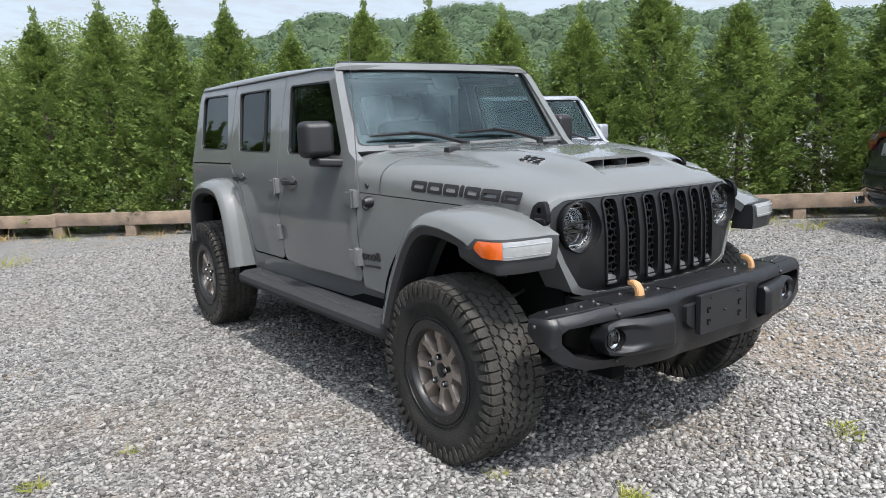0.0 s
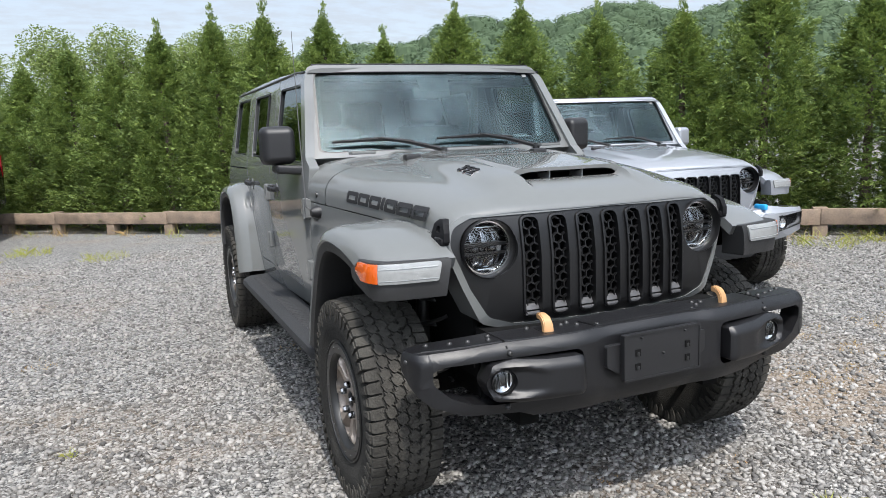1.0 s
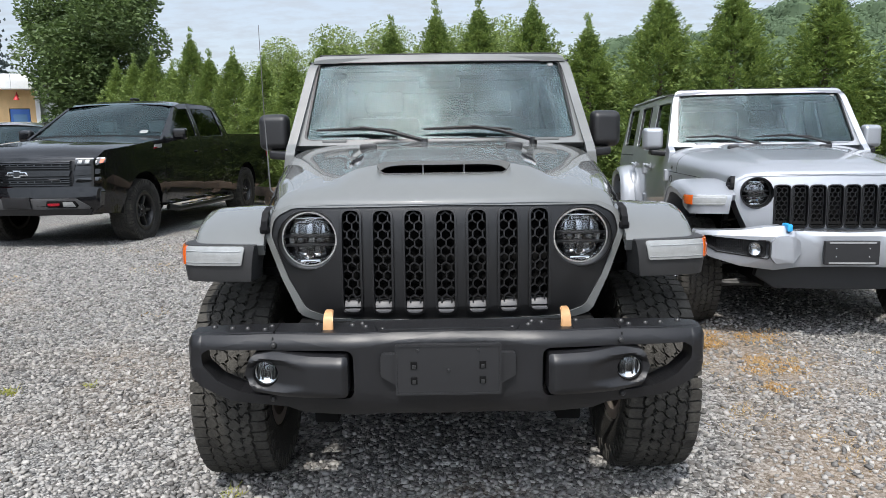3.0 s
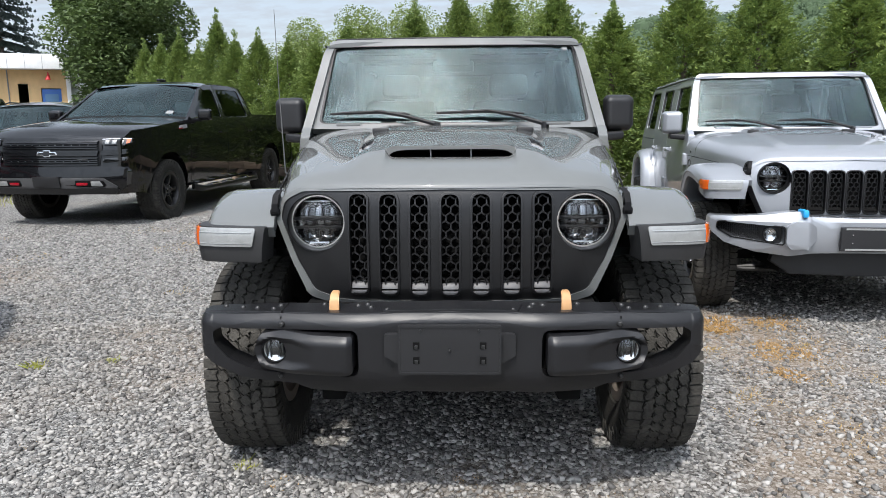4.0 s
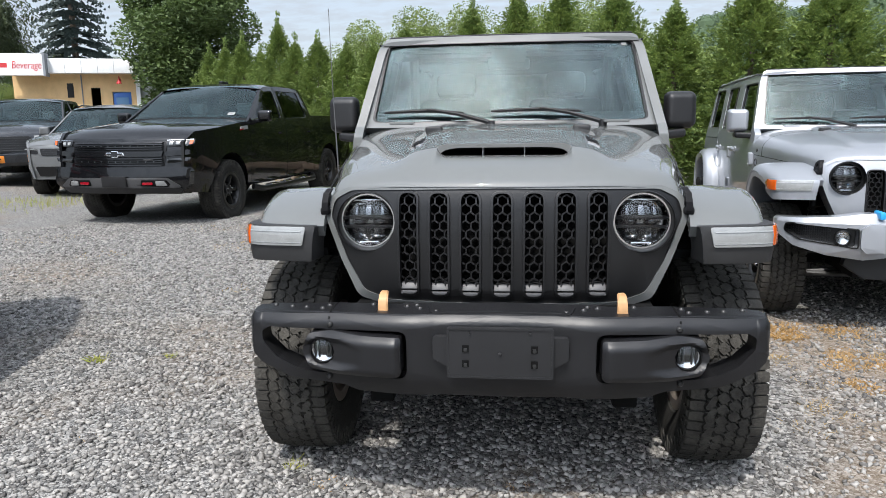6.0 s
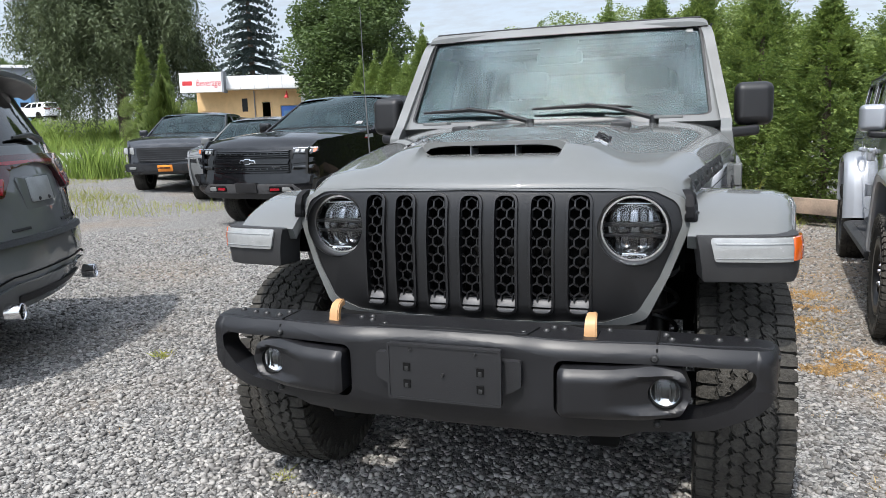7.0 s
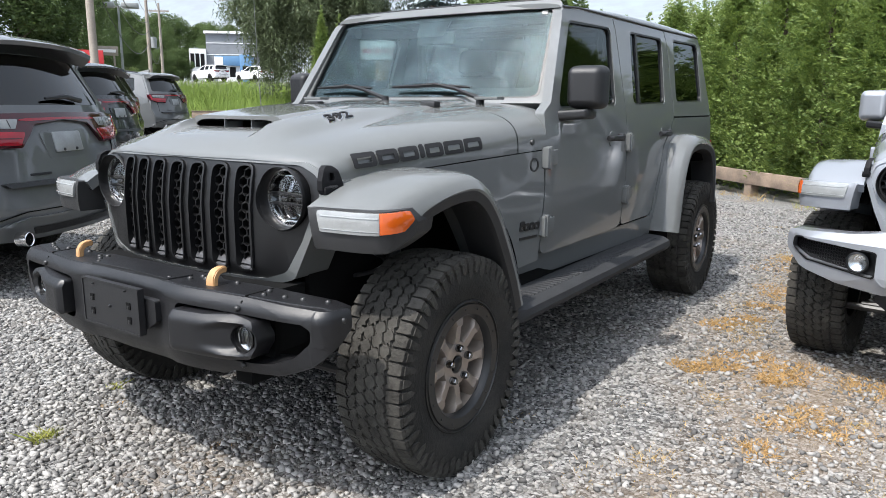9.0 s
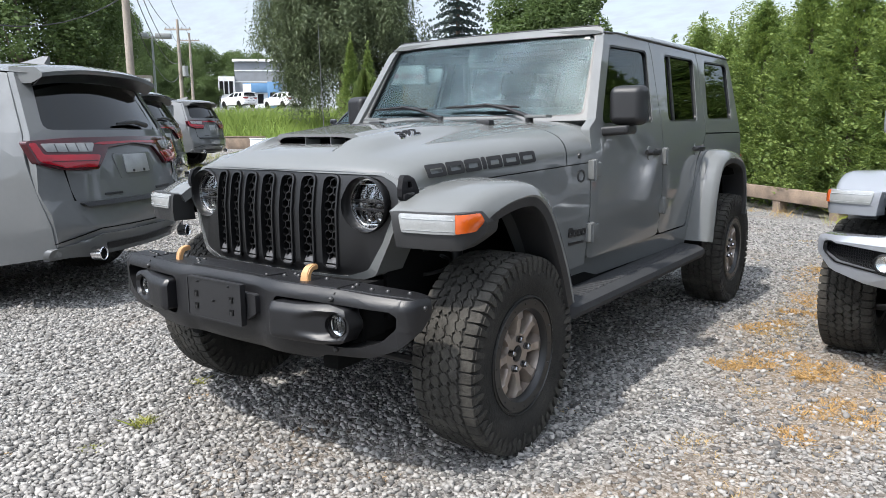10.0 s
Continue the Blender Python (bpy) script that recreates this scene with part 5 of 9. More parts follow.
        # wiper-side details
        P("hood_bumper", fx(box(0.30, 0.38, 0.55, 0.60, 1.312, 1.345, 0.010)), PLASTIC, None, "black rubber hood stop")
        P("cowl_bolt", fx(lathe([(0, 0.79), (0.012, 0.79), (0.014, 0.782), (0.014, 0.76)], 14)), BOLT).matrix_basis = pose(sg * -0.012, 0.70, 1.178)

    # -- hood and cowl
    ys = [-0.462, -0.458, -0.45, -0.44, -0.425, -0.40, -0.37, -0.34] + spread(-0.315, -0.215, 5) + [-0.205, -0.200] + spread(-0.18, 0.60, 14)
    mouth = (-0.234, 0.234, -0.2049, -0.1) if grey else None
    hood = P("hood", hood_mesh(grey, ys, mouth), paint, None, "")
    P("cowl", hood_mesh(False, spread(0.606, 0.875, 6)), paint)
    if grey:
        # near-black walls: the shade inside the scoop is put into their colour
        P("scoop_mouth", panel([(-0.232, -0.19), (0.232, -0.19), (0.22, -0.02), (-0.22, -0.02)], (), lambda x, y: Vector((x, y + 0.01, 1.238 + (y + 0.19) * 0.1)), lambda u, v: (0, 0, -0.01)), VOID, hood)
        P("scoop_lip", panel([(-0.236, 0), (0.236, 0), (0.236, 1), (-0.236, 1)], (), lambda x, v: Vector((x, -0.2045 + 0.008 * (x / 0.236) ** 2, hood_height(abs(x), -0.199) + 0.0005 - v * (0.013 + 0.020 * abs(x / 0.236) ** 8))), lambda u, v: (0, 0.006, 0), spread(-0.23, 0.23, 24)), paint, hood)
        P("scoop_throat", box(-0.24, 0.24, -0.03, -0.02, 1.22, hood_height(0.24, -0.03) - 0.008), VOID, hood)
        P("scoop_ceiling", panel([(-0.245, -0.185), (0.245, -0.185), (0.245, -0.015), (-0.245, -0.015)], (), lambda x, y: Vector((x, y + 0.012, hood_height(abs(x), y) - 0.018)), lambda u, v: (0, 0, -0.004), spread(-0.22, 0.22, 12), (-0.14, -0.09, -0.05)), VOID, hood)
        for x in (-0.242, 0.242):
            P("scoop_cheek", panel([(-0.178, 1.215), (-0.02, 1.215), (-0.02, hood_height(0.242, -0.02) - 0.012), (-0.178, hood_height(0.242, -0.178) - 0.014)], (), lambda y, z, x=x: Vector((x, y, z)), lambda u, v: (0.003, 0, 0)), VOID, hood)
        for x in (-0.075, 0.075):
            P("scoop_vane", box(x - 0.002, x + 0.002, -0.186, -0.10, 1.240, 1.279), PLATE_GREY, hood)
    # -- grille
    cuts = spread(-0.56, 0.56, 14)
    P("grille_surround", panel(roundpoly(whole(GRILLE_OUT), 0.02, 4), [roundpoly(whole(GRILLE_IN), 0.02, 4)], lambda x, z: on_face(x, z, 0.0), lambda x, z: (0, 0.15, 0), cuts, (0.9, 1.0, 1.08), 0.006), paint)
    SW, SH, SZ = style["slot_size"]
    slots = [rrect(0.105 * k, SZ, SW, SH, 0.028, 4) for k in range(-3, 4)]
    heads = [circle(sx * 0.462, 1.034, 0.0995, 36) for sx in (1, -1)]
    gp = P("grille_panel", panel(roundpoly(whole(GRILLE_IN), 0.02, 4), slots + heads, lambda x, z: on_face(x, z, -0.006), lambda x, z: (0, 0.05, 0), cuts, (0.9, 1.0, 1.08), 0.003), style["grille"], None, style["grille_label"])
    # near-black sheet: the darkness behind the slots is in its colour
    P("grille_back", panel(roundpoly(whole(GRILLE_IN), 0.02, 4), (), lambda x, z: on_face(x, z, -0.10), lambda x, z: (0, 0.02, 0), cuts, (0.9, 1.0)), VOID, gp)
    for k in range(-3, 4):
        x0 = 0.105 * k
        rim = panel(rrect(x0, SZ, SW + 0.006, SH + 0.006, 0.031, 4), [rrect(x0, SZ, SW - 0.009, SH - 0.009, 0.024, 4)], lambda x, z: on_face(x, z, 0.004), lambda x, z: (0, 0.035, 0), (), (0.9, 1.0, 1.08), 0.003)
        sl = P("slot_frame", rim, style["slot"], gp)
        foot = box(x0 - SW / 2 + 0.005, x0 + SW / 2 - 0.005, face_y(x0, 0.81) + 0.006, face_y(x0, 0.81) + 0.05, SZ - SH / 2 + 0.020, SZ - SH / 2 + 0.041, 0.004)
        for v in foot.verts:
            v.co.y += max(0.0, v.co.z - SZ + SH / 2 - 0.020) * 0.7
        box(x0 - SW / 2 + 0.004, x0 + SW / 2 - 0.004, face_y(x0, 0.80) + 0.001, face_y(x0, 0.80) + 0.03, SZ - SH / 2 + 0.003, SZ - SH / 2 + 0.015, 0.003, bm=foot)
        P("slot_foot", foot, FOOT if grey else VOID, sl)
        mesh = bmesh.new()
        cell, rows = 0.033, 12
        for r in range(rows):
            for c in range(-1, 2):
                cx = x0 + c * cell + (cell / 2 if r % 2 else 0)
                cz = SZ - SH / 2 + 0.045 + r * 0.0275
                ring = [(cx + 0.0165 * math.cos(a), cz + 0.0185 * math.sin(a)) for a in [math.pi / 6 + q * math.pi / 3 for q in range(6)]]
                ring = [(min(max(px, x0 - 0.034), x0 + 0.034), pz) for px, pz in ring]
                for q in range(3):
                    (xa, za), (xb, zb) = ring[q], ring[q + 1]
                    if math.hypot(xa - xb, za - zb) < 0.004 or max(za, zb) > SZ + SH / 2 - 0.004:
                        continue
                    d = Vector((xb - xa, 0, zb - za)).normalized()
                    nn = Vector((-d.z, 0, d.x)) * 0.0022
                    ya, yb = face_y(xa, za) + 0.015, face_y(xb, zb) + 0.015
                    va = [Vector((xa, ya, za)) + nn, Vector((xb, yb, zb)) + nn, Vector((xb, yb, zb)) - nn, Vector((xa, ya, za)) - nn]
                    fr = [mesh.verts.new(v) for v in va]
                    bk = [mesh.verts.new(v + Vector((0, 0.012, 0))) for v in va]
                    mesh.faces.new(fr)
                    for i in range(4):
                        mesh.faces.new((fr[i], fr[(i + 1) % 4], bk[(i + 1) % 4], bk[i]))
        bmesh.ops.recalc_face_normals(mesh, faces=mesh.faces[:])
        P("honeycomb", mesh, TRIM, sl)

    # -- headlamps
    for sx in (1, -1):
        cy = face_y(0.462, 1.034)
        bez = lathe([(0.1035, 0.004), (0.1030, -0.006), (0.1005, -0.009), (0.0985, -0.005), (0.0965, 0.012), (0.0950, 0.040), (0.0930, 0.044), (0.0930, 0.08)], 48, "y")
        hl = P("headlamp", bez, style["grille"] if grey else TRIM, None, "round headlamp in a black bezel")
        hl.matrix_basis = Matrix.Translation((sx * 0.462, cy + 0.004, 1.034))
        lamp = P("lamp_unit", lathe([(0.092, 0.010), (0.094, 0.012), (0.094, 0.06), (0.0, 0.062)], 32, "y"), TRIM, hl)
        lamp.matrix_basis = Matrix.Translation((0, 0.018, 0))
        P("halo_ring", lathe([(0.0950, 0.014), (0.0940, 0.006), (0.0885, 0.006), (0.0865, 0.016), (0.0865, 0.03), (0.0950, 0.03)], 40, "y", closed=True), REFLECTOR if grey else TRIM, lamp, "pale ring round the lamp")
        P("lamp_glass", lathe([(0.0, -0.008), (0.03, -0.006), (0.06, 0.001), (0.0885, 0.014)], 40, "y"), LAMP_GLASS, lamp, "clear domed lens")
        P("reflector", lathe([(0.0, 0.055), (0.05, 0.05), (0.075, 0.038), (0.087, 0.018)], 14, "y"), BOWL if grey else LAMP_DARK, lamp, "", 20)
        # upper and lower bowls, cut into facets, between dark bars
        for z0, z1, lean in ((0.016, 0.066, 0.020), (-0.066, -0.026, -0.018)):
            for k in range(5):
                xa, xb = -0.062 + 0.025 * k, -0.062 + 0.025 * k + 0.022
                lim = math.sqrt(max(0.0, 0.084 ** 2 - max(abs(z0), abs(z1)) ** 2))
                xa, xb = max(xa, -lim), min(xb, lim)
                if xb - xa > 0.006:
                    f = box(xa, xb, 0.026, 0.040, z0, z1, 0.003)
                    for v in f.verts:
                        v.co.y += lean * (v.co.z - z0) / (z1 - z0) + 0.010 * math.sin(k * 2.3)
                    P("reflector_facet", f, BOWL if (k + (z0 > 0)) % 2 else LAMP_DARK, lamp)
        P("lamp_divider", box(-0.086, 0.086, 0.012, 0.045, 0.004, 0.014, 0.002), FRIT, lamp)
        P("lamp_divider", box(-0.084, 0.084, 0.012, 0.045, -0.026, -0.018, 0.002), FRIT, lamp)
        for px in (-0.034, 0.034):
            P("lamp_projector", lathe([(0, 0.000), (0.012, 0.004), (0.020, 0.014), (0.024, 0.034)], 20, "y"), LAMP_DARK, lamp).matrix_basis = Matrix.Translation((px, 0.014, -0.005))
        P("lamp_spark", box(-0.034, 0.034, 0.012, 0.030, -0.080, -0.072, 0.003), REFLECTOR, lamp)
        P("lamp_spark", box(-0.050, 0.050, 0.014, 0.028, 0.068, 0.073, 0.002), REFLECTOR, lamp)

    # -- windscreen frame
    def ws(x, s):
        """s: 0 at the foot, 1 at the head."""
        return Vector((x, 0.838 + 0.285 * s + 0.05 * (x / 0.7) ** 2, 1.352 + 0.458 * s))

    wsn = Vector((0, 0.458, -0.285)).normalized()
    fr_out = roundpoly([(-0.738, -0.03), (0.738, -0.03), (0.668, 1.0, 0.06), (-0.668, 1.0, 0.06)], 0.01, 5)
    fr_in = roundpoly([(-0.692, 0.03, 0.05), (0.692, 0.03, 0.05), (0.640, 0.915, 0.05), (-0.640, 0.915, 0.05)], 0.05, 5)
    xs = spread(-0.6, 0.6, 8)
    wf = P("windscreen_frame", panel(fr_out, [fr_in], ws, lambda u, v: wsn * 0.05, xs, (0.5,), 0.006), paint)
    P("windscreen", panel(inset(fr_in, -0.004), (), lambda x, s: ws(x, s) + wsn * 0.010, lambda u, v: wsn * 0.004, xs, (0.5,)), WIND_GLASS, wf, "windscreen glass reflecting clouds")
    fr_b = roundpoly([(-0.655, 0.135, 0.04), (0.655, 0.135, 0.04), (0.612, 0.865, 0.04), (-0.612, 0.865, 0.04)], 0.04, 5)
    P("glass_border", panel(inset(fr_in, -0.003), [fr_b], lambda x, s: ws(x, s) + wsn * 0.0150, lambda u, v: wsn * 0.002, xs, (0.5,)), FRIT_GLASS, wf, "black printed glass border")
    P("camera_housing", panel(roundpoly([(-0.085, 0.70), (0.085, 0.70), (0.095, 0.88), (-0.095, 0.88)], 0.02, 3), (), lambda x, s: ws(x, s) + wsn * 0.0175, lambda u, v: wsn * 0.003), FRIT, wf)
    P("windscreen_seal", panel(inset(fr_in, -0.007), [inset(fr_in, 0.006)], lambda x, s: ws(x, s) - wsn * 0.001, lambda u, v: wsn * 0.012, xs), TRIM, wf)
    P("inspection_sticker", panel(rrect(0.595, 0.885, 0.028, 0.035, 0.004), (), lambda x, s: ws(x, s) + wsn * 0.0085, lambda u, v: wsn * 0.001), LENS, wf, "small white sticker")
    for x0, x1, px in ((-0.63, -0.22, -0.10), (-0.085, 0.36, 0.44)):
        mid = (x0 + x1) / 2 + 0.02
        blade = tube([ws(x0, 0.115) - wsn * 0.018, ws(mid, 0.125) - wsn * 0.022, ws(x1, 0.105) - wsn * 0.018], [0.006, 0.010, 0.006], 6)
        arm = tube([ws(mid, 0.130) - wsn * 0.03, ws((mid + px) / 2, 0.07) - wsn * 0.035, Vector((px, 0.80, 1.362)), Vector((px + 0.02, 0.785, 1.352))], [0.008, 0.010, 0.012, 0.015], 6)
        wp = P("wiper", merge(blade, arm), TRIM, None, "black windscreen wiper")
        P("wiper_pivot", lathe([(0, 0.022), (0.016, 0.02), (0.02, 0.0), (0.02, -0.03)], 14, "z"), TRIM, wp).matrix_basis = Matrix.Translation((px + 0.02, 0.79, 1.348))
    for x in (-0.52, 0.52):
        P("frame_hinge", box(x - 0.06, x + 0.06, 0.735, 0.80, 1.352, 1.366, 0.004), paint)

    # -- roof and back
    def roof_point(t, y):
        a = abs(t)
        wd = lerp(y, [1.12, 2.5, 3.40], [0.672, 0.676, 0.664])
        zt = lerp(y, [1.12, 1.25, 1.9, 2.8, 3.40], [1.794, 1.806, 1.842, 1.858, 1.846])
        zb = lerp(y, [1.12, 1.75, 3.40], [1.768, 1.784, 1.795])
        th = (1 - a) * math.pi / 2
        return Vector((math.copysign(wd * math.cos(th) ** 0.22, t) if t else 0.0, y, zb + (zt - zb) * math.sin(th) ** 0.8))

    ts = [-1 + i / 14 for i in range(29)]
    roof = loft([[roof_point(t, y) for t in ts] for y in [1.128, 1.135, 1.16, 1.25] + spread(1.4, 3.36, 8) + [3.40, 3.415]])
    rf = P("roof", roof, style["top"], None, "")
    P("roof_seal", tube([ws(x, 1.0) + Vector((0, 0.012, 0.001)) for x in spread(-0.64, 0.64, 10)], 0.007, 6), TRIM, rf, "black rubber roof seal")
    back = panel(roundpoly([(-0.765, 0.62), (0.765, 0.62), (0.785, 1.26), (0.66, 1.84, 0.06), (-0.66, 1.84, 0.06), (-0.785, 1.26)], 0.02, 3), [roundpoly([(-0.55, 1.32), (0.55, 1.32), (0.50, 1.74), (-0.50, 1.74)], 0.05, 3)], lambda x, z: Vector((x, 3.462 - max(0, z - 1.26) * 0.11, z)), lambda x, z: (0, -0.04, 0))
    bk = P("tailgate", back, paint)
    P("rear_window", panel([(-0.56, 1.31), (0.56, 1.31), (0.51, 1.75), (-0.51, 1.75)], (), lambda x, z: Vector((x, 3.452 - max(0, z - 1.26) * 0.11, z)), lambda x, z: (0, -0.005, 0)), SIDE_GLASS, bk, "dark tinted glass")
    P("rear_bumper", box(-0.78, 0.78, 3.44, 3.62, 0.55, 0.70, 0.03), STEEL_BLACK)
    for sx in (1, -1):
        P("tail_lamp", box(sx * 0.71 - 0.05, sx * 0.71 + 0.09, 3.44, 3.52, 0.86, 1.10, 0.02), RED_LENS, None, "red tail lamp")

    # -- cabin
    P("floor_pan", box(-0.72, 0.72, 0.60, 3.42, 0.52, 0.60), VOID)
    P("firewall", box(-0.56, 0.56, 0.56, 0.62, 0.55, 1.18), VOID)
    # added near-black box keeps light from leaking through the engine bay
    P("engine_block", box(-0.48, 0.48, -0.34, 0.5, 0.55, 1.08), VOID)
    dash = P("dashboard", panel([(0.72, 0.70), (1.22, 0.70), (1.20, 1.18), (1.06, 1.30), (0.91, 1.325), (0.80, 1.24)], (), lambda y, z: Vector((-0.62, y, z)), lambda u, v: (1.24, 0, 0), bevel=0.02), CABIN, None, "dark dashboard")
    P("steering_wheel", lathe([(0.185 + 0.016 * math.cos(a), 0.016 * math.sin(a)) for a in [k * math.pi / 4 for k in range(8)]], 32, "z", closed=True), TRIM, dash).matrix_basis = pose(0.36, 1.30, 1.22, 62, 0, 0)
    for sx in (1, -1):
        seat = box(sx * 0.36 - 0.24, sx * 0.36 + 0.24, 1.45, 1.95, 0.62, 0.95, 0.05)
        bk2 = box(-0.24, 0.24, -0.07, 0.07, 0, 0.62, 0.05)
        merge(seat, bk2, pose(sx * 0.36, 1.92, 0.9, -14, 0, 0))
        hd = box(-0.13, 0.13, -0.05, 0.05, 0.64, 0.80, 0.04)
        merge(seat, hd, pose(sx * 0.36, 1.92, 0.9, -14, 0, 0))
        P("front_seat", seat, CABIN, None, "dark front seat")
    rs = box(-0.62, 0.62, 2.45, 2.85, 0.62, 0.92, 0.05)
    merge(rs, box(-0.62, 0.62, -0.06, 0.06, 0, 0.55, 0.05), pose(0, 2.86, 0.88, -14, 0, 0))
    P("rear_seat", rs, CABIN, None, "dark rear bench seat")
    for sx in (1, -1):
        P("roll_bar", tube([(sx * 0.60, 1.20, 1.72), (sx * 0.60, 1.80, 1.76), (sx * 0.60, 1.84, 1.2), (sx * 0.62, 1.84, 0.7)], 0.03, 8), CABIN)
    P("roll_hoop", tube([(-0.60, 1.83, 1.75), (0.60, 1.83, 1.75)], 0.03, 8), CABIN)
    P("rear_view_mirror", box(-0.11, 0.11, 1.10, 1.125, 1.63, 1.69, 0.012), CABIN)

    # -- underside, its shade put into the near-black colour
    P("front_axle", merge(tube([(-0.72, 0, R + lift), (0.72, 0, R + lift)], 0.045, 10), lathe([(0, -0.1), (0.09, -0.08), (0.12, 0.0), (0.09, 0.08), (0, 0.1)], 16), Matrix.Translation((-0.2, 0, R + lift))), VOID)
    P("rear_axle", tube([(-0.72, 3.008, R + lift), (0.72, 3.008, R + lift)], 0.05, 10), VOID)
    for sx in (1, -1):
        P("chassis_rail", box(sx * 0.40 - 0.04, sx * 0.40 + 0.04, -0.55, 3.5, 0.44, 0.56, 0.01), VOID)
        P("shock_absorber", tube([(sx * 0.55, 0.06, 0.36), (sx * 0.50, 0.10, 0.86)], 0.032, 10), BOLT)
        P("coil_spring", tube([(sx * 0.52 + 0.06 * math.cos(a), -0.06 + 0.06 * math.sin(a), 0.46 + 0.032 * a / 2) for a in spread(0, 26, 80)], 0.008, 5), BOLT)
    P("track_bar", tube([(-0.6, -0.16, 0.40), (0.55, -0.12, 0.52)], 0.02, 8), BOLT)
    P("tie_rod", tube([(-0.66, -0.20, 0.40), (0.66, -0.20, 0.40)], 0.018, 8), BOLT)
    front_bumper(car) if grey else silver_bumper(car)
    badges(car, grey)
    flatten(car)
    return car


GREY_STYLE = dict(scoop=True, paint=PAINT_GREY, top=PAINT_GREY, tyre=(0.392, 0.264), rim=GUNMETAL, ring=RING, spokes=8, lip=PLASTIC, mirror=PLASTIC, grille=TRIM, slot=TRIM, lift=0.060, slot_size=(0.068, 0.350, 0.962),
                  grille_label="satin black seven-slot grille panel", label="grey boxy off-road wagon with black grille, bumper and large tyres")
SILVER_STYLE = dict(scoop=False, paint=PAINT_SILVER, top=PAINT_SILVER, tyre=(0.372, 0.262), rim=RING, ring=RING, spokes=5, lip=PAINT_SILVER, mirror=PAINT_SILVER, grille=PAINT_SILVER, slot=TRIM, lift=0.110, slot_size=(0.096, 0.272, 0.950),
                    grille_label="silver grille panel with black slots", label="silver boxy off-road wagon with black grille slots and silver bumper")
off_road_wagon(GREY_STYLE, Matrix())
off_road_wagon(SILVER_STYLE, pose(2.559, 2.149, -0.050, -1.0, 0, -6.5))

# ---- the other parked vehicles: same axes, front axle at y = 0 ----
def clip_y(poly, y, keep_more):
    """Cuts a polygon of (y, z) at a line of constant y."""
    out = []
    for i, a in enumerate(poly):
        b = poly[(i + 1) % len(poly)]
        ina, inb = (a[0] >= y) == keep_more, (b[0] >= y) == keep_more
        if ina:
            out.append(a)
        if ina != inb:
            t = (y - a[0]) / (b[0] - a[0])
            out.append((y, a[1] + (b[1] - a[1]) * t))
    return out


def strip(poly, y0, y1):
    return clip_y(clip_y(poly, y0, True), y1, False)


def arch(yc, zc, r, z0, n=10):
    """An arch over a wheel, from its front foot to its rear foot."""
    lo = math.asin(max(-1, min(1, (z0 - zc) / r)))
    return [(yc - r * math.cos(a), zc + r * math.sin(a)) for a in spread(lo, math.pi - lo, n)]


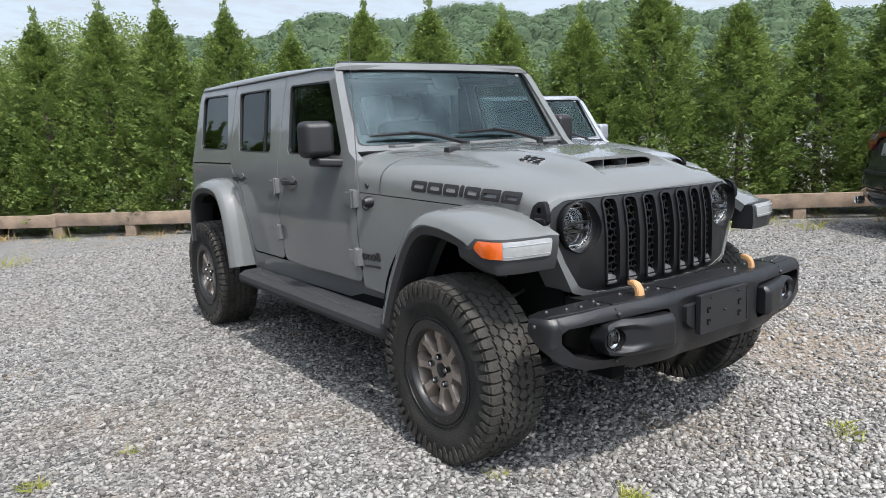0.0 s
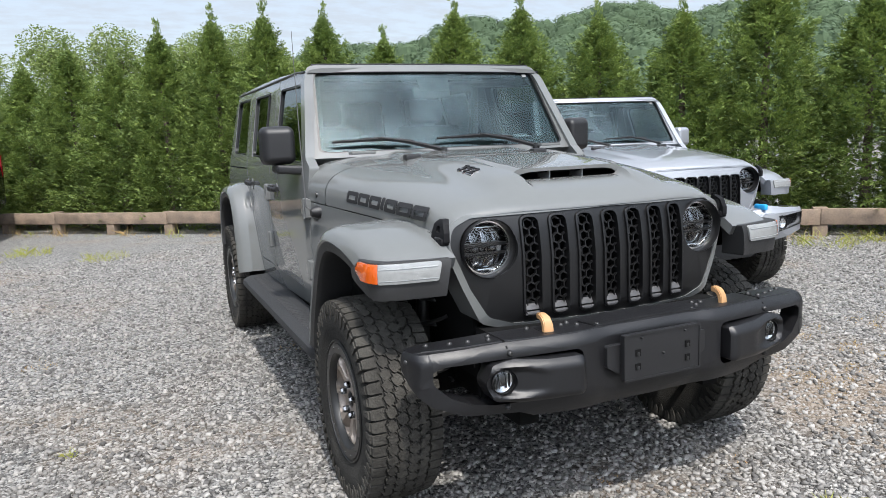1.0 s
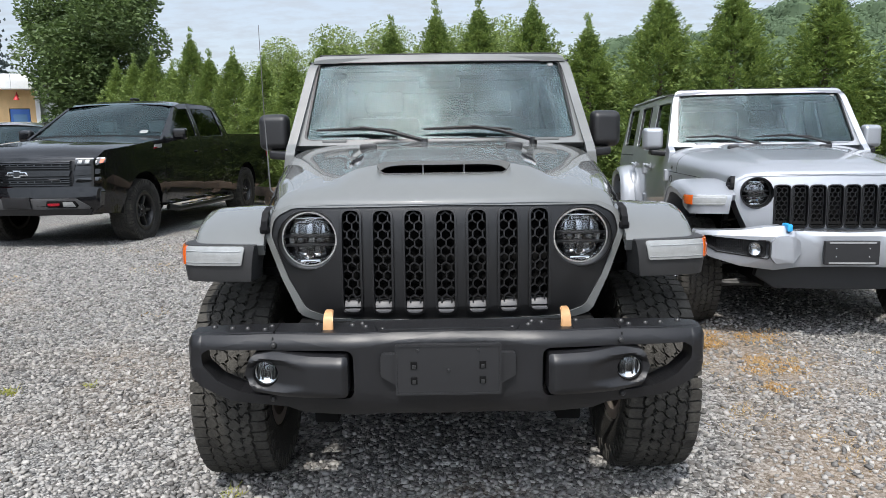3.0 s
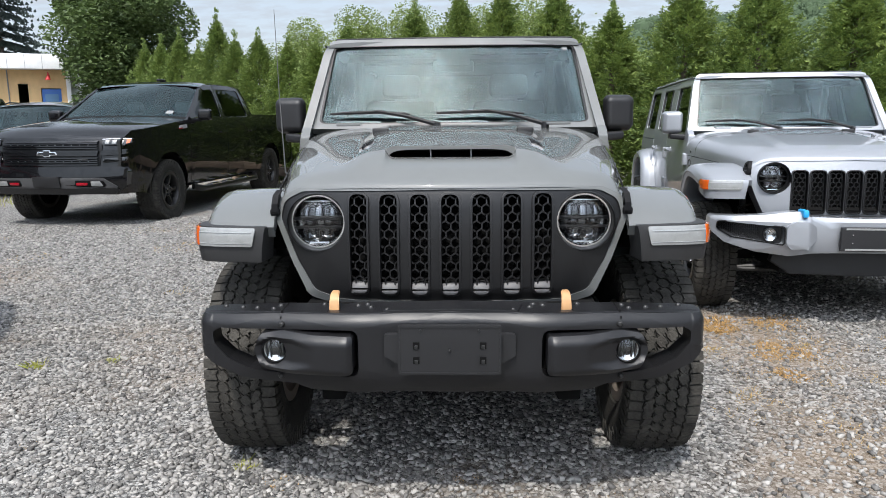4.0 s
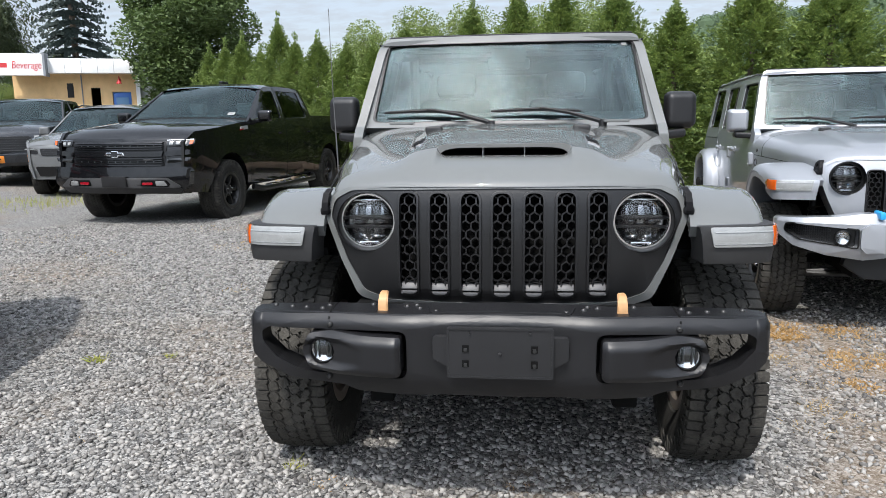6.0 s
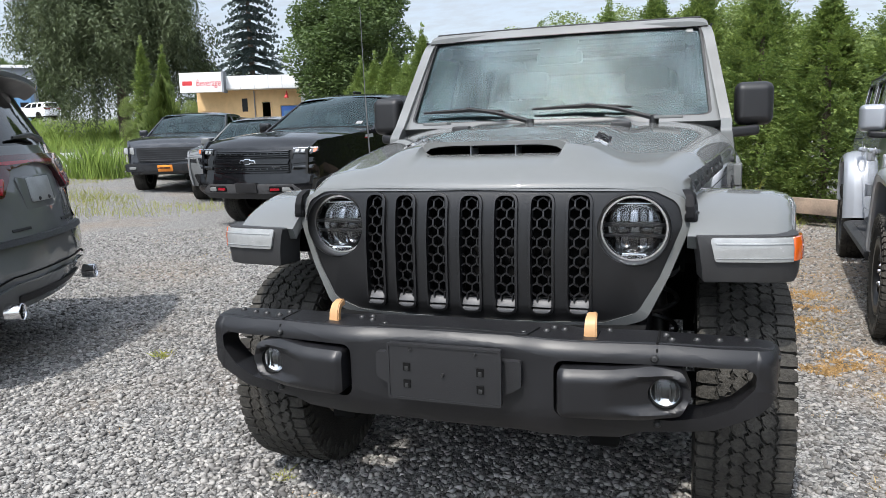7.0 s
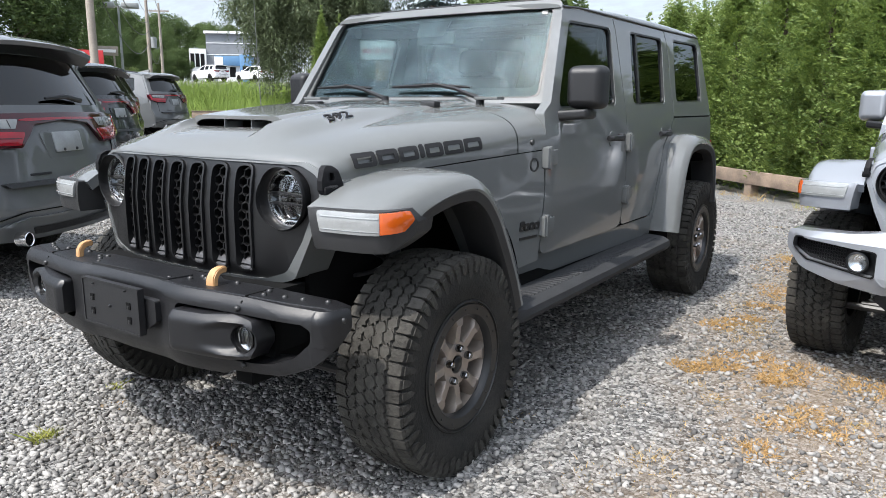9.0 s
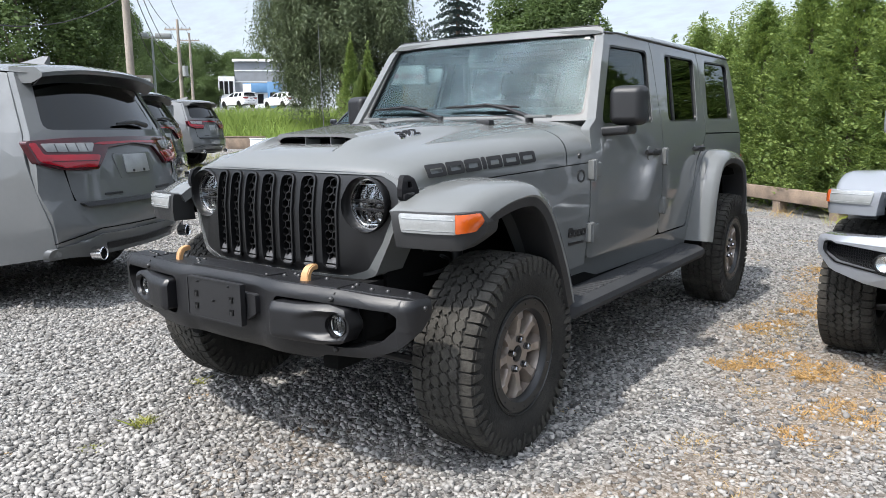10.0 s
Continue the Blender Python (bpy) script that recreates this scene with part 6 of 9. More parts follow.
def parked_car(c, label, category, at, group=""):
    """A closed car from a table of its side outline, widths, windows and ends."""
    car = thing(c["name"], label, category, group, at=at)
    paint, R, W = c["paint"], c["R"], c["W"]

    def sx(y, z):
        w = W * lerp(z, c["wz"][0], c["wz"][1])
        return w - max(0, c["y0"] + 0.75 - y) ** 2 * c["nose"] - max(0, y - c["y1"] + 0.6) ** 2 * c["tail"]

    def surf(y, z, out=0.0):
        return Vector((sx(y, z) + out, y, z))

    wh = wheel(R, c["tw"], c["rim"], c["rim_mat"], RING, 5, c["tw"] * 0.30)
    for y in (0, c["wb"]):
        for x in (1, -1):
            mount(wh, car, x * (W - c["tw"] / 2 - 0.02), y, R - 0.01)
    scrap(wh)
    zs = [0.55, 0.75, 0.95, 1.1, 1.25, 1.45]
    side = c["top"] + list(reversed([p for p in [(c["y0"] + 0.06, c["sill"] + 0.05)] + arch(0, R, c["ra"], c["sill"]) + arch(c["wb"], R, c["ra"], c["sill"]) + [(c["y1"] - 0.08, c["sill"] + 0.08)]]))
    cuts = [c["y0"] - 1] + c["doors"] + [c["y1"] + 1]
    for sg in (1, -1):
        fx = (lambda m: m) if sg > 0 else flip
        for k in range(len(cuts) - 1):
            name = c["strips"][k]
            poly = strip(side, cuts[k] + 0.004, cuts[k + 1] - 0.004)
            holes = [w for w in c["windows"] if cuts[k] < w[0][0] < cuts[k + 1]]
            ys = [y for y in spread(c["y0"], c["y0"] + 0.8, 5) + spread(c["y1"] - 0.7, c["y1"], 5) if cuts[k] < y < cuts[k + 1]]
            pan = part(name, fx(panel(poly, [roundpoly(w, 0.05, 3) for w in holes], surf, inward(0.04), ys, zs, 0.004)), paint, car)
            for w in holes:
                part("window_pane", fx(panel(roundpoly(w, 0.05, 3), (), lambda y, z: surf(y, z, -0.012), inward(0.004), (), (1.4,))), c["glass"], pan, "dark tinted glass")
            if "door" in name:
                hy = cuts[k + 1] - 0.16
                part("door_handle", fx(box(sx(hy, c["handle"]) - 0.005, sx(hy, c["handle"]) + 0.03, hy - 0.10, hy + 0.10, c["handle"] - 0.014, c["handle"] + 0.014, 0.010)), c["handle_mat"], pan)
        for yc in (0, c["wb"]):
            part("wheel_liner", fx(loft([[Vector((x, y, z)) for x in (W - 0.38, W - 0.05)] for y, z in arch(yc, R, c["ra"] + 0.015, c["sill"], 12)], closed=False)), VOID, car)
            if c["flare"]:
                aa = arch(yc, R, c["ra"] + 0.005, c["sill"], 14)
                part("arch_trim", fx(loft([[Vector((sx(y, z) + o, yc + (y - yc) * k, R + (z - R) * k)) for o, k in ((-0.02, 1.0), (0.022, 1.0), (0.022, 1.13), (-0.005, 1.15))] for y, z in aa])), c["flare"], car)
        part("inner_side", fx(box(W - 0.42, W - 0.38, c["y0"] + 0.3, c["y1"] - 0.3, c["sill"], 0.95)), VOID, car)
        my = c["mirror_y"]
        mb = box(0, 0.20, -0.05, 0.06, -0.075, 0.085, 0.04, 3)
        bmesh.ops.translate(mb, verts=mb.verts[:], vec=(sx(my, c["mirror_z"]) + 0.05, my, c["mirror_z"] + 0.06))
        merge(mb, box(sx(my, c["mirror_z"]) - 0.03, sx(my, c["mirror_z"]) + 0.1, my - 0.02, my + 0.05, c["mirror_z"] - 0.03, c["mirror_z"] + 0.02, 0.01))
        part("door_mirror", fx(mb), paint, car)

    def across(y, z, crown, n=10, dx=0.0):
        w = sx(y, z) + dx
        return [Vector((w * t, y + c["bow"] * 0.0, z + crown * (1 - abs(t) ** 3.0))) for t in spread(-1, 1, 2 * n)]

    hood = [across(y, z, cr) for y, z, cr in c["hood"]]
    for ring in hood[:3]:
        for p in ring:
            p.y += c["plan"] * (p.x / W) ** 2 * 0.8
    part("hood", loft(hood, closed=False), paint, car)
    roof = [across(y, z, cr) for y, z, cr in c["roof"]]
    part("roof", loft(roof, closed=False), paint, car)
    part("floor_pan", box(-W + 0.35, W - 0.35, c["y0"] + 0.25, c["y1"] - 0.25, c["sill"], c["sill"] + 0.1), VOID, car)
    # windscreen
    (ya, za), (yh, zh) = c["screen"]

    def screen(x, s):
        return Vector((x, ya + (yh - ya) * s + 0.10 * (x / W) ** 2, za + (zh - za) * s + 0.03 * (1 - (x / W) ** 2)))

    wa, wh2 = sx(ya, za) - 0.03, sx(yh, zh) - 0.04
    part("windscreen", panel(roundpoly([(-wa, 0), (wa, 0), (wh2, 1), (-wh2, 1)], 0.04, 3), (), screen, lambda u, v: (0, 0.006, 0), spread(-W * 0.8, W * 0.8, 8), (0.5,)), c["front_glass"], car, "windscreen glass reflecting the sky")
    part("screen_foot", panel([(-wa - 0.02, -0.10), (wa + 0.02, -0.10), (wa, 0.06), (-wa, 0.06)], (), lambda x, s: screen(x, s) + Vector((0, 0.012, 0)), lambda u, v: (0, 0.01, -0.01), spread(-W * 0.8, W * 0.8, 8)), FRIT, car)
    part("dashboard", box(-W + 0.2, W - 0.2, ya + 0.05, ya + 0.45, 0.7, za - 0.03, 0.05), CABIN, car)
    for x in (-0.4, 0.4):
        st = box(x - 0.24, x + 0.24, yh + 0.15, yh + 0.32, 0.7, zh - 0.42, 0.06)
        box(x - 0.13, x + 0.13, yh + 0.24, yh + 0.34, zh - 0.40, zh - 0.22, 0.04, bm=st)
        part("front_seat", st, CABIN, car)

    # ends
    def nose_face(x, z, out=0.0):
        return Vector((x, lerp(z, c["front"][0], c["front"][1]) + c["plan"] * (x / W) ** 2 - out, z))

    def tail_face(x, z, out=0.0):
        return Vector((x, lerp(z, c["rear"][0], c["rear"][1]) - c["plan_r"] * (x / W) ** 2 + out, z))

    xs = spread(-W * 0.9, W * 0.9, 12)

    def face_half(zlist, back):
        pts = []
        for z in zlist:
            y = lerp(z, *(c["rear"] if back else c["front"]))
            x = W
            for _ in range(5):
                yy = y - c["plan_r"] * (x / W) ** 2 if back else y + c["plan"] * (x / W) ** 2
                x = sx(yy, z)
            pts.append((x - 0.002, z))
        return [(0.0, zlist[0])] + pts + [(0.0, zlist[-1])]

    fz = [z for z in c["front"][0]]
    fm = part("front_face", panel(whole(face_half(fz, False)), (), nose_face, lambda u, v: (0, 0.06, 0), xs, (0.6, 0.8, 0.95)), paint, car)
    rz = [z for z in c["rear"][0]]
    hole = c.get("rear_glass")
    rm = part(c.get("rear_name", "rear_face"), panel(whole(face_half(rz, True)), [hole] if hole else (), tail_face, lambda u, v: (0, -0.05, 0), xs, (0.6, 0.8, 0.95, 1.1)), paint, car)
    if hole:
        part("rear_window", panel(hole, (), lambda x, z: tail_face(x, z, -0.008), lambda u, v: (0, -0.005, 0), xs, (1.3,)), c["rear_pane"], rm, "dark rear window")
    return car, nose_face, tail_face, sx, fm, rm


def patch(name, pts, face, out, thick, mat, parent, r=0.02, holes=(), label="", bevel=0.004, cuts=16, fx=None):
    """A raised piece on the front or rear face of a car."""
    x0, x1 = min(p[0] for p in pts), max(p[0] for p in pts)
    z0, z1 = min(p[1] for p in pts), max(p[1] for p in pts)
    sgn = 1 if face(0, 0.8, 0.1).y < face(0, 0.8).y else -1
    bm = panel(roundpoly(pts, r, 3), holes, lambda x, z: face(x, z, out), lambda u, v: (0, thick * sgn, 0), spread(x0, x1, cuts)[1:-1], spread(z0, z1, 6)[1:-1] if z1 - z0 > 0.2 else (), bevel)
    return part(name, fx(bm) if fx else bm, mat, parent, label)


def suv(paint, label, at, detail, group="", name="suv"):
    c = dict(name=name, paint=paint, R=0.385, W=0.96, wb=3.04, y0=-0.93, y1=4.09, tw=0.265, rim=0.255, ra=0.445, sill=0.33, nose=0.42, tail=0.24, bow=0.0, plan=0.20, plan_r=0.20,
             wz=([0.33, 0.6, 0.9, 1.15, 1.62, 1.72], [0.93, 0.99, 1.0, 0.965, 0.775, 0.73]), rim_mat=RING, flare=None, glass=SIDE_GLASS, front_glass=WIND_GLASS, rear_pane=SIDE_GLASS_DARK,
             top=[(-0.86, 0.62), (-0.82, 0.95), (-0.62, 1.06), (0.35, 1.165), (0.66, 1.19), (1.50, 1.655), (1.95, 1.70), (2.6, 1.71), (3.35, 1.69), (3.66, 1.655), (3.835, 1.25), (3.880, 1.05), (4.01, 0.62)],
             doors=[0.62, 1.98, 2.86], strips=["front_wing", "front_door", "rear_door", "rear_quarter"], handle=1.0, handle_mat=paint,
             windows=[[(0.86, 1.215), (1.92, 1.215), (1.92, 1.635), (1.56, 1.615)], [(2.05, 1.215), (2.78, 1.22), (2.76, 1.635), (2.05, 1.635)], [(2.95, 1.24), (3.52, 1.28), (3.46, 1.60), (2.94, 1.625)]],
             mirror_y=0.86, mirror_z=1.18, hood=[(-0.88, 0.98, 0.02), (-0.80, 1.02, 0.03), (-0.60, 1.06, 0.045), (0.0, 1.13, 0.06), (0.66, 1.19, 0.06)],
             roof=[(1.49, 1.652, 0.06), (1.70, 1.685, 0.08), (2.2, 1.703, 0.09), (3.0, 1.70, 0.09), (3.6, 1.672, 0.085), (3.80, 1.655, 0.07)],
             screen=((0.68, 1.215), (1.52, 1.69)), front=([0.36, 0.55, 0.75, 0.95, 1.0], [-0.88, -0.93, -0.94, -0.91, -0.88]),
             rear=([0.38, 0.50, 0.70, 0.79, 0.86, 1.02, 1.20, 1.24, 1.66], [4.10, 4.19, 4.19, 4.15, 4.13, 4.12, 4.06, 4.045, 3.815]),
             rear_glass=roundpoly([(-0.745, 1.270), (0.745, 1.270), (0.62, 1.615), (-0.62, 1.615)], 0.05, 3), rear_name="liftgate")
    car, nose_face, tail_face, sx, fm, rm = parked_car(c, label, "car", at, group)
    # rear: full-width lamp band, spoiler, plate recess, bumper, tailpipes
    LIFT = 0.075

    def raised(x, z, out=0.0):
        return tail_face(x, z + LIFT, out)

    half = [(0.0, 1.145), (0.62, 1.140), (0.925, 1.120, 0.02), (0.895, 0.970, 0.03), (0.72, 0.920, 0.03), (0.46, 0.915, 0.03), (0.30, 1.065, 0.05), (0.0, 1.095)]
    ins = [(0.0, 1.098), (0.40, 1.092), (0.60, 1.05, 0.02), (0.42, 1.055), (0.0, 1.080)]
    lampx = part("lamp_band", panel(roundpoly(whole(half), 0.015, 3), (), lambda x, z: tail_face(x, z + LIFT, 0.028), lambda u, v: (0, -0.05, 0), spread(-0.90, 0.90, 24), (1.0, 1.05), 0.006), DARK_RED, rm, "full-width dark red tail lamp band")
    part("lamp_strip", panel(roundpoly(whole([(0.0, 1.112), (0.36, 1.108), (0.44, 1.095), (0.34, 1.088), (0.0, 1.098)]), 0.004, 2), (), lambda x, z: tail_face(x, z + LIFT, 0.031), lambda u, v: (0, -0.01, 0), spread(-0.45, 0.45, 8)), RED_LENS, lampx)
    for sg in (1, -1):
        fx = (lambda m: m) if sg > 0 else flip
        patch("red_lens", [(0.47, 0.932), (0.715, 0.936), (0.880, 0.982, 0.03), (0.908, 1.108, 0.02), (0.862, 1.112), (0.838, 1.030, 0.02), (0.40, 1.018)], raised, 0.031, 0.008, RED_LENS, lampx, 0.012, fx=fx)
        patch("lens_rim", [(0.452, 0.975), (0.800, 0.982), (0.802, 0.987), (0.447, 0.980)], raised, 0.034, 0.006, DARK_RED, lampx, 0.0, bevel=0, fx=fx)
        patch("reversing_lamp", [(0.47, 1.040), (0.808, 1.046), (0.838, 1.104), (0.42, 1.104)], raised, 0.032, 0.008, LENS, lampx, 0.012, fx=fx)
        for x in (0.50, 0.575, 0.655, 0.735):
            patch("lens_rib", [(x, 1.044), (x + 0.006, 1.044), (x + 0.012, 1.100), (x + 0.006, 1.100)], raised, 0.0335, 0.006, DECAL, lampx, 0.0, bevel=0, cuts=2, fx=fx)
        pipe = lathe([(0.044, 0.03), (0.048, 0.025), (0.048, -0.05), (0.040, -0.05), (0.040, 0.02), (0.042, 0.028)], 20, "y", closed=True)
        tp = part("tailpipe", pipe, CHROME, car, "bright round tailpipe")
        tp.matrix_basis = Matrix.Translation((sg * 0.60, 4.16, 0.40))
        part("pipe_inside", lathe([(0, 0.0), (0.045, 0.0)], 16, "y"), VOID, tp)
    # near-black strip paints the shade along the bumper's fold
    patch("bumper_crease", [(-0.88, 0.505), (-0.52, 0.572), (0.52, 0.572), (0.88, 0.505), (0.88, 0.499), (0.52, 0.565), (-0.52, 0.565), (-0.88, 0.499)], tail_face, 0.004, 0.01, VOID, rm, 0.0, bevel=0)
    patch("plate_recess", [(-0.22, 0.83), (0.22, 0.83), (0.27, 1.02), (-0.27, 1.02)], raised, 0.004, 0.012, paint, rm, 0.03)
    pl = patch("blank_plate", [(-0.155, 0.87), (0.155, 0.87), (0.155, 1.01), (-0.155, 1.01)], raised, 0.013, 0.008, PLATE_GREY, rm, 0.01, label="blank grey plate panel")
    for x in (-0.07, 0.07):
        bolt(pl, raised(x, 0.885, 0.014), (-90, 0, 0), 0.012)
    # lower edge of the liftgate and bumper shelf
    patch("bumper_shelf", [(-0.62, 0.735), (0.62, 0.735), (0.66, 0.765), (-0.66, 0.765)], tail_face, 0.025, 0.05, PLASTIC, rm, 0.01)
    patch("bumper_band", [(-0.90, 0.46), (-0.50, 0.53), (0.50, 0.53), (0.90, 0.46), (0.88, 0.40), (0.55, 0.365), (-0.55, 0.365), (-0.88, 0.40)], tail_face, 0.012, 0.05, paint, rm, 0.03)
    patch("tow_cover", [(-0.42, 0.40), (0.42, 0.40), (0.46, 0.455), (-0.46, 0.455)], tail_face, 0.020, 0.02, PLASTIC, rm, 0.01)
    nm = patch("name_badge", [(-0.50, 0.800), (-0.22, 0.800), (-0.22, 0.818), (-0.50, 0.818)], tail_face, 0.006, 0.006, DECAL, rm, 0.004)
    patch("name_badge", [(0.24, 0.800), (0.42, 0.800), (0.42, 0.815), (0.24, 0.815)], tail_face, 0.006, 0.006, DECAL, rm, 0.004)
    # gate shut-lines
    for sg in (1, -1):
        fx = (lambda m: m) if sg > 0 else flip
        patch("gate_gap", [(0.675, 0.78), (0.680, 0.78), (0.733, 1.165), (0.728, 1.165)], tail_face, 0.006, 0.012, VOID, rm, 0.0, bevel=0, fx=fx)
    sp = []
    for t in spread(-1, 1, 14):
        x = 0.70 * t
        k = 1 - 0.35 * abs(t) ** 3
        zt = 1.735 - 0.05 * abs(t) ** 2.5
        sp.append([Vector((x, 3.66, zt + 0.012)), Vector((x, 3.86, zt + 0.004)), Vector((x, 3.80 + 0.165 * k, zt - 0.032)), Vector((x, 3.80 + 0.160 * k, zt - 0.060)), Vector((x, 3.82, zt - 0.100)), Vector((x, 3.66, zt - 0.10))])
    spo = part("roof_spoiler", loft(sp), paint, car)
    part("spoiler_underside", loft([[r[3] + Vector((0, -0.006, -0.002)), r[4] + Vector((0, 0.03, -0.005)), r[4] + Vector((0, 0.0, -0.02)), r[3] + Vector((0, -0.02, -0.012))] for r in sp]), TRIM, spo)
    wpr = tube([tail_face(-0.34, 1.305, 0.03), tail_face(-0.16, 1.33, 0.035), tail_face(0.08, 1.315, 0.025)], [0.022, 0.018, 0.008], 8)
    part("rear_wiper", wpr, TRIM, rm, "black rear wiper")
    part("shark_fin", loft([[Vector((0.035 * k * a, 3.30 + 0.26 * (1 - k) * 0.6 + b * 0.13 * k, 1.775 + 0.075 * (1 - k))) for a, b in ((-1, -1), (1, -1), (1, 1), (-1, 1))] for k in (1.0, 0.75, 0.45, 0.2)]), paint, car)
    for sg in (1, -1):
        part("roof_rail", tube([(sg * 0.66, 1.75, 1.735), (sg * 0.655, 2.0, 1.775), (sg * 0.65, 3.2, 1.772), (sg * 0.645, 3.5, 1.735)], 0.016, 8), TRIM, car)
    # front
    patch("grille_opening", [(-0.52, 0.80), (0.52, 0.80), (0.56, 0.93), (-0.56, 0.93)], nose_face, 0.012, 0.03, TRIM, fm, 0.03, label="black slatted grille")
    for k in range(3):
        patch("grille_bar", [(-0.50, 0.815 + 0.04 * k), (0.50, 0.815 + 0.04 * k), (0.50, 0.825 + 0.04 * k), (-0.50, 0.825 + 0.04 * k)], nose_face, 0.02, 0.02, PLASTIC, fm, 0.003)
    patch("lower_intake", [(-0.60, 0.42), (0.60, 0.42), (0.66, 0.60), (-0.66, 0.60)], nose_face, 0.008, 0.03, TRIM, fm, 0.03)
    for sg in (1, -1):
        fx = (lambda m: m) if sg > 0 else flip
        hl = patch("headlamp", [(0.58, 0.83), (0.80, 0.85), (0.86, 0.93), (0.60, 0.93)], nose_face, 0.012, 0.03, TRIM, fm, 0.02, label="slim dark headlamp", fx=fx)
        patch("lamp_strip", [(0.60, 0.90), (0.84, 0.915), (0.84, 0.925), (0.60, 0.915)], nose_face, 0.016, 0.01, LENS, hl, 0.003, fx=fx)
    return car


SIDE_GLASS_DARK = glass_sheet("dark_rear_glass", (0.05, 0.055, 0.055), 1.7)
PLATE_ORANGE = material("orange_plate", (0.80, 0.26, 0.03), 0.45)


TRIM_GREY = material("grey_bumper_trim", (0.060, 0.060, 0.062), 0.5, 0.0, 0.15, 10.0)


def pickup(paint, label, at, ram):
    c = dict(name="pickup_truck", paint=paint, R=0.415 if not ram else 0.40, W=1.03, wb=3.745 if not ram else 3.67, y0=-0.98, y1=4.95, tw=0.285, rim=0.235, ra=0.50, sill=0.42, nose=0.34, tail=0.04, bow=0.0, plan=0.16, plan_r=0.04,
             wz=([0.4, 0.6, 0.95, 1.25, 1.36, 1.80, 1.9], [0.95, 0.985, 1.0, 0.985, 0.95, 0.80, 0.74]), rim_mat=RING, flare=None, glass=SIDE_GLASS, front_glass=WIND_GLASS, rear_pane=SIDE_GLASS_DARK,
             top=[(-0.92, 0.70), (-0.90, 1.08), (-0.74, 1.20), (0.30, 1.30), (0.62, 1.325), (1.42, 1.80), (1.62, 1.85), (2.5, 1.865), (2.92, 1.84), (3.05, 1.43), (3.06, 1.41), (4.90, 1.41), (4.94, 1.35), (4.94, 0.75)],
             doors=[0.60, 1.86, 3.05], strips=["front_wing", "front_door", "rear_door", "bed_side"], handle=1.14, handle_mat=paint,
             windows=[[(0.84, 1.375), (1.79, 1.365), (1.79, 1.785), (1.50, 1.765)], [(1.93, 1.365), (2.84, 1.38), (2.76, 1.79), (1.93, 1.79)]],
             mirror_y=0.86, mirror_z=1.33, hood=[(-0.93, 1.10, 0.02), (-0.86, 1.16, 0.03), (-0.70, 1.205, 0.05), (-0.1, 1.265, 0.06), (0.62, 1.325, 0.05)],
             roof=[(1.41, 1.80, 0.04), (1.60, 1.848, 0.05), (2.2, 1.868, 0.06), (2.7, 1.86, 0.055), (2.92, 1.84, 0.04), (2.97, 1.70, 0.02), (3.05, 1.41, 0.0)],
             screen=((0.64, 1.36), (1.44, 1.83)), front=([0.44, 0.56, 0.62, 0.80, 1.05, 1.12], [-0.94, -1.02, -1.03, -1.00, -0.97, -0.94]),
             rear=([0.55, 0.75, 1.0, 1.38], [4.99, 4.99, 4.97, 4.96]))
    car, nose_face, tail_face, sx, fm, rm = parked_car(c, label, "pickup truck", at)
    W = c["W"]
    # bed floor and inner walls
    part("bed_floor", box(-0.85, 0.85, 3.1, 4.9, 0.80, 0.84), VOID, car)
    part("tonneau_cover", box(-0.93, 0.93, 3.08, 4.92, 1.375, 1.408, 0.01), PLASTIC, car, "black bed cover")
    for sg in (1, -1):
        fx = (lambda m: m) if sg > 0 else flip
        stp = part("side_step", fx(tube([(W - 0.02, 0.62, 0.40), (W + 0.06, 0.75, 0.36), (W + 0.06, 2.75, 0.36), (W - 0.02, 2.9, 0.40)], 0.045, 8)), TRIM, car, "black tubular side step")
        for y in (0.95, 1.45, 2.2):
            part("step_pad", fx(box(W + 0.02, W + 0.12, y, y + 0.32, 0.395, 0.41, 0.005)), CHROME if not ram else PLASTIC, stp)
        part("tail_lamp", fx(box(W - 0.14, W - 0.01, 4.86, 4.985, 0.98, 1.36, 0.02)), RED_LENS, car)
    part("rear_bumper", box(-0.98, 0.98, 4.93, 5.10, 0.52, 0.72, 0.04), STEEL_BLACK, car)
    if not ram:
        gp = patch("grille_opening", [(-0.62, 0.785), (0.62, 0.785), (0.66, 1.085), (-0.66, 1.085)], nose_face, 0.010, 0.04, TRIM, fm, 0.03, label="black barred grille")
        for k, (z, h) in enumerate(((0.800, 0.012), (0.828, 0.010), (0.853, 0.010), (0.880, 0.016), (0.935, 0.062), (0.995, 0.010), (1.020, 0.012), (1.050, 0.010), (1.072, 0.016))):
            patch("grille_bar", [(-0.60, z - h / 2), (0.60, z - h / 2), (0.62, z + h / 2), (-0.62, z + h / 2)], nose_face, 0.04, 0.03, PAINT_BLACK, gp, 0.004)
        for k in range(-5, 6):
            patch("grille_stud", circle(0.10 * k, 1.035, 0.006, 6), nose_face, 0.032, 0.01, PLATE_GREY, gp, 0.0, bevel=0, cuts=2)
            patch("grille_stud", circle(0.10 * k, 0.841, 0.006, 6), nose_face, 0.032, 0.01, PLATE_GREY, gp, 0.0, bevel=0, cuts=2)
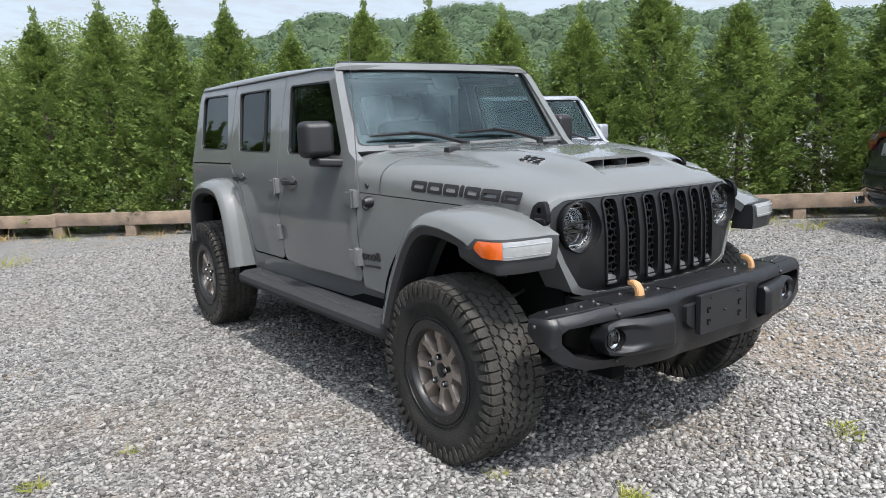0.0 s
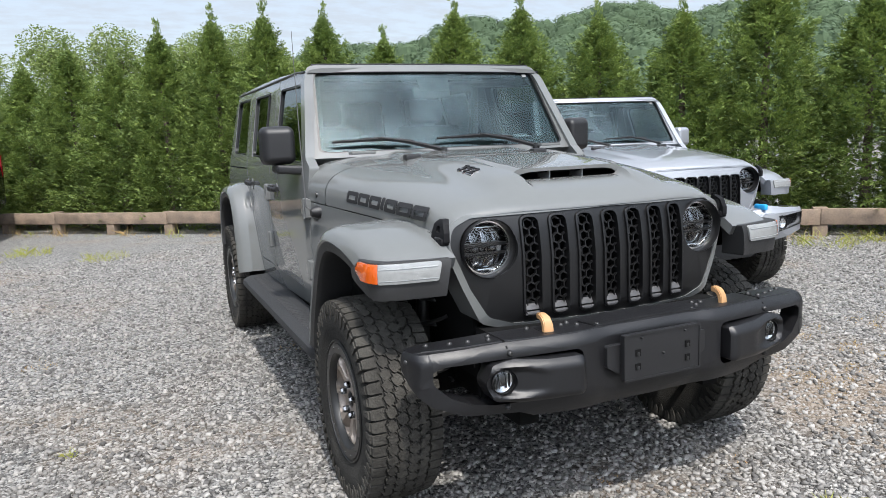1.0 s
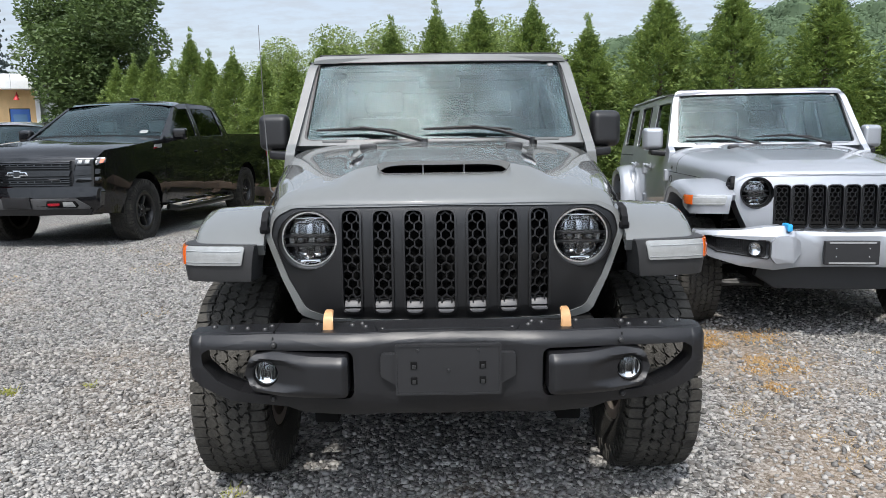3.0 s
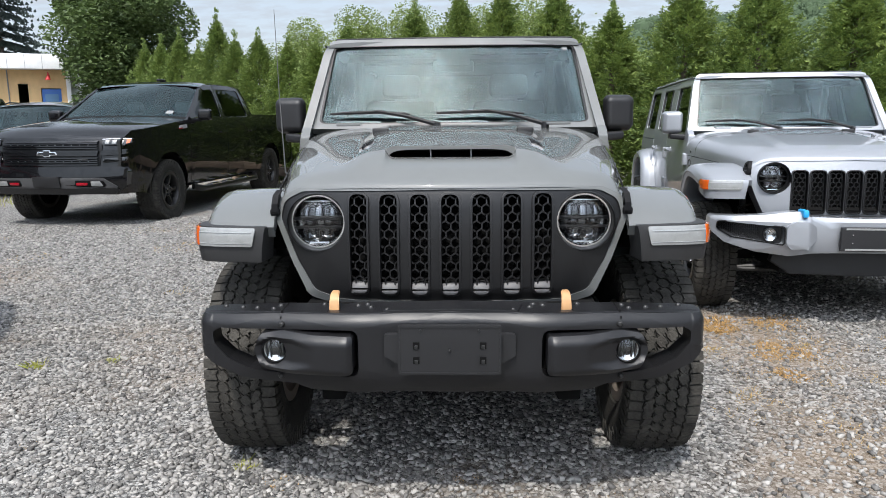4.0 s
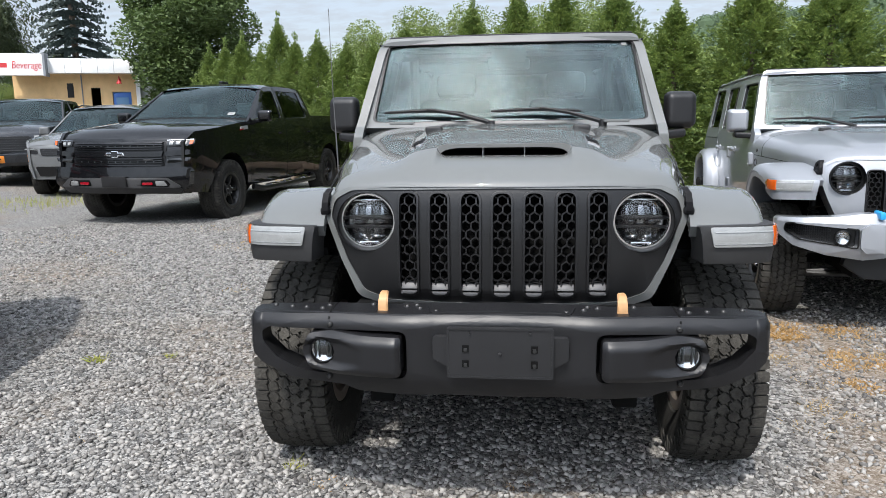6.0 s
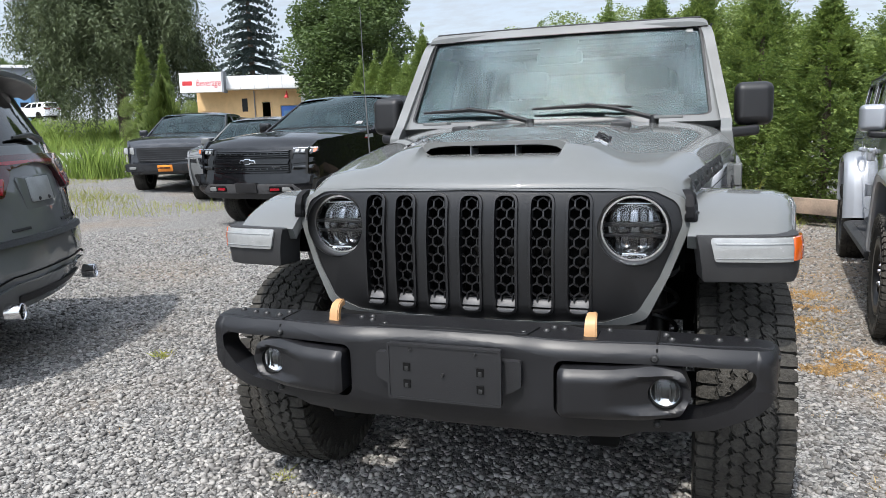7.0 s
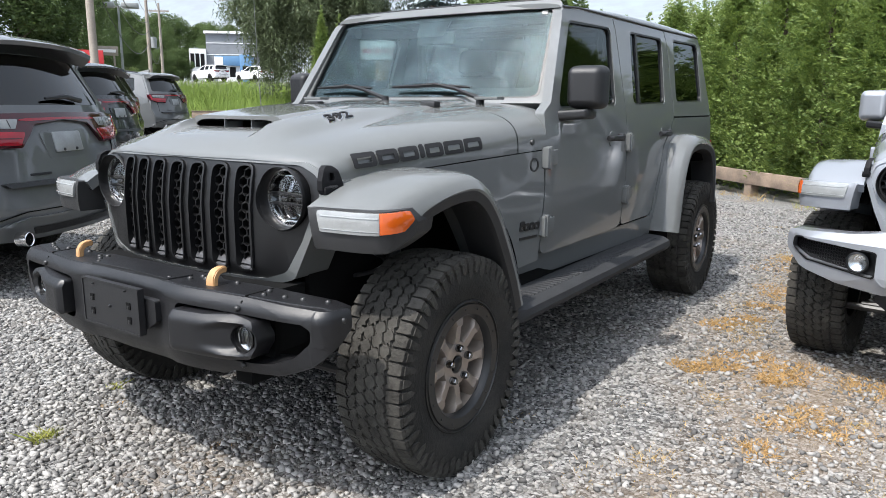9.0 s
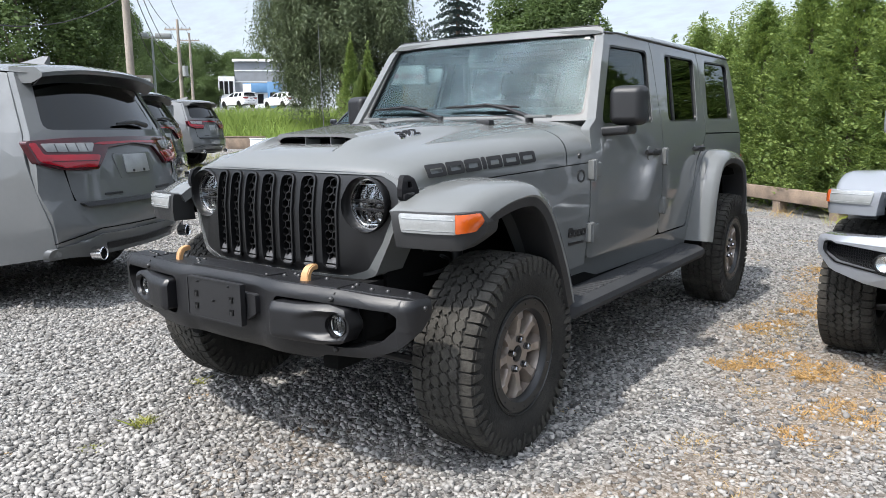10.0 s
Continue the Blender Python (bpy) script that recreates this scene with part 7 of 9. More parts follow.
        patch("front_emblem", [(-0.14, 0.915), (-0.045, 0.915), (-0.045, 0.895), (0.045, 0.895), (0.045, 0.915), (0.14, 0.915), (0.115, 0.955), (0.045, 0.955), (0.045, 0.975), (-0.045, 0.975), (-0.045, 0.955), (-0.115, 0.955)], nose_face, 0.048, 0.012, CHROME, gp, 0.003, label="bright outlined emblem")
        patch("front_emblem", [(-0.115, 0.922), (-0.035, 0.922), (-0.035, 0.904), (0.035, 0.904), (0.035, 0.922), (0.115, 0.922), (0.10, 0.948), (0.035, 0.948), (0.035, 0.966), (-0.035, 0.966), (-0.035, 0.948), (-0.10, 0.948)], nose_face, 0.052, 0.012, PAINT_BLACK, gp, 0.002)
        patch("trim_badge", [(0.38, 0.855), (0.50, 0.855), (0.50, 0.872), (0.38, 0.872)], nose_face, 0.05, 0.01, BOLT, gp, 0.002)
        bp = patch("front_bumper", [(-0.93, 0.56), (-0.80, 0.45), (0.80, 0.45), (0.93, 0.56), (0.95, 0.72), (0.90, 0.775), (-0.90, 0.775), (-0.95, 0.72)], nose_face, 0.045, 0.10, PAINT_BLACK, fm, 0.03, label="black front bumper")
        patch("bumper_lip", [(-0.84, 0.50), (-0.76, 0.445), (0.76, 0.445), (0.84, 0.50), (0.80, 0.52), (-0.80, 0.52)], nose_face, 0.060, 0.03, PLASTIC, bp, 0.01)
        patch("bumper_insert", [(-0.84, 0.535), (-0.76, 0.505), (0.76, 0.505), (0.84, 0.535), (0.68, 0.645), (-0.68, 0.645)], nose_face, 0.056, 0.02, TRIM_GREY, bp, 0.02, label="grey lower bumper trim")
        patch("plate_bracket", [(-0.17, 0.535), (0.17, 0.535), (0.17, 0.665), (-0.17, 0.665)], nose_face, 0.085, 0.02, PLASTIC, bp, 0.006, label="empty plate bracket")
        for sg in (1, -1):
            fx = (lambda m: m) if sg > 0 else flip
            hl = patch("headlamp", [(0.66, 1.035), (0.90, 1.025), (0.985, 1.060), (0.985, 1.110), (0.66, 1.100)], nose_face, 0.024, 0.03, LAMP_DARK, fm, 0.010, label="headlamp with bright projectors", fx=fx)
            for x in (0.71, 0.79, 0.87):
                patch("lamp_projector", [(x - 0.024, 1.048), (x + 0.024, 1.046), (x + 0.030, 1.086), (x - 0.018, 1.088)], nose_face, 0.030, 0.01, LENS, hl, 0.008, bevel=0.002, cuts=3, fx=fx)
            patch("side_marker", [(0.925, 1.045), (0.965, 1.056), (0.980, 1.105), (0.935, 1.104)], nose_face, 0.029, 0.01, AMBER, hl, 0.006, fx=fx)
            patch("lamp_brow", [(0.66, 1.098), (0.98, 1.106), (0.98, 1.112), (0.66, 1.104)], nose_face, 0.030, 0.01, CHROME, hl, 0.002, bevel=0, fx=fx)
            patch("cheek_bar", [(0.64, 0.905), (0.93, 0.925), (0.93, 0.985), (0.64, 0.965)], nose_face, 0.030, 0.03, PAINT_BLACK, fm, 0.02, fx=fx)
            patch("lower_lamp", [(0.66, 0.825), (0.92, 0.845), (0.94, 0.890), (0.66, 0.872)], nose_face, 0.024, 0.02, LAMP_DARK, fm, 0.010, fx=fx)
            patch("air_slot", [(0.895, 0.63), (0.935, 0.65), (0.945, 0.76), (0.915, 0.75)], nose_face, 0.050, 0.02, VOID, bp, 0.01, fx=fx)
            patch("lamp_well", [(0.34, 0.545), (0.70, 0.535), (0.66, 0.615), (0.36, 0.620)], nose_face, 0.059, 0.01, VOID, bp, 0.02, fx=fx)
            patch("fog_lamp", [(0.54, 0.548), (0.675, 0.545), (0.645, 0.608), (0.54, 0.608)], nose_face, 0.066, 0.02, LENS, bp, 0.010, label="clear fog lamp", fx=fx)
            patch("tow_hook", [(0.37, 0.560), (0.50, 0.560), (0.50, 0.592), (0.37, 0.592)], nose_face, 0.072, 0.02, RED_LENS, bp, 0.012, label="red tow hook", fx=fx)
            part("trim_badge", fx(panel([(0.30, 1.20), (0.54, 1.215), (0.54, 1.265), (0.33, 1.25)], (), lambda y, z: Vector((sx(y, z) + 0.004, y, z)), inward(0.008))), PLATE_GREY, car, "silver and red trim badge")
            part("trim_badge", fx(panel([(0.30, 1.20), (0.40, 1.206), (0.40, 1.222), (0.305, 1.216)], (), lambda y, z: Vector((sx(y, z) + 0.006, y, z)), inward(0.008))), RED_LENS, car)
            part("inspection_sticker", panel(rrect(0.66, 0.12, 0.10, 0.09, 0.004), (), lambda x, s: Vector((x, 0.64 + 0.80 * s + 0.10 * (x / W) ** 2 - 0.008, 1.36 + 0.47 * s + 0.03 * (1 - (x / W) ** 2))), lambda u, v: (0, 0.002, 0)), LENS, car) if sg > 0 else None
        part("roof_aerial", box(-0.03, 0.03, 1.75, 1.95, 1.915, 1.955, 0.012), PAINT_BLACK, car)
    else:
        gp = patch("grille_opening", [(-0.62, 0.72), (0.62, 0.72), (0.70, 1.05), (-0.70, 1.05)], nose_face, 0.012, 0.04, TRIM, fm, 0.06, label="black barred grille")
        for k in range(6):
            z = 0.755 + 0.05 * k
            patch("grille_bar", [(-0.60, z - 0.009), (0.60, z - 0.009), (0.60, z + 0.009), (-0.60, z + 0.009)], nose_face, 0.03, 0.02, PLASTIC, gp, 0.004)
        bp = patch("front_bumper", [(-0.95, 0.50), (0.95, 0.50), (0.95, 0.69), (-0.95, 0.69)], nose_face, 0.045, 0.10, PAINT_DARK, fm, 0.04, label="dark front bumper")
        patch("number_plate", [(-0.17, 0.50), (0.17, 0.50), (0.17, 0.65), (-0.17, 0.65)], nose_face, 0.060, 0.01, PLATE_ORANGE, bp, 0.01, label="orange temporary plate")
        patch("plate_bar", [(-0.12, 0.57), (0.12, 0.57), (0.12, 0.60), (-0.12, 0.60)], nose_face, 0.066, 0.004, DECAL, bp, 0.0, bevel=0)
        for sg in (1, -1):
            fx = (lambda m: m) if sg > 0 else flip
            patch("headlamp", [(0.72, 0.90), (0.97, 0.93), (0.98, 1.06), (0.74, 1.06)], nose_face, 0.022, 0.03, LENS, fm, 0.02, label="clear headlamp", fx=fx)
            patch("fog_lamp", [(0.68, 0.56), (0.84, 0.56), (0.84, 0.62), (0.68, 0.62)], nose_face, 0.055, 0.02, LENS, bp, 0.02, fx=fx)
    return car


def facing(x, y, fwd_x, fwd_y, z=0.0):
    """Front axle at (x, y), nose along the given way."""
    return pose(x, y, z, 0, 0, math.degrees(math.atan2(fwd_x, -fwd_y)))


def from_tail(x, y, fwd_x, fwd_y, length, z=0.0):
    """The same by the middle of the tail."""
    k = math.hypot(fwd_x, fwd_y)
    return facing(x + fwd_x / k * length, y + fwd_y / k * length, fwd_x, fwd_y, z)


pickup(PAINT_BLACK, "black crew-cab pickup truck with black wheels parked on gravel", facing(-5.12, 7.28, -0.095, -1) @ Matrix.Scale(1.065, 4), False)
suv(PAINT_SLATE, "grey three-row estate car with red lamp band across its tail", from_tail(-3.04, 0.817, -0.887, -0.462, 4.13, 0.045), True, "parked estate cars", "estate_car")
suv(PAINT_DARK, "black three-row estate car parked in a row", from_tail(-8.2, 4.45, -0.86, -0.51, 4.13, ground_height(-9.5, 3.8)), False, "parked estate cars", "estate_car")
suv(PAINT_BLACK, "black three-row estate car parked in a row", from_tail(-11.2, 6.4, -0.88, -0.47, 4.13, ground_height(-12, 5.8)), False, "parked estate cars", "estate_car")
suv(PAINT_SLATE, "grey three-row estate car parked at the end of the row", from_tail(-14.3, 9.8, -0.90, -0.43, 4.13, ground_height(-15.5, 9.2)), False, "parked estate cars", "estate_car")
suv(PAINT_SLATE, "grey estate car with dark grille facing the yard", facing(-8.4, 10.65, 0.25, -0.97, ground_height(-8.4, 11.5)), False, "", "estate_car")
pickup(PAINT_DARK, "dark blue-black pickup truck with an orange plate", facing(-11.1, 12.1, 0.35, -0.94, ground_height(-11.4, 13.1)), True)
PAINT_WHITE = material("white_paint", (0.74, 0.75, 0.76), 0.3, 0.0, 0.03, 3.0, coat=1.0, spec=0.12)
suv(PAINT_WHITE, "white estate car with dark windows beside a pickup", facing(-13.7, 15.2, 0.35, -0.94, ground_height(-13.7, 15.8)), False, "", "estate_car")
suv(PAINT_DARK, "dark estate car parked beyond the silver wagon", from_tail(6.2, 1.30, 0.73, -0.68, 4.13), False, "", "estate_car")
for x, y in ((-66.0, 50.4), (-63.0, 54.0)):
    suv(PAINT_WHITE, "white car parked far off along the road", facing(x, y, -0.88, 0.10, ground_height(x, y)), False, "cars along the road", "far_car")

# ---- trees, buildings and street beyond the yard ----
def leaf_cloud(seed, blobs, count, size, flat=0.35):
    """Many small leaf blades filling overlapping lumps: an uneven crown with gaps."""
    rng = random.Random(seed)
    pts, faces = [], []
    tot = sum(b[3] ** 2 for b in blobs)
    for bx, by, bz, br in blobs:
        for _ in range(int(count * br * br / tot)):
            v = Vector((rng.gauss(0, 1), rng.gauss(0, 1), rng.gauss(0, 1))).normalized()
            r = br * (0.55 + 0.5 * rng.random() ** 0.6)
            p = Vector((bx, by, bz)) + Vector((v.x, v.y, v.z * 0.85)) * r
            a = Vector((rng.gauss(0, 1), rng.gauss(0, 1), rng.gauss(0, flat))).normalized()
            b = a.cross(Vector((rng.gauss(0, 1), rng.gauss(0, 1), rng.gauss(0, 1)))).normalized()
            s = size * rng.uniform(0.6, 1.3)
            i = len(pts)
            pts += [p - a * s, p + b * s * 0.5, p + a * s, p - b * s * 0.5]
            faces.append((i, i + 1, i + 2, i + 3))
    return pts, faces


def mesh_of(name, pts, faces, mat):
    me = bpy.data.meshes.new(name)
    me.from_pydata([tuple(p) for p in pts], [], faces)
    me.materials.append(mat)
    return me


def crown_blobs(seed, height, radius, base, n):
    rng = random.Random(seed)
    out = []
    for k in range(n):
        h = rng.random()
        rr = radius * (0.45 + 0.55 * math.sin(math.pi * min(1, 0.15 + 0.85 * h)))
        a = rng.uniform(0, 6.28)
        d = rr * rng.random() ** 0.5 * 0.8
        out.append((d * math.cos(a), d * math.sin(a), base + h * (height - base) * 0.9, radius * rng.uniform(0.24, 0.42)))
    return out


def leafy_tree(seed, height, radius, mat, count=5000, leaf=0.16, base=None, blobs_in=26):
    """Meshes of a trunk with limbs and of a crown."""
    rng = random.Random(seed)
    base = height * 0.22 if base is None else base
    blobs = crown_blobs(seed, height, radius, base, blobs_in)
    tr = tube([(0, 0, -0.2), (0.05, 0.02, height * 0.25), (0.0, 0.08, height * 0.55), (0.06, 0, height * 0.85)], [height * 0.022, height * 0.017, height * 0.010, height * 0.003], 8)
    for bx, by, bz, br in blobs[:12]:
        z0 = max(height * 0.15, bz - math.hypot(bx, by) * 0.9)
        merge(tr, tube([(0, 0, z0), (bx * 0.5, by * 0.5, (z0 + bz) / 2 + 0.1), (bx, by, bz)], [height * 0.007, height * 0.005, height * 0.002], 6))
    tme = bpy.data.meshes.new("trunk"); tr.to_mesh(tme); tr.free(); tme.materials.append(BARK)
    return tme, mesh_of("crown", *leaf_cloud(seed + 1, blobs, count, leaf), mat)


def plant(meshes, x, y, label, category="tree", turn=0, size=1.0, group="", name="tree", tall=1.0):
    t = thing(name, label, category, group, at=pose(x, y, ground_height(x, y), 0, 0, turn) @ Matrix.Diagonal((size, size, size * tall, 1)))
    for nm, me in zip(("trunk", "crown"), meshes):
        o = new(nm, me)
        o.parent = t
    return t


def spruce_mesh(seed, height, radius, mat):
    rng = random.Random(seed)
    pts, faces = [], []
    tiers = 26
    for k in range(tiers):
        h = k / tiers
        z = height * (0.06 + 0.92 * h)
        r = radius * (1 - h) ** 0.85 + 0.1
        for _ in range(int(10 + 16 * (1 - h))):
            a = rng.uniform(0, 6.28)
            d = Vector((math.cos(a), math.sin(a), 0))
            side = Vector((-math.sin(a), math.cos(a), 0))
            rr = r * rng.uniform(0.75, 1.1)
            for q in range(9):
                t = (q + rng.random()) / 9
                p = d * rr * t + Vector((0, 0, z - 0.32 * rr * t * t + 0.05 * rng.gauss(0, 1)))
                for sg in (-1, 1):
                    tip = p + (side * sg * 0.8 + d * 0.6) * rr * 0.20 * (1.15 - t) + Vector((0, 0, -0.10))
                    w = d * 0.06 + Vector((0, 0, 0.06))
                    i = len(pts)
                    pts += [p - w, p + w, tip + w * 0.4, tip - w * 0.4]
                    faces.append((i, i + 1, i + 2, i + 3))
    tr = tube([(0, 0, -0.2), (0, 0, height * 0.5), (0, 0, height)], [height * 0.018, height * 0.01, 0.01], 8)
    tme = bpy.data.meshes.new("trunk"); tr.to_mesh(tme); tr.free(); tme.materials.append(BARK)
    return tme, mesh_of("crown", pts, faces, mat)


def willow_mesh(seed, height, radius, mat):
    rng = random.Random(seed)
    pts, faces = [], []
    boughs = []
    for _ in range(120):
        a, r = rng.uniform(0, 6.28), radius * rng.random() ** 0.55
        boughs.append((a, r, height * (1.0 - 0.42 * (r / radius) ** 2) * rng.uniform(0.42, 1.0), rng.uniform(0.25, 0.55)))
    for _ in range(4600):
        a, r, top, wide = rng.choice(boughs)
        drop = max(0.8, min(top - 0.7 - 5.2 * smooth((r / radius - 0.62) / 0.35), rng.uniform(0.18, 0.5) * height * (0.5 + 0.5 * r / radius)))
        d = Vector((math.cos(a), math.sin(a), 0))
        off = Vector((rng.gauss(0, wide), rng.gauss(0, wide), 0))
        p0 = d * r + off + Vector((0, 0, top - off.length * 0.5 + rng.gauss(0, 0.15)))
        sway = Vector((rng.gauss(0, 0.12), rng.gauss(0, 0.12), 0))
        n = int(drop / 0.22)
        for q in range(n):
            t = q / n
            p = p0 + d * 0.5 * math.sin(t * 1.6) + sway * t - Vector((0, 0, drop * t))
            b = Vector((rng.gauss(0, 1), rng.gauss(0, 1), -0.9)).normalized()
            w = Vector((rng.gauss(0, 1), rng.gauss(0, 1), 0.2)).normalized() * 0.05
            i = len(pts)
            pts += [p - w, p + b * 0.14 - w * 0.4, p + b * 0.32, p + w]
            faces.append((i, i + 1, i + 2, i + 3))
    core, core_faces = leaf_cloud(seed + 3, [(radius * 0.35 * math.cos(k * 1.9), radius * 0.35 * math.sin(k * 1.9), height * (0.26 + 0.055 * k), radius * rng.uniform(0.40, 0.60) * min(1.0, 0.6 + 0.09 * k)) for k in range(10)], 34000, 0.15)
    faces += [tuple(i + len(pts) for i in f) for f in core_faces]
    pts += core
    tr = tube([(0, 0, -0.2), (0.1, 0, height * 0.3), (-0.1, 0.1, height * 0.6), (0, 0, height * 0.9)], [0.38, 0.28, 0.16, 0.04], 10)
    for k in range(9):
        a = k * 0.7
        merge(tr, tube([(0, 0, height * 0.35), (math.cos(a) * radius * 0.4, math.sin(a) * radius * 0.4, height * 0.72), (math.cos(a) * radius * 0.75, math.sin(a) * radius * 0.75, height * 0.74)], [0.14, 0.08, 0.03], 6))
    tme = bpy.data.meshes.new("trunk"); tr.to_mesh(tme); tr.free(); tme.materials.append(BARK)
    return tme, mesh_of("crown", pts, faces, mat)


def polar(az, d, x0=0.5, y0=-2.5):
    a = radians(az)
    return x0 + d * math.sin(a), y0 + d * math.cos(a)


def far_trees():
    rng = random.Random(5)
    # broad dark tree at the hedge's end, spruce, willow and a bright column before it
    dense = leafy_tree(31, 10.6, 3.5, LEAF_DARK, 100000, 0.095, 0.4, blobs_in=64)
    plant(dense, -14.3, 29.2, "broad dark green deciduous tree behind parked trucks")
    plant(spruce_mesh(33, 13.5, 3.4, NEEDLE_BLUE), -23.5, 34.5, "tall blue-grey spruce behind the low shop", "conifer", name="spruce")
    plant(willow_mesh(35, 15.5, 4.9, LEAF_WILLOW), -30.6, 31.8, "large weeping willow with hanging grey-green curtains", name="willow")
    plant((leafy_tree(1, 3, 1, LEAF_LIGHT, 10)[0], hedge_tree_mesh(77, 4.7, 1.15, 4200)), -18.75, 19.95, "bright green columnar evergreen before the willow", "conifer", group="columnar evergreens", name="columnar_evergreen")
    plant((leafy_tree(1, 3, 1, LEAF_LIGHT, 10)[0], hedge_tree_mesh(79, 4.4, 1.1, 4200)), -18.15, 20.35, "bright green columnar evergreen before the willow", "conifer", group="columnar evergreens", name="columnar_evergreen")
    plant(spruce_mesh(78, 3.4, 1.5, LEAF_LIGHT), -17.49, 19.41, "low spreading green conifer beside the low shop", "conifer", name="low_conifer")
    light = [leafy_tree(41 + k, 6.6, 2.3, LEAF_PALE, 30000, 0.055, 1.0, blobs_in=44) for k in range(2)]
    dark = [leafy_tree(51 + k, 11.0, 4.4, LEAF_DARK, 26000, 0.13, 1.2, blobs_in=40) for k in range(3)]
    # paler trees behind the hedge
    for k, (az, d, s) in enumerate(((-13, 27, 1.0), (-8.5, 24, 0.95), (-4.5, 23, 0.98), (-0.5, 22, 0.92), (3.5, 21, 0.95), (7.5, 23, 0.85), (11.5, 26, 0.8))):
        x, y = polar(az, d)
        plant(light[k % 2], x, y, "pale green young deciduous tree behind the hedge", turn=k * 57, size=s * 0.77, group="pale trees behind the hedge")
    # tree belt along the road
    belt = ((-36.31, 14.86, 0.85, 1.14), (-37.39, 17.29, 0.65, 1.43), (-39.34, 20.07, 0.6, 1.5), (-46.59, 25.56, 0.47, 1.95), (-58.26, 33.36, 0.44, 2.12), (-64.69, 38.2, 0.37, 2.32), (-70.97, 43.26, 0.35, 2.04), (-75.38, 47.52, 0.34, 1.46), (-79.49, 52.2, 0.36, 1.35), (-83.77, 56.6, 0.34, 1.82), (-87.72, 61.43, 0.44, 1.6), (-90.41, 71.18, 0.56, 1.48), (-91.8, 75.82, 0.49, 1.73), (-92.13, 80.07, 0.69, 1.24), (-89.76, 82.71, 0.83, 0.96), (-64.98, 41.51, 0.35, 0.8), (-75.81, 52.27, 0.45, 0.75), (-85.2, 61.2, 0.5, 0.85), (-102.2, 65.8, 1.0, 1.0), (-100.2, 68.6, 1.05, 0.95), (-98.2, 71.4, 0.98, 0.98), (-96.3, 73.8, 0.92, 0.95), (-93.6, 76.6, 0.95, 0.9))
    for k, (x, y, s, tall) in enumerate(belt):
        plant(dark[k % 3], x, y, "dark green deciduous tree in the belt along the road", turn=k * 77, size=s, group="trees along the road", tall=tall)
    # smaller trees behind the yard's far corner
    for k, (az, d, s, tall) in enumerate(((-36.5, 100, 0.7, 0.9), (-33.5, 80, 0.55, 0.85), (-30.5, 66, 0.5, 0.85), (-27.5, 58, 0.45, 0.85), (-24.5, 52, 0.42, 0.85), (-21.0, 48, 0.42, 0.85))):
        x, y = polar(az, d)
        plant(dark[k % 3], x, y, "dark green deciduous tree behind the yard's corner", turn=k * 77 + 20, size=s, group="trees behind the corner", tall=tall)
    for x, y, s in ((-36.51, 22.92, 0.36), (-34.64, 22.12, 0.32)):
        plant(light[0], x, y, "yellow-green bush beside the road sign", "shrub", size=s, name="bush")
    for x, y, s in ((-26.2, 27.8, 0.42), (-24.2, 27.2, 0.46), (-22.6, 28.0, 0.40)):
        plant(light[1], x, y, "pale green bush at the foot of the willow", "shrub", size=s, group="bushes under the willow", name="bush")


far_trees()


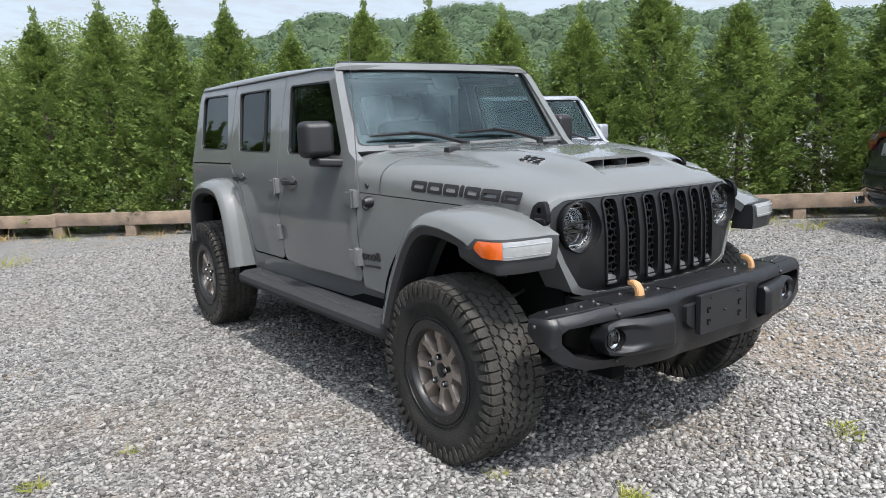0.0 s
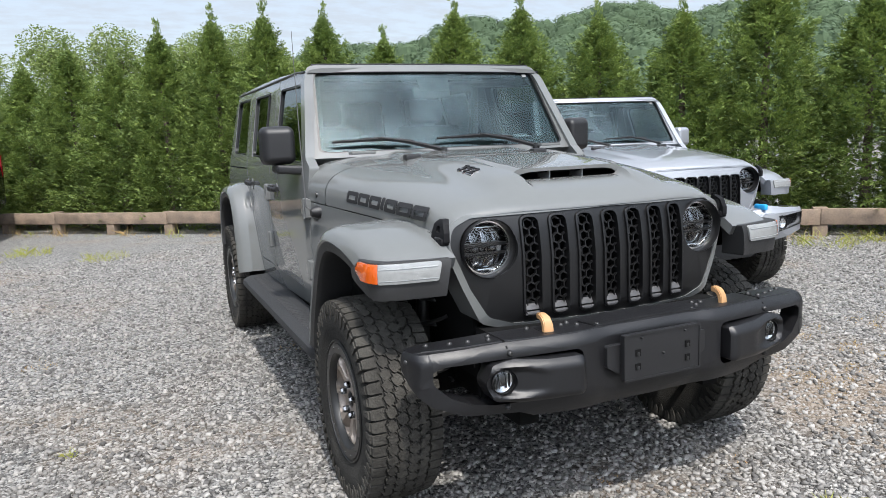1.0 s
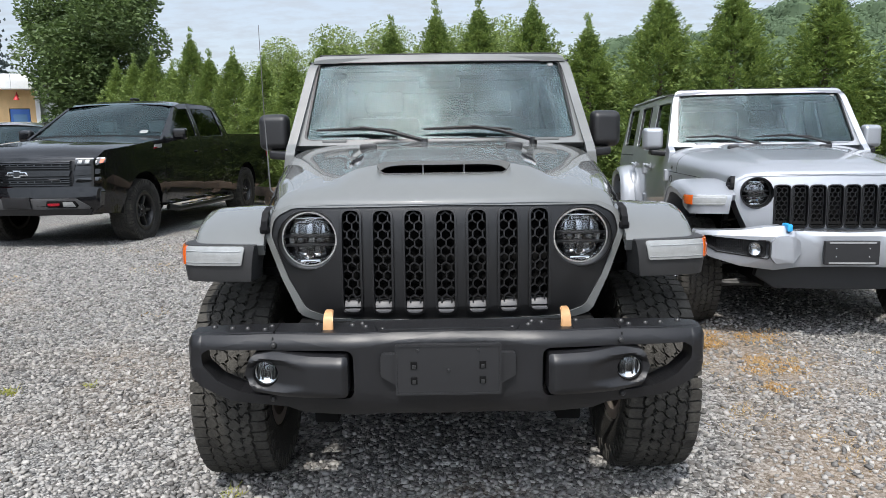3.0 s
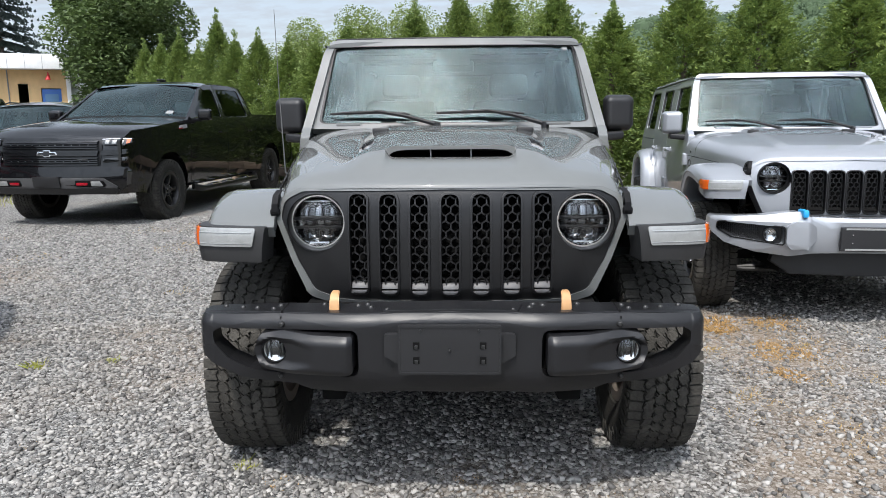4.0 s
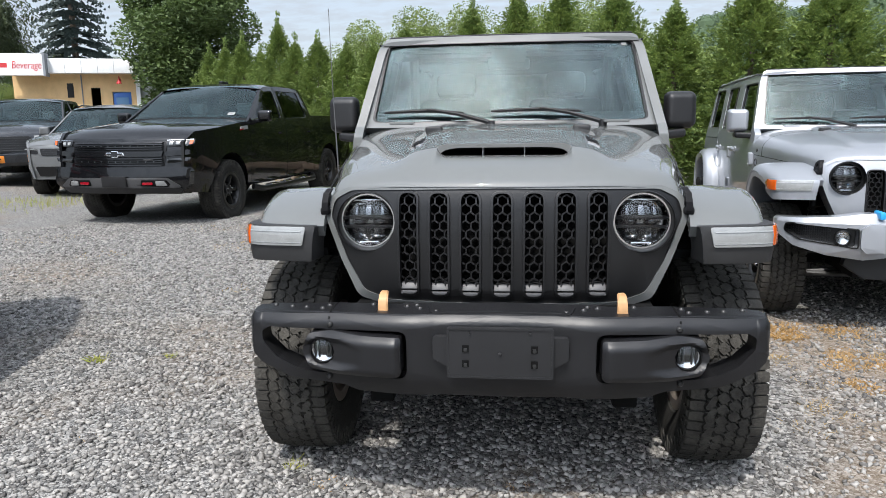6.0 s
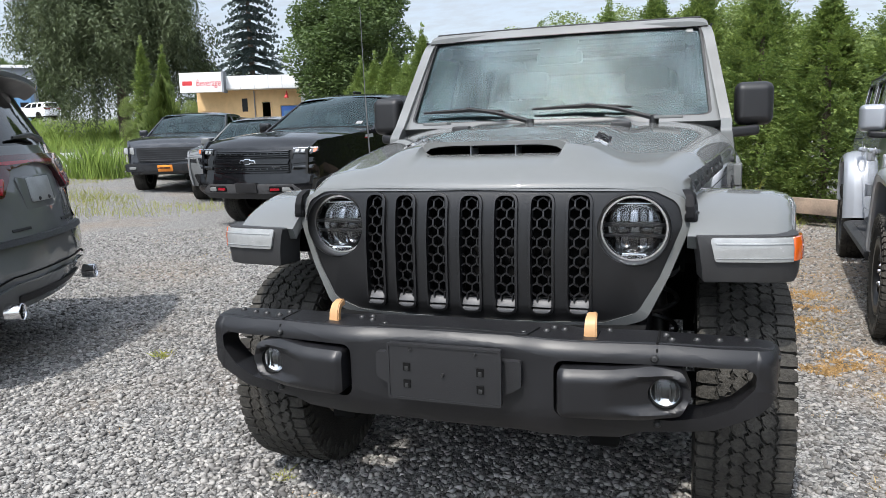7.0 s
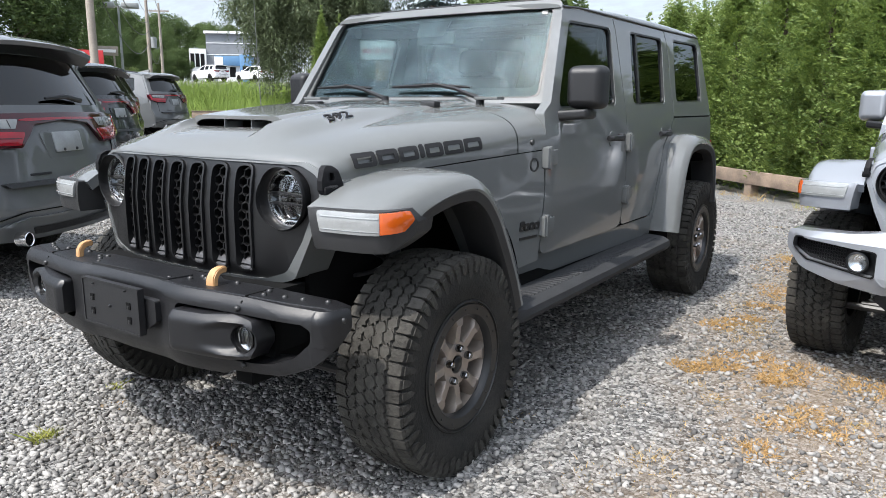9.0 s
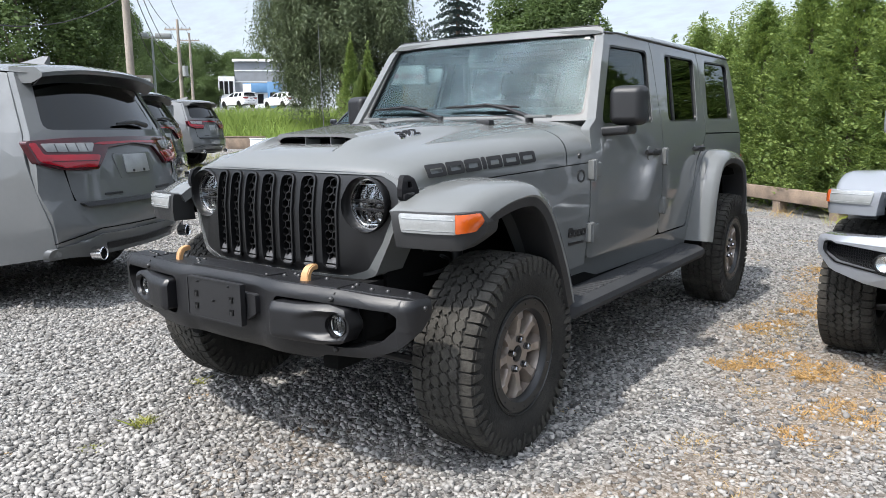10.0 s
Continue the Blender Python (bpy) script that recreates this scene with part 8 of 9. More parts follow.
def forest_hill():
    """A wooded ridge: the ground form, and its crowns as one mass of leaf blades."""
    def ridge(az, d):
        rise = lerp(az, [2, 9, 14, 20, 27, 36, 46, 56, 66, 78, 95], [3, 12, 24, 29, 33, 35, 34, 30, 26, 26, 24])
        t = max(0, min(1, (d - 95) / 190))
        return rise * (t * t * (3 - 2 * t)) + 2.5 * math.sin(az * 0.55) * t

    azs = spread(-4, 98, 40)
    ds = spread(85, 330, 10)
    bm = bmesh.new()
    vs = [[bm.verts.new((*polar(a, d), ridge(a, d) - 0.4)) for a in azs] for d in ds]
    for ra, rb in zip(vs, vs[1:]):
        for i in range(len(azs) - 1):
            bm.faces.new((ra[i], ra[i + 1], rb[i + 1], rb[i]))
    tagged(part("hill_ground", bm, FOREST), "wooded hillside beyond the hedge", "hill", kind="structure")
    rng = random.Random(9)
    pts, faces, crowns = [], [], []
    for _ in range(2300):
        a, d = rng.uniform(1, 92), 95 + 215 * rng.random() ** 0.8
        x, y = polar(a, d)
        z = ridge(a, d)
        R, H = rng.uniform(3.0, 5.2), rng.uniform(7, 11)
        cx, cz = Vector((x, y, z + H * 0.62)), H * 0.42
        crowns.append((cx.x, cx.y, cx.z, R, cz))
        ring = [cx + Vector((math.cos(k * 1.047) * R * 0.86, math.sin(k * 1.047) * R * 0.86, -cz * 0.2)) for k in range(6)]
        i = len(pts)
        pts += ring + [p + Vector((0, 0, cz * 0.75)) + (cx - p) * 0.45 for p in ring] + [cx + Vector((0, 0, cz * 0.88))]
        for k in range(6):
            m = (k + 1) % 6
            faces += [(i + k, i + m, i + 6 + m, i + 6 + k), (i + 6 + k, i + 6 + m, i + 12)]
    # small leaf clumps over every crown
    crowns = np.array(crowns)
    nr, per = np.random.RandomState(12), 150
    n = len(crowns) * per
    c = np.repeat(crowns, per, 0)
    v = nr.normal(0, 1, (n, 3)); v[:, 2] = np.abs(v[:, 2]) * 1.1 - 0.35
    v /= np.linalg.norm(v, axis=1)[:, None]
    p = c[:, :3] + v * np.stack([c[:, 3], c[:, 3], c[:, 4]], 1) * nr.uniform(0.91, 1.04, n)[:, None]
    t1 = np.cross(nr.normal(0, 1, (n, 3)), v); t1 /= np.linalg.norm(t1, axis=1)[:, None]
    t2 = np.cross(v, t1) * 0.8 + v * nr.uniform(-0.15, 0.15, n)[:, None]
    size = nr.uniform(0.26, 0.50, n)[:, None]
    quad = np.stack([p - t1 * size, p - t2 * size, p + t1 * size, p + t2 * size], 1).reshape(-1, 3)
    start = len(pts)
    pts = [tuple(q) for q in pts] + quad.tolist()
    faces += (np.arange(n * 4).reshape(-1, 4) + start).tolist()
    o = new("forest", mesh_of("forest", pts, faces, FOREST))
    tagged(o, "dense green deciduous forest covering the hillside", "forest", kind="stuff")


forest_hill()

STUCCO = material("tan_siding", (0.62, 0.42, 0.21), 0.8, 0.0, 0.12, 3.0, 0.2, 40.0)
WHITE_PAINT = material("white_boards", (0.72, 0.73, 0.73), 0.7, 0.0, 0.12, 2.0, 0.15, 30.0)
SIGN_RED = material("red_sign", (0.50, 0.03, 0.035), 0.5, 0.0, 0.1, 2.0)
SIGN_WHITE = material("white_sign", (0.78, 0.77, 0.76), 0.5, 0.0, 0.06, 2.0)
BLUE_DOOR = material("blue_door", (0.035, 0.13, 0.42), 0.5, 0.0, 0.1, 2.0)
BLUE_WALL = material("blue_cladding", (0.10, 0.22, 0.38), 0.6, 0.0, 0.1, 1.0)
GREY_WALL = material("grey_cladding", (0.20, 0.215, 0.235), 0.7, 0.0, 0.12, 1.0)
POLE_WOOD = material("pole_wood", (0.30, 0.26, 0.22), 0.85, 0.0, 0.25, 2.0, 0.3, 20.0)
WIRE = material("black_wire", (0.03, 0.03, 0.032), 0.5)
GRASS = material("tall_grass", (0.22, 0.30, 0.05), 0.7, 0.0, 0.4, 0.5, second=(0.10, 0.17, 0.025), island=0.6)
RUST_WEED = material("dead_weeds", (0.43, 0.255, 0.085), 0.8, 0.0, 0.4, 2.0, second=(0.29, 0.19, 0.085), island=0.7)
DRY = material("dry_weeds", (0.45, 0.32, 0.13), 0.8, 0.0, 0.4, 2.0, second=(0.25, 0.17, 0.075), island=0.7)
WEED = material("green_weeds", (0.22, 0.27, 0.05), 0.7, 0.0, 0.4, 2.0, second=(0.30, 0.27, 0.06), island=0.7)


def lettering(name, body, size, mat, parent, m, depth=0.01, shear=0.0):
    cu = bpy.data.curves.new(name, "FONT")
    cu.body, cu.size, cu.extrude, cu.shear, cu.align_x, cu.align_y = body, size, depth, shear, "CENTER", "CENTER"
    tmp = bpy.data.objects.new(name, cu)
    me = bpy.data.meshes.new_from_object(tmp)
    bpy.data.objects.remove(tmp)
    me.materials.clear(); me.materials.append(mat)
    o = new(name, me)
    o.parent = parent
    o.matrix_basis = m
    return o


def low_shop():
    """Low flat-roofed shop; its front towards -y in its own axes."""
    b = thing("shop", "low tan shop with white fascia and a red and white sign", "building", at=pose(-19.68, 28.13, 0.25, 0, 0, 20) @ Matrix.Diagonal((0.88, 0.92, 1.25, 1)))
    part("front_wall", panel([(-2.6, 0), (2.9, 0), (2.9, 2.72), (-2.6, 2.72)], [[(1.75, 0.02), (2.65, 0.02), (2.65, 2.10), (1.75, 2.10)], [(0.75, 1.55), (1.20, 1.55), (1.20, 2.25), (0.75, 2.25)]], lambda x, z: Vector((x, 0, z)), lambda u, v: (0, 0.2, 0)), STUCCO, b)
    part("side_wall", box(2.9, 3.1, 0.002, 6, 0, 3.05), WHITE_PAINT, b)
    part("back_wall", box(-2.6, 3.1, 6, 6.2, 0, 2.7), WHITE_PAINT, b)
    part("side_wall", box(-2.8, -2.6, 0.002, 6.2, 0, 2.72), STUCCO, b)
    part("roof", box(-2.8, 3.1, 0.0, 6.2, 2.725, 2.80), GREY_WALL, b)
    fas = part("fascia", box(-1.0, 2.95, -0.75, -0.55, 2.72, 3.22, 0.02), WHITE_PAINT, b, "white fascia boards")
    for k in range(5):
        part("fascia_joint", box(-0.2 + 0.75 * k, -0.185 + 0.75 * k, -0.756, -0.75, 2.73, 3.21), GREY_WALL, fas)
    part("canopy", box(-2.7, 2.95, -0.55, 0.0, 2.72, 2.80), WHITE_PAINT, b)
    dr = part("door", box(1.77, 2.63, 0.05, 0.10, 0.03, 2.08, 0.01), BLUE_DOOR, b, "blue door")
    part("door_panel", box(1.90, 2.50, 0.035, 0.05, 1.15, 1.90, 0.01), BLUE_WALL, dr)
    part("window_pane", box(0.77, 1.18, 0.02, 0.06, 1.57, 2.23), SIDE_GLASS, b, "dark window pane")
    part("wall_frame", box(-0.35, -0.05, -0.03, 0.0, 1.9, 2.4, 0.01), DECAL, b)
    part("gooseneck_lamp", merge(tube([(2.2, 0, 2.5), (2.2, -0.4, 2.62), (2.2, -0.5, 2.5)], 0.02, 6), lathe([(0.02, 0.1), (0.12, -0.05), (0.13, -0.08)], 14, "z"), Matrix.Translation((2.2, -0.5, 2.45))), SIGN_RED, b)
    part("downpipe", tube([(0.35, -0.05, 0), (0.35, -0.05, 2.7)], 0.03, 6), GREY_WALL, b)
    part("service_cable", tube([(2.95, -0.3, 3.1), (2.98, -0.4, 2.6), (3.2, -0.4, 2.35), (3.5, 0.2, 2.6), (3.3, 0.4, 2.9)], 0.02, 6), WIRE, b)
    sg = part("sign", box(-3.3, -1.05, -1.15, -0.95, 2.62, 3.35, 0.02), SIGN_WHITE, b, "white sign with red lettering")
    part("sign_end", box(-1.05, -0.95, -1.2, -0.5, 2.60, 3.38), GREY_WALL, sg)
    lettering("sign_word", "Beverage", 0.36, SIGN_RED, sg, pose(-1.78, -1.156, 2.96, 90, 0, 0), 0.006, 0.2)
    part("sign_bar", box(-3.15, -2.62, -1.157, -1.15, 2.88, 3.04), SIGN_RED, sg)


low_shop()


def far_buildings():
    x, y = polar(-49.3, 96)
    z = ground_height(x, y)
    b = thing("blue_building", "white and blue two-storey shop across the road", "building", at=pose(x, y, z, 0, 0, 44) @ Matrix.Scale(0.82, 4))
    part("wall", box(-2.4, 2.4, 0, 6, 0, 3.4), WHITE_PAINT, b)
    part("upper_front", box(-2.7, 1.0, -0.5, 6, 2.4, 3.85, 0.03), BLUE_WALL, b, "blue upper cladding")
    part("tower", box(1.0, 2.7, -0.8, 6, 0, 4.05, 0.03), BLUE_WALL, b)
    part("sign_panel", box(-2.75, -1.5, -0.56, -0.5, 2.5, 3.7), SIGN_WHITE, b)
    for x0 in (-2.0, -0.6):
        part("window", box(x0, x0 + 0.9, -0.03, 0.02, 0.7, 2.2), FRIT, b)
    part("window", box(1.4, 2.4, -0.83, -0.78, 0.6, 2.4), FRIT, b)
    x, y = polar(-50.2, 111)
    z = ground_height(x, y)
    g = thing("grey_building", "grey clad building with pale window frames", "building", at=pose(x, y, z, 0, 0, 44) @ Matrix.Scale(1.15, 4))
    part("wall", box(-1.9, 4.0, 0, 8, 0, 6.2), GREY_WALL, g)
    part("roof", box(-2.1, 4.2, -0.3, 8.2, 6.2, 6.5), WHITE_PAINT, g)
    part("wing", box(-3.9, -1.9, -0.6, 7, 0, 4.3), WHITE_PAINT, g)
    for k in range(3):
        part("window", box(-3.75 + 0.6 * k, -3.3 + 0.6 * k, -0.66, -0.6, 2.1, 3.7), FRIT, g)
    for k in range(4):
        part("cladding_band", box(-1.9, 4.0, -0.05, 0.0, 0.8 + 1.4 * k, 0.9 + 1.4 * k), WHITE_PAINT, g)
    x, y = polar(-58.4, 38.9)
    z = ground_height(x, y)
    s = thing("road_sign", "red roadside sign with white lettering on posts", "sign", at=pose(x, y, z, 0, 0, 62))
    board = part("sign_board", box(-1.5, 0.9, 0, 0.15, 1.55, 3.15, 0.02), SIGN_RED, s)
    lettering("sign_word", "Birds", 0.62, SIGN_WHITE, board, pose(0.02, -0.006, 2.05, 90, 0, 0), 0.004)
    part("sign_bar", box(-1.1, -0.4, -0.006, 0.0, 2.65, 2.92), SIGN_WHITE, board)
    for xx in (-1.2, 0.8):
        part("post", box(xx - 0.06, xx + 0.06, 0.02, 0.14, -0.2, 1.56), POLE_WOOD, s)
    x, y = polar(-57.1, 43.6)
    s = thing("road_sign", "weathered brown roadside sign on posts", "sign", at=pose(x, y, ground_height(x, y), 0, 0, 62))
    board = part("sign_board", box(-0.62, 0.62, 0, 0.1, 2.95, 3.45, 0.02), POLE_WOOD, s)
    part("sign_bar", box(-0.5, 0.5, -0.006, 0.0, 3.12, 3.28), SIGN_WHITE, board)
    for xx in (-0.4, 0.4):
        part("post", box(xx - 0.05, xx + 0.05, 0.01, 0.09, -0.2, 2.96), POLE_WOOD, s)


far_buildings()


def utility_line():
    tops = []
    for k, (az, d, h) in enumerate(((-78, 22, 10.5), (-57.2, 30.8, 10.5), (-54.8, 66.5, 8.2), (-54.25, 88, 8.4))):
        x, y = polar(az, d)
        z = ground_height(x, y)
        p = thing("utility_pole", "wooden utility pole with crossarm and wires", "utility pole", "poles along the road", at=pose(x, y, z, 0, 0, 40))
        part("pole", tube([(0, 0, -0.5), (0, 0, h * 0.5), (0, 0, h)], [0.17, 0.15, 0.11], 10), POLE_WOOD, p)
        part("crossarm", box(-1.1, 1.1, -0.06, 0.06, h - 0.9, h - 0.76), POLE_WOOD, p)
        for xx in (-1.0, -0.35, 0.35, 1.0):
            part("insulator", lathe([(0, 0.16), (0.04, 0.14), (0.05, 0.0)], 8, "z"), PLATE_GREY, p).matrix_basis = Matrix.Translation((xx, 0, h - 0.76))
        if k == 2:
            part("transformer", lathe([(0, 0.9), (0.24, 0.88), (0.25, 0.0), (0, 0.0)], 14, "z"), PLATE_GREY, p).matrix_basis = Matrix.Translation((0.42, 0, h * 0.42))
        tops.append((x, y, z + h))
    for k, (a, b) in enumerate(zip(tops, tops[1:])):
        for drop, sag, off in ((0.6, 0.9, 0.8), (0.6, 0.9, -0.8), (2.6, 1.4, 0.1), (3.4, 1.5, 0.1), (4.4, 1.9, 0.0)):
            pts = []
            for t in spread(0, 1, 12):
                pts.append((a[0] + (b[0] - a[0]) * t + off * 0.6, a[1] + (b[1] - a[1]) * t + off * 0.6, a[2] + (b[2] - a[2]) * t - drop - sag * 4 * t * (1 - t)))
            tagged(part("overhead_wire", tube(pts, 0.022, 5), WIRE), "black overhead wire strung between utility poles", "wire", "overhead wires")
    # a service drop across the near sky
    a, b = tops[1], (-22.0, 36.0, 12.4)
    for dz in (0.0, 0.5):
        pts = [(a[0] + (b[0] - a[0]) * t, a[1] + (b[1] - a[1]) * t, a[2] - 1.5 + dz + (b[2] - a[2] + 1.5) * t - 2.4 * t * (1 - t)) for t in spread(0, 1, 14)]
        tagged(part("overhead_wire", tube(pts, 0.02, 5), WIRE), "black overhead wire strung between utility poles", "wire", "overhead wires")
    x, y = polar(-56.45, 56.5)
    p = thing("street_lamp", "tall steel street lamp with two flat heads", "street lamp", at=pose(x, y, ground_height(x, y), 0, 0, 50))
    part("pole", tube([(0, 0, -0.3), (0, 0, 6.3)], [0.10, 0.07], 10), PLATE_GREY, p)
    for sg in (-1, 1):
        part("lamp_head", box(sg * 0.25 - 0.0 if sg > 0 else -1.35, 1.35 if sg > 0 else -0.25, -0.35, 0.35, 6.15, 6.50, 0.05), PLATE_GREY, p)
    part("arm", box(-0.4, 0.4, -0.05, 0.05, 6.2, 6.3), PLATE_GREY, p)


utility_line()


def blades(seed, spots, mat, name, label, category="grass", lie=0.3, thin=0.004):
    """Upright tapering blades over (x, y, radius, count, height) patches: one mass."""
    rng = random.Random(seed)
    pts, faces = [], []
    for x, y, r, n, h in spots:
        for _ in range(n):
            a, d = rng.uniform(0, 6.28), r * rng.random() ** 0.5
            px, py = x + d * math.cos(a), y + d * math.sin(a)
            pz = ground_height(px, py)
            hh = h * rng.uniform(0.5, 1.2)
            lean = Vector((rng.gauss(0, lie), rng.gauss(0, lie), 0)) * hh
            w = Vector((rng.gauss(0, 1), rng.gauss(0, 1), 0)).normalized() * max(thin, hh * 0.013)
            b = Vector((px, py, pz - 0.01))
            i = len(pts)
            pts += [b - w, b + w, b + lean * 0.4 + Vector((0, 0, hh * 0.6)) + w * 0.7, b + lean + Vector((0, 0, hh)), b + lean * 0.4 + Vector((0, 0, hh * 0.6)) - w * 0.7]
            faces.append((i, i + 1, i + 2, i + 3, i + 4))
    o = new(name, mesh_of(name, pts, faces, mat))
    return tagged(o, label, category, kind="stuff")


def yard_blocks():
    """Low slabs lying at the edge of the grass."""
    for x, y, turn, mat, label in ((-23.36, 18.10, 42, TIMBER, "brown timber block lying at the edge of the grass"), (-20.70, 17.30, 46, WHITE_PAINT, "pale concrete block lying at the edge of the grass")):
        o = thing("block", label, "block", at=pose(x, y, ground_height(x, y) - 0.02, 0, 0, turn))
        part("slab", box(-0.85, 0.85, -0.3, 0.3, 0, 0.52, 0.03), mat, o)
        part("slab_cap", box(-0.87, 0.87, -0.32, 0.32, 0.522, 0.56, 0.012), mat, o)


yard_blocks()


def far_grass():
    rng = random.Random(2)
    spots = []
    for az in spread(-62, -27, 26):
        for d in (38, 42, 47, 52, 58, 66):
            x, y = polar(az + rng.uniform(-1, 1), d)
            if (x + 26) ** 2 + (y - 25.5) ** 2 < 12 or (x + 14) ** 2 + (y - 20) ** 2 < 30:
                continue
            spots.append((x, y, 2.0 if d < 45 else 3.0, 300, 0.80 if d < 45 else 0.95))
    for az, d in ((-44.2, 23), (-45.0, 23.4), (-43.4, 23.6)):
        x, y = polar(az, d)
        spots.append((x, y, 0.7, 260, 0.95))
    blades(7, spots, GRASS, "tall_grass", "tall green grass along the yard's far edge")
    low = []
    for _ in range(150):
        x, y = polar(rng.uniform(-52, -34), rng.uniform(13, 26))
        if any((x - cx) ** 2 + (y - cy) ** 2 < 9 for cx, cy in ((-11.5, 13.5), (-8.6, 12), (-12.5, 16))):
            continue
        low.append((x, y, 0.7, 60, 0.13))
    blades(8, low, WEED, "yard_weeds", "low yellow-green weeds growing through the gravel")


far_grass()


def yard_details():
    rng = random.Random(21)
    dry, green, mats = [], [], []
    for _ in range(260):
        x, y = rng.gauss(1.75, 0.42), rng.uniform(-0.2, 6.5)
        if y > 1.6 and x > 1.45:
            x = rng.uniform(1.15, 1.5)
        dry.append((x, y, rng.uniform(0.04, 0.16), rng.randint(16, 60), rng.uniform(0.010, 0.026)))
    for _ in range(30):
        dry.append((rng.uniform(2.0, 3.2), rng.uniform(-0.2, 1.4), rng.uniform(0.05, 0.12), 40, rng.uniform(0.012, 0.03)))
    for x, y, r, n in ((-2.9, 4.6, 0.35, 130), (-2.2, 2.6, 0.12, 40), (-2.75, -0.55, 0.10, 70), (-0.6, 2.2, 0.15, 60), (-3.6, 6.0, 0.5, 150), (-4.2, 4.0, 0.25, 60), (-5.5, 5.0, 0.4, 80), (1.6, 3.3, 0.2, 90), (1.35, 4.6, 0.3, 130), (1.4, 6.0, 0.5, 160), (5.0, 0.2, 0.6, 160), (4.2, 0.9, 0.4, 120)):
        dry.append((x, y, r, n, 0.03))
    for x, y, r in ((-1.77, -0.10, 0.05), (-0.61, -0.39, 0.07), (0.60, -0.50, 0.06), (-0.72, -1.23, 0.04), (-0.68, -0.41, 0.05), (-1.02, -0.78, 0.06), (0.05, -0.38, 0.05)):
        mats.append((x, y, r, 60, 0.014))
    for x, y, r, n, h in ((-2.62, -0.62, 0.06, 60, 0.05), (-0.545, -0.74, 0.045, 150, 0.045), (-0.49, -1.01, 0.03, 40, 0.03), (-0.81, -0.28, 0.04, 60, 0.03), (-2.30, 0.86, 0.05, 90, 0.04), (-1.92, 0.96, 0.03, 40, 0.03), (-1.9, 7.6, 0.3, 120, 0.12), (-2.9, 8.9, 0.3, 140, 0.14), (0.55, -1.0, 0.05, 40, 0.04), (-3.2, 7.1, 0.12, 60, 0.18), (1.3, 7.9, 0.25, 70, 0.5), (2.6, 7.2, 0.2, 60, 0.35)):
        green.append((x, y, r, n, h))
    for s in spread(-12, 12, 60):
        p = along(s + rng.uniform(-0.2, 0.2), rng.uniform(-0.5, 0.05))
        (green if rng.random() < 0.55 else dry).append((p.x, p.y, 0.14, rng.randint(8, 36), rng.uniform(0.05, 0.2)))
    for _ in range(26):
        p = along(rng.uniform(5.5, 9.5), rng.uniform(-1.1, -0.2))
        green.append((p.x, p.y, 0.16, rng.randint(20, 60), rng.uniform(0.04, 0.16)))
    green.append((0.62, -0.93, 0.05, 60, 0.05))
    # orange mats of dead weeds between the two wagons
    for x, y, r in ((1.45, 1.80, 0.13), (1.28, 2.50, 0.12), (1.46, 3.35, 0.20), (1.85, 1.20, 0.16), (1.67, 1.72, 0.14), (2.03, 1.70, 0.18), (1.44, 2.85, 0.12), (1.30, 1.50, 0.08), (1.40, 4.2, 0.25), (1.72, 0.75, 0.10), (1.29, 4.56, 0.16), (1.47, 3.25, 0.14), (1.25, 2.32, 0.09), (1.47, 1.62, 0.12), (1.64, 1.55, 0.11), (1.85, 1.06, 0.13)):
        for _ in range(9):
            a, d = rng.uniform(0, 6.28), r * rng.random()
            mats.append((x + 1.3 * d * math.cos(a), y + d * math.sin(a), r * 0.62, 95, rng.uniform(0.014, 0.026)))
    blades(33, mats, RUST_WEED, "dead_weeds", "flat orange mats of dead weeds in the gravel", "weeds", 0.95, 0.004)
    blades(31, dry, DRY, "dry_weeds", "dry orange-brown weed tufts in the gravel", "weeds", 0.8, 0.0024)
    blades(32, green, WEED, "green_weeds", "small green weed tufts in the gravel", "weeds", 0.8, 0.003)
    # loose crushed stones lying on the yard: chipped blocks, tipped every way
    corner = [(x, y, z) for x in (-1, 1) for y in (-1, 1) for z in (-1, 1)]
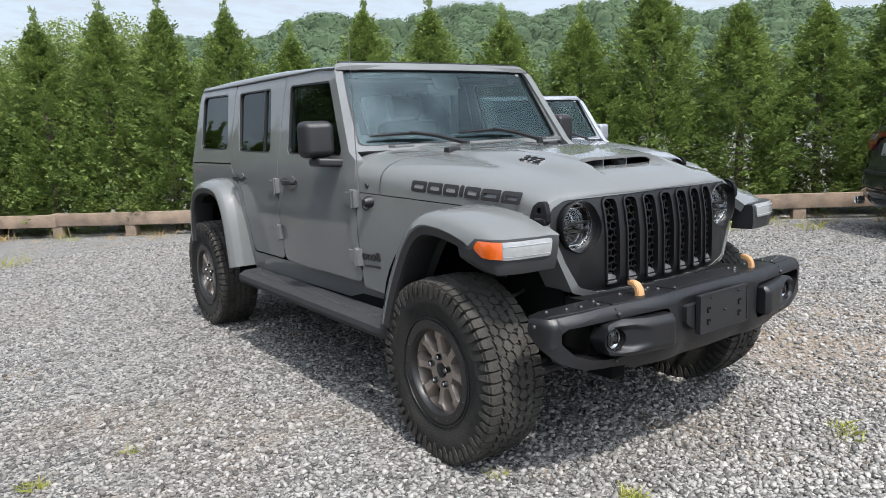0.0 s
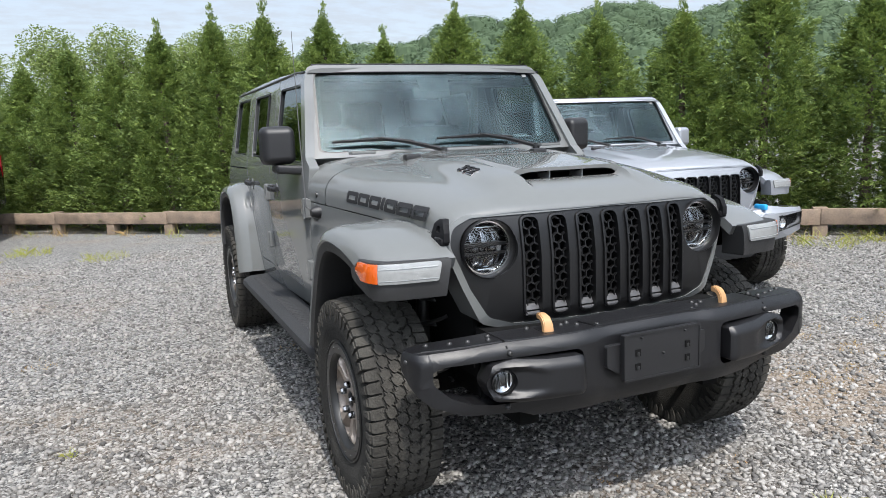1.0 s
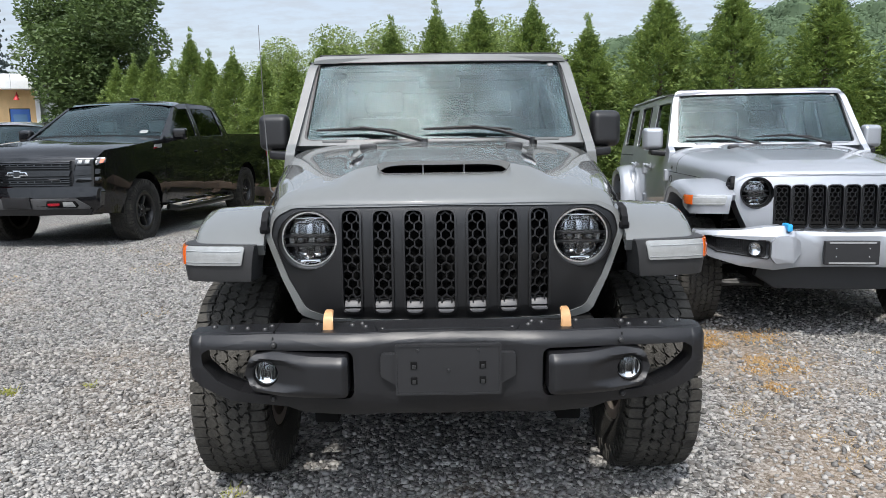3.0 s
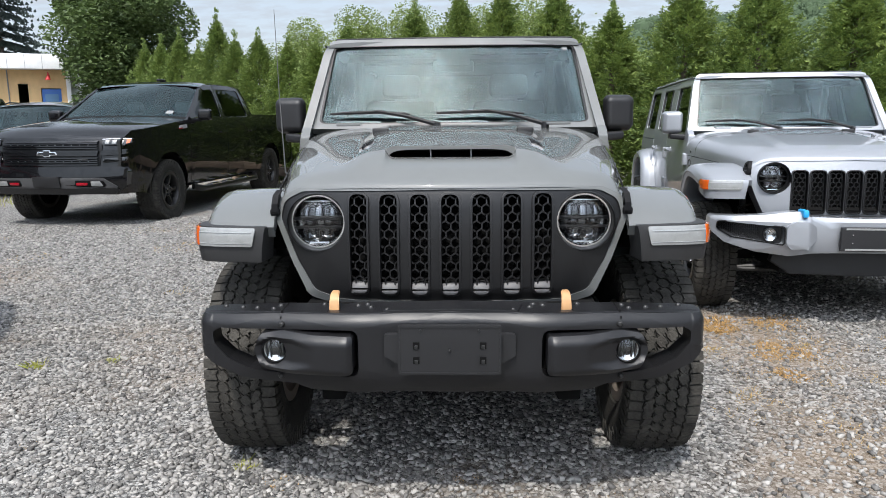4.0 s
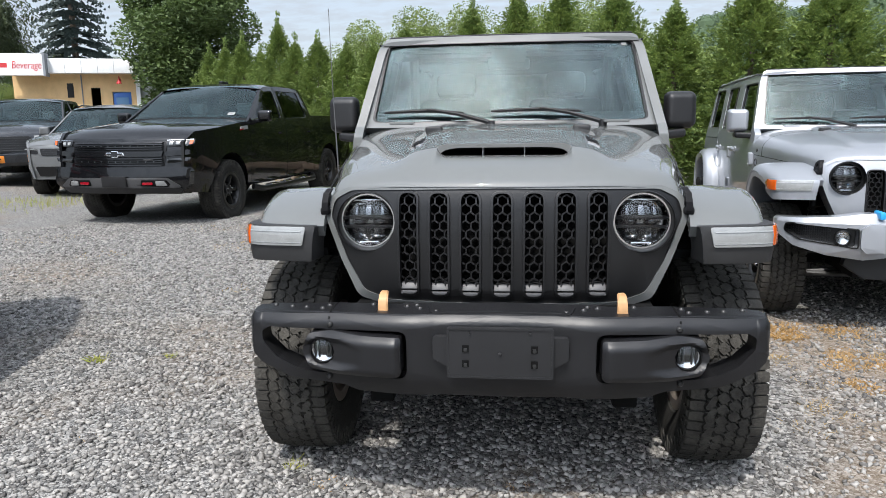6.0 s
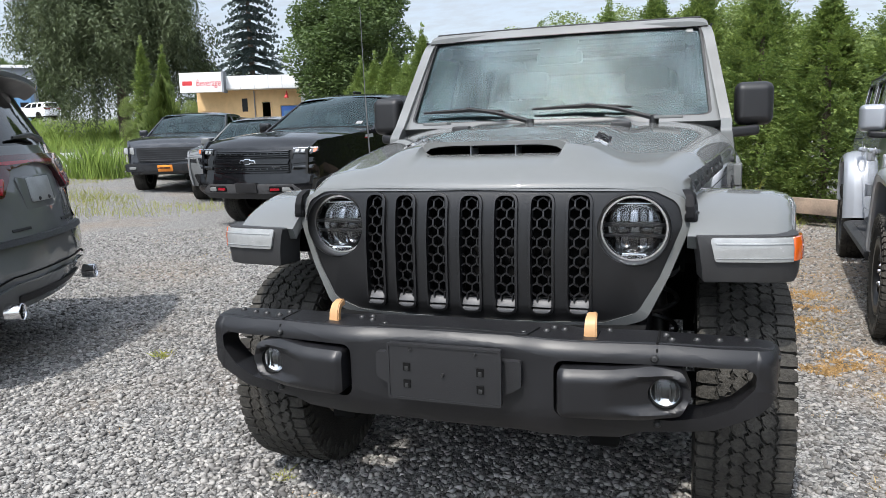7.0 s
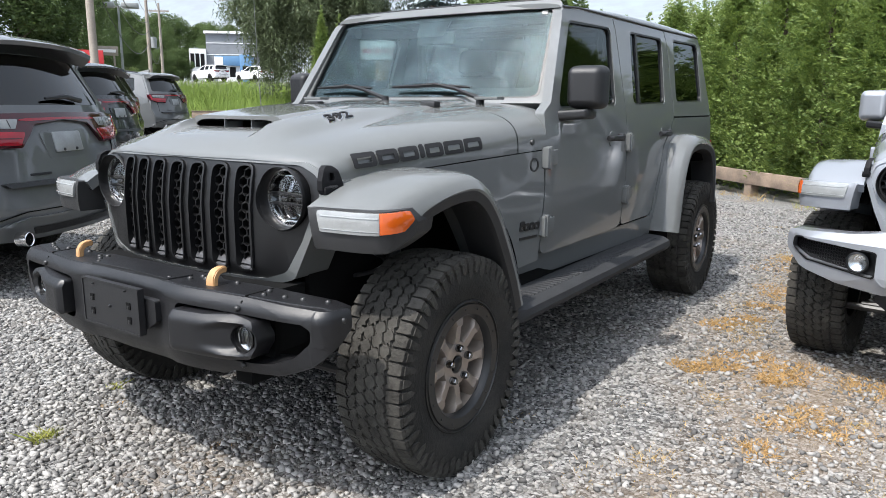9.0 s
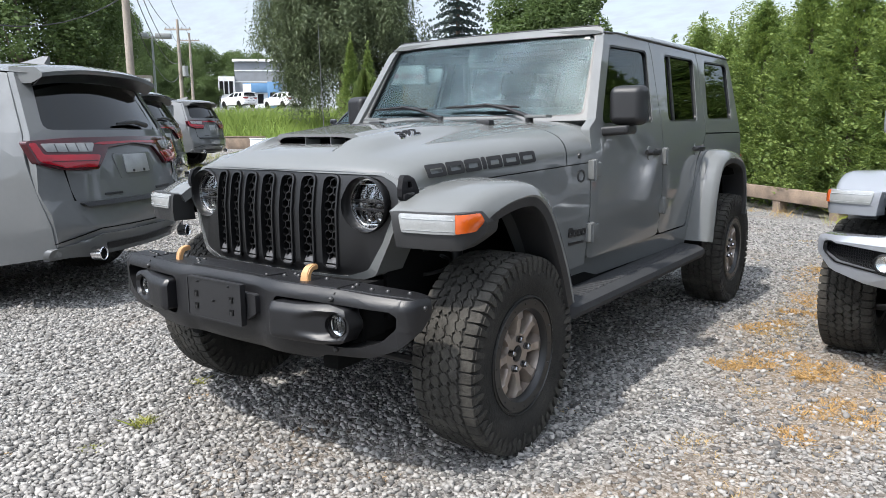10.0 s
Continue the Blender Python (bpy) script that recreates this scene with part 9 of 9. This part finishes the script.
    quad = [(0, 1, 3, 2), (4, 6, 7, 5), (0, 4, 5, 1), (2, 3, 7, 6), (0, 2, 6, 4), (1, 5, 7, 3)]
    nr = np.random.RandomState(3)
    n = 140000
    dist = 9.5 * nr.uniform(0, 1, n) ** 0.75; way = nr.uniform(-0.35, 3.5, n)
    px = -0.2 + dist * np.cos(way); py = -1.5 + dist * np.sin(way)
    bare = (np.abs(px - 1.8) < 0.75) & (py > -0.5) & (np.sin(px * 5.1 + 1.3 * np.sin(py * 2.3)) + np.sin(py * 3.7 + px * 2.1) > -0.5)
    keep = (py > -2.2) & (px < 7.0) & ~(bare & (nr.uniform(0, 1, n) < 0.45))
    px, py = px[keep], py[keep]
    n = len(px)
    size = 0.0050 + 0.0085 * nr.uniform(0, 1, n) ** 1.5
    pts = np.array(corner, float)[None] * nr.uniform(0.55, 0.95, (n, 8, 1)) + nr.uniform(-0.22, 0.22, (n, 8, 3))
    pts *= np.stack([nr.uniform(0.9, 1.5, n), nr.uniform(0.7, 1.1, n), nr.uniform(0.5, 0.9, n)], 1)[:, None]
    for axes, lim in (((1, 2), 0.5), ((0, 2), 0.5), ((0, 1), 3.1416)):
        ang = nr.uniform(-lim, lim, n)
        c, s = np.cos(ang)[:, None], np.sin(ang)[:, None]
        u, v = pts[:, :, axes[0]].copy(), pts[:, :, axes[1]].copy()
        pts[:, :, axes[0]], pts[:, :, axes[1]] = u * c - v * s, u * s + v * c
    V = pts * size[:, None, None]
    V[:, :, 0] += px[:, None]; V[:, :, 1] += py[:, None]; V[:, :, 2] += (size * 0.30 + [ground_height(x, y) for x, y in zip(px, py)])[:, None]
    F = (np.array(quad)[None] + (np.arange(n) * 8)[:, None, None]).reshape(-1, 4)
    me = bpy.data.meshes.new("loose_stones")
    me.from_pydata(V.reshape(-1, 3).tolist(), [], F.tolist())
    me.shade_smooth()
    me.materials.append(STONE)
    tagged(new("loose_stones", me), "loose grey crushed stones scattered over the yard", "gravel", kind="stuff")


yard_details()
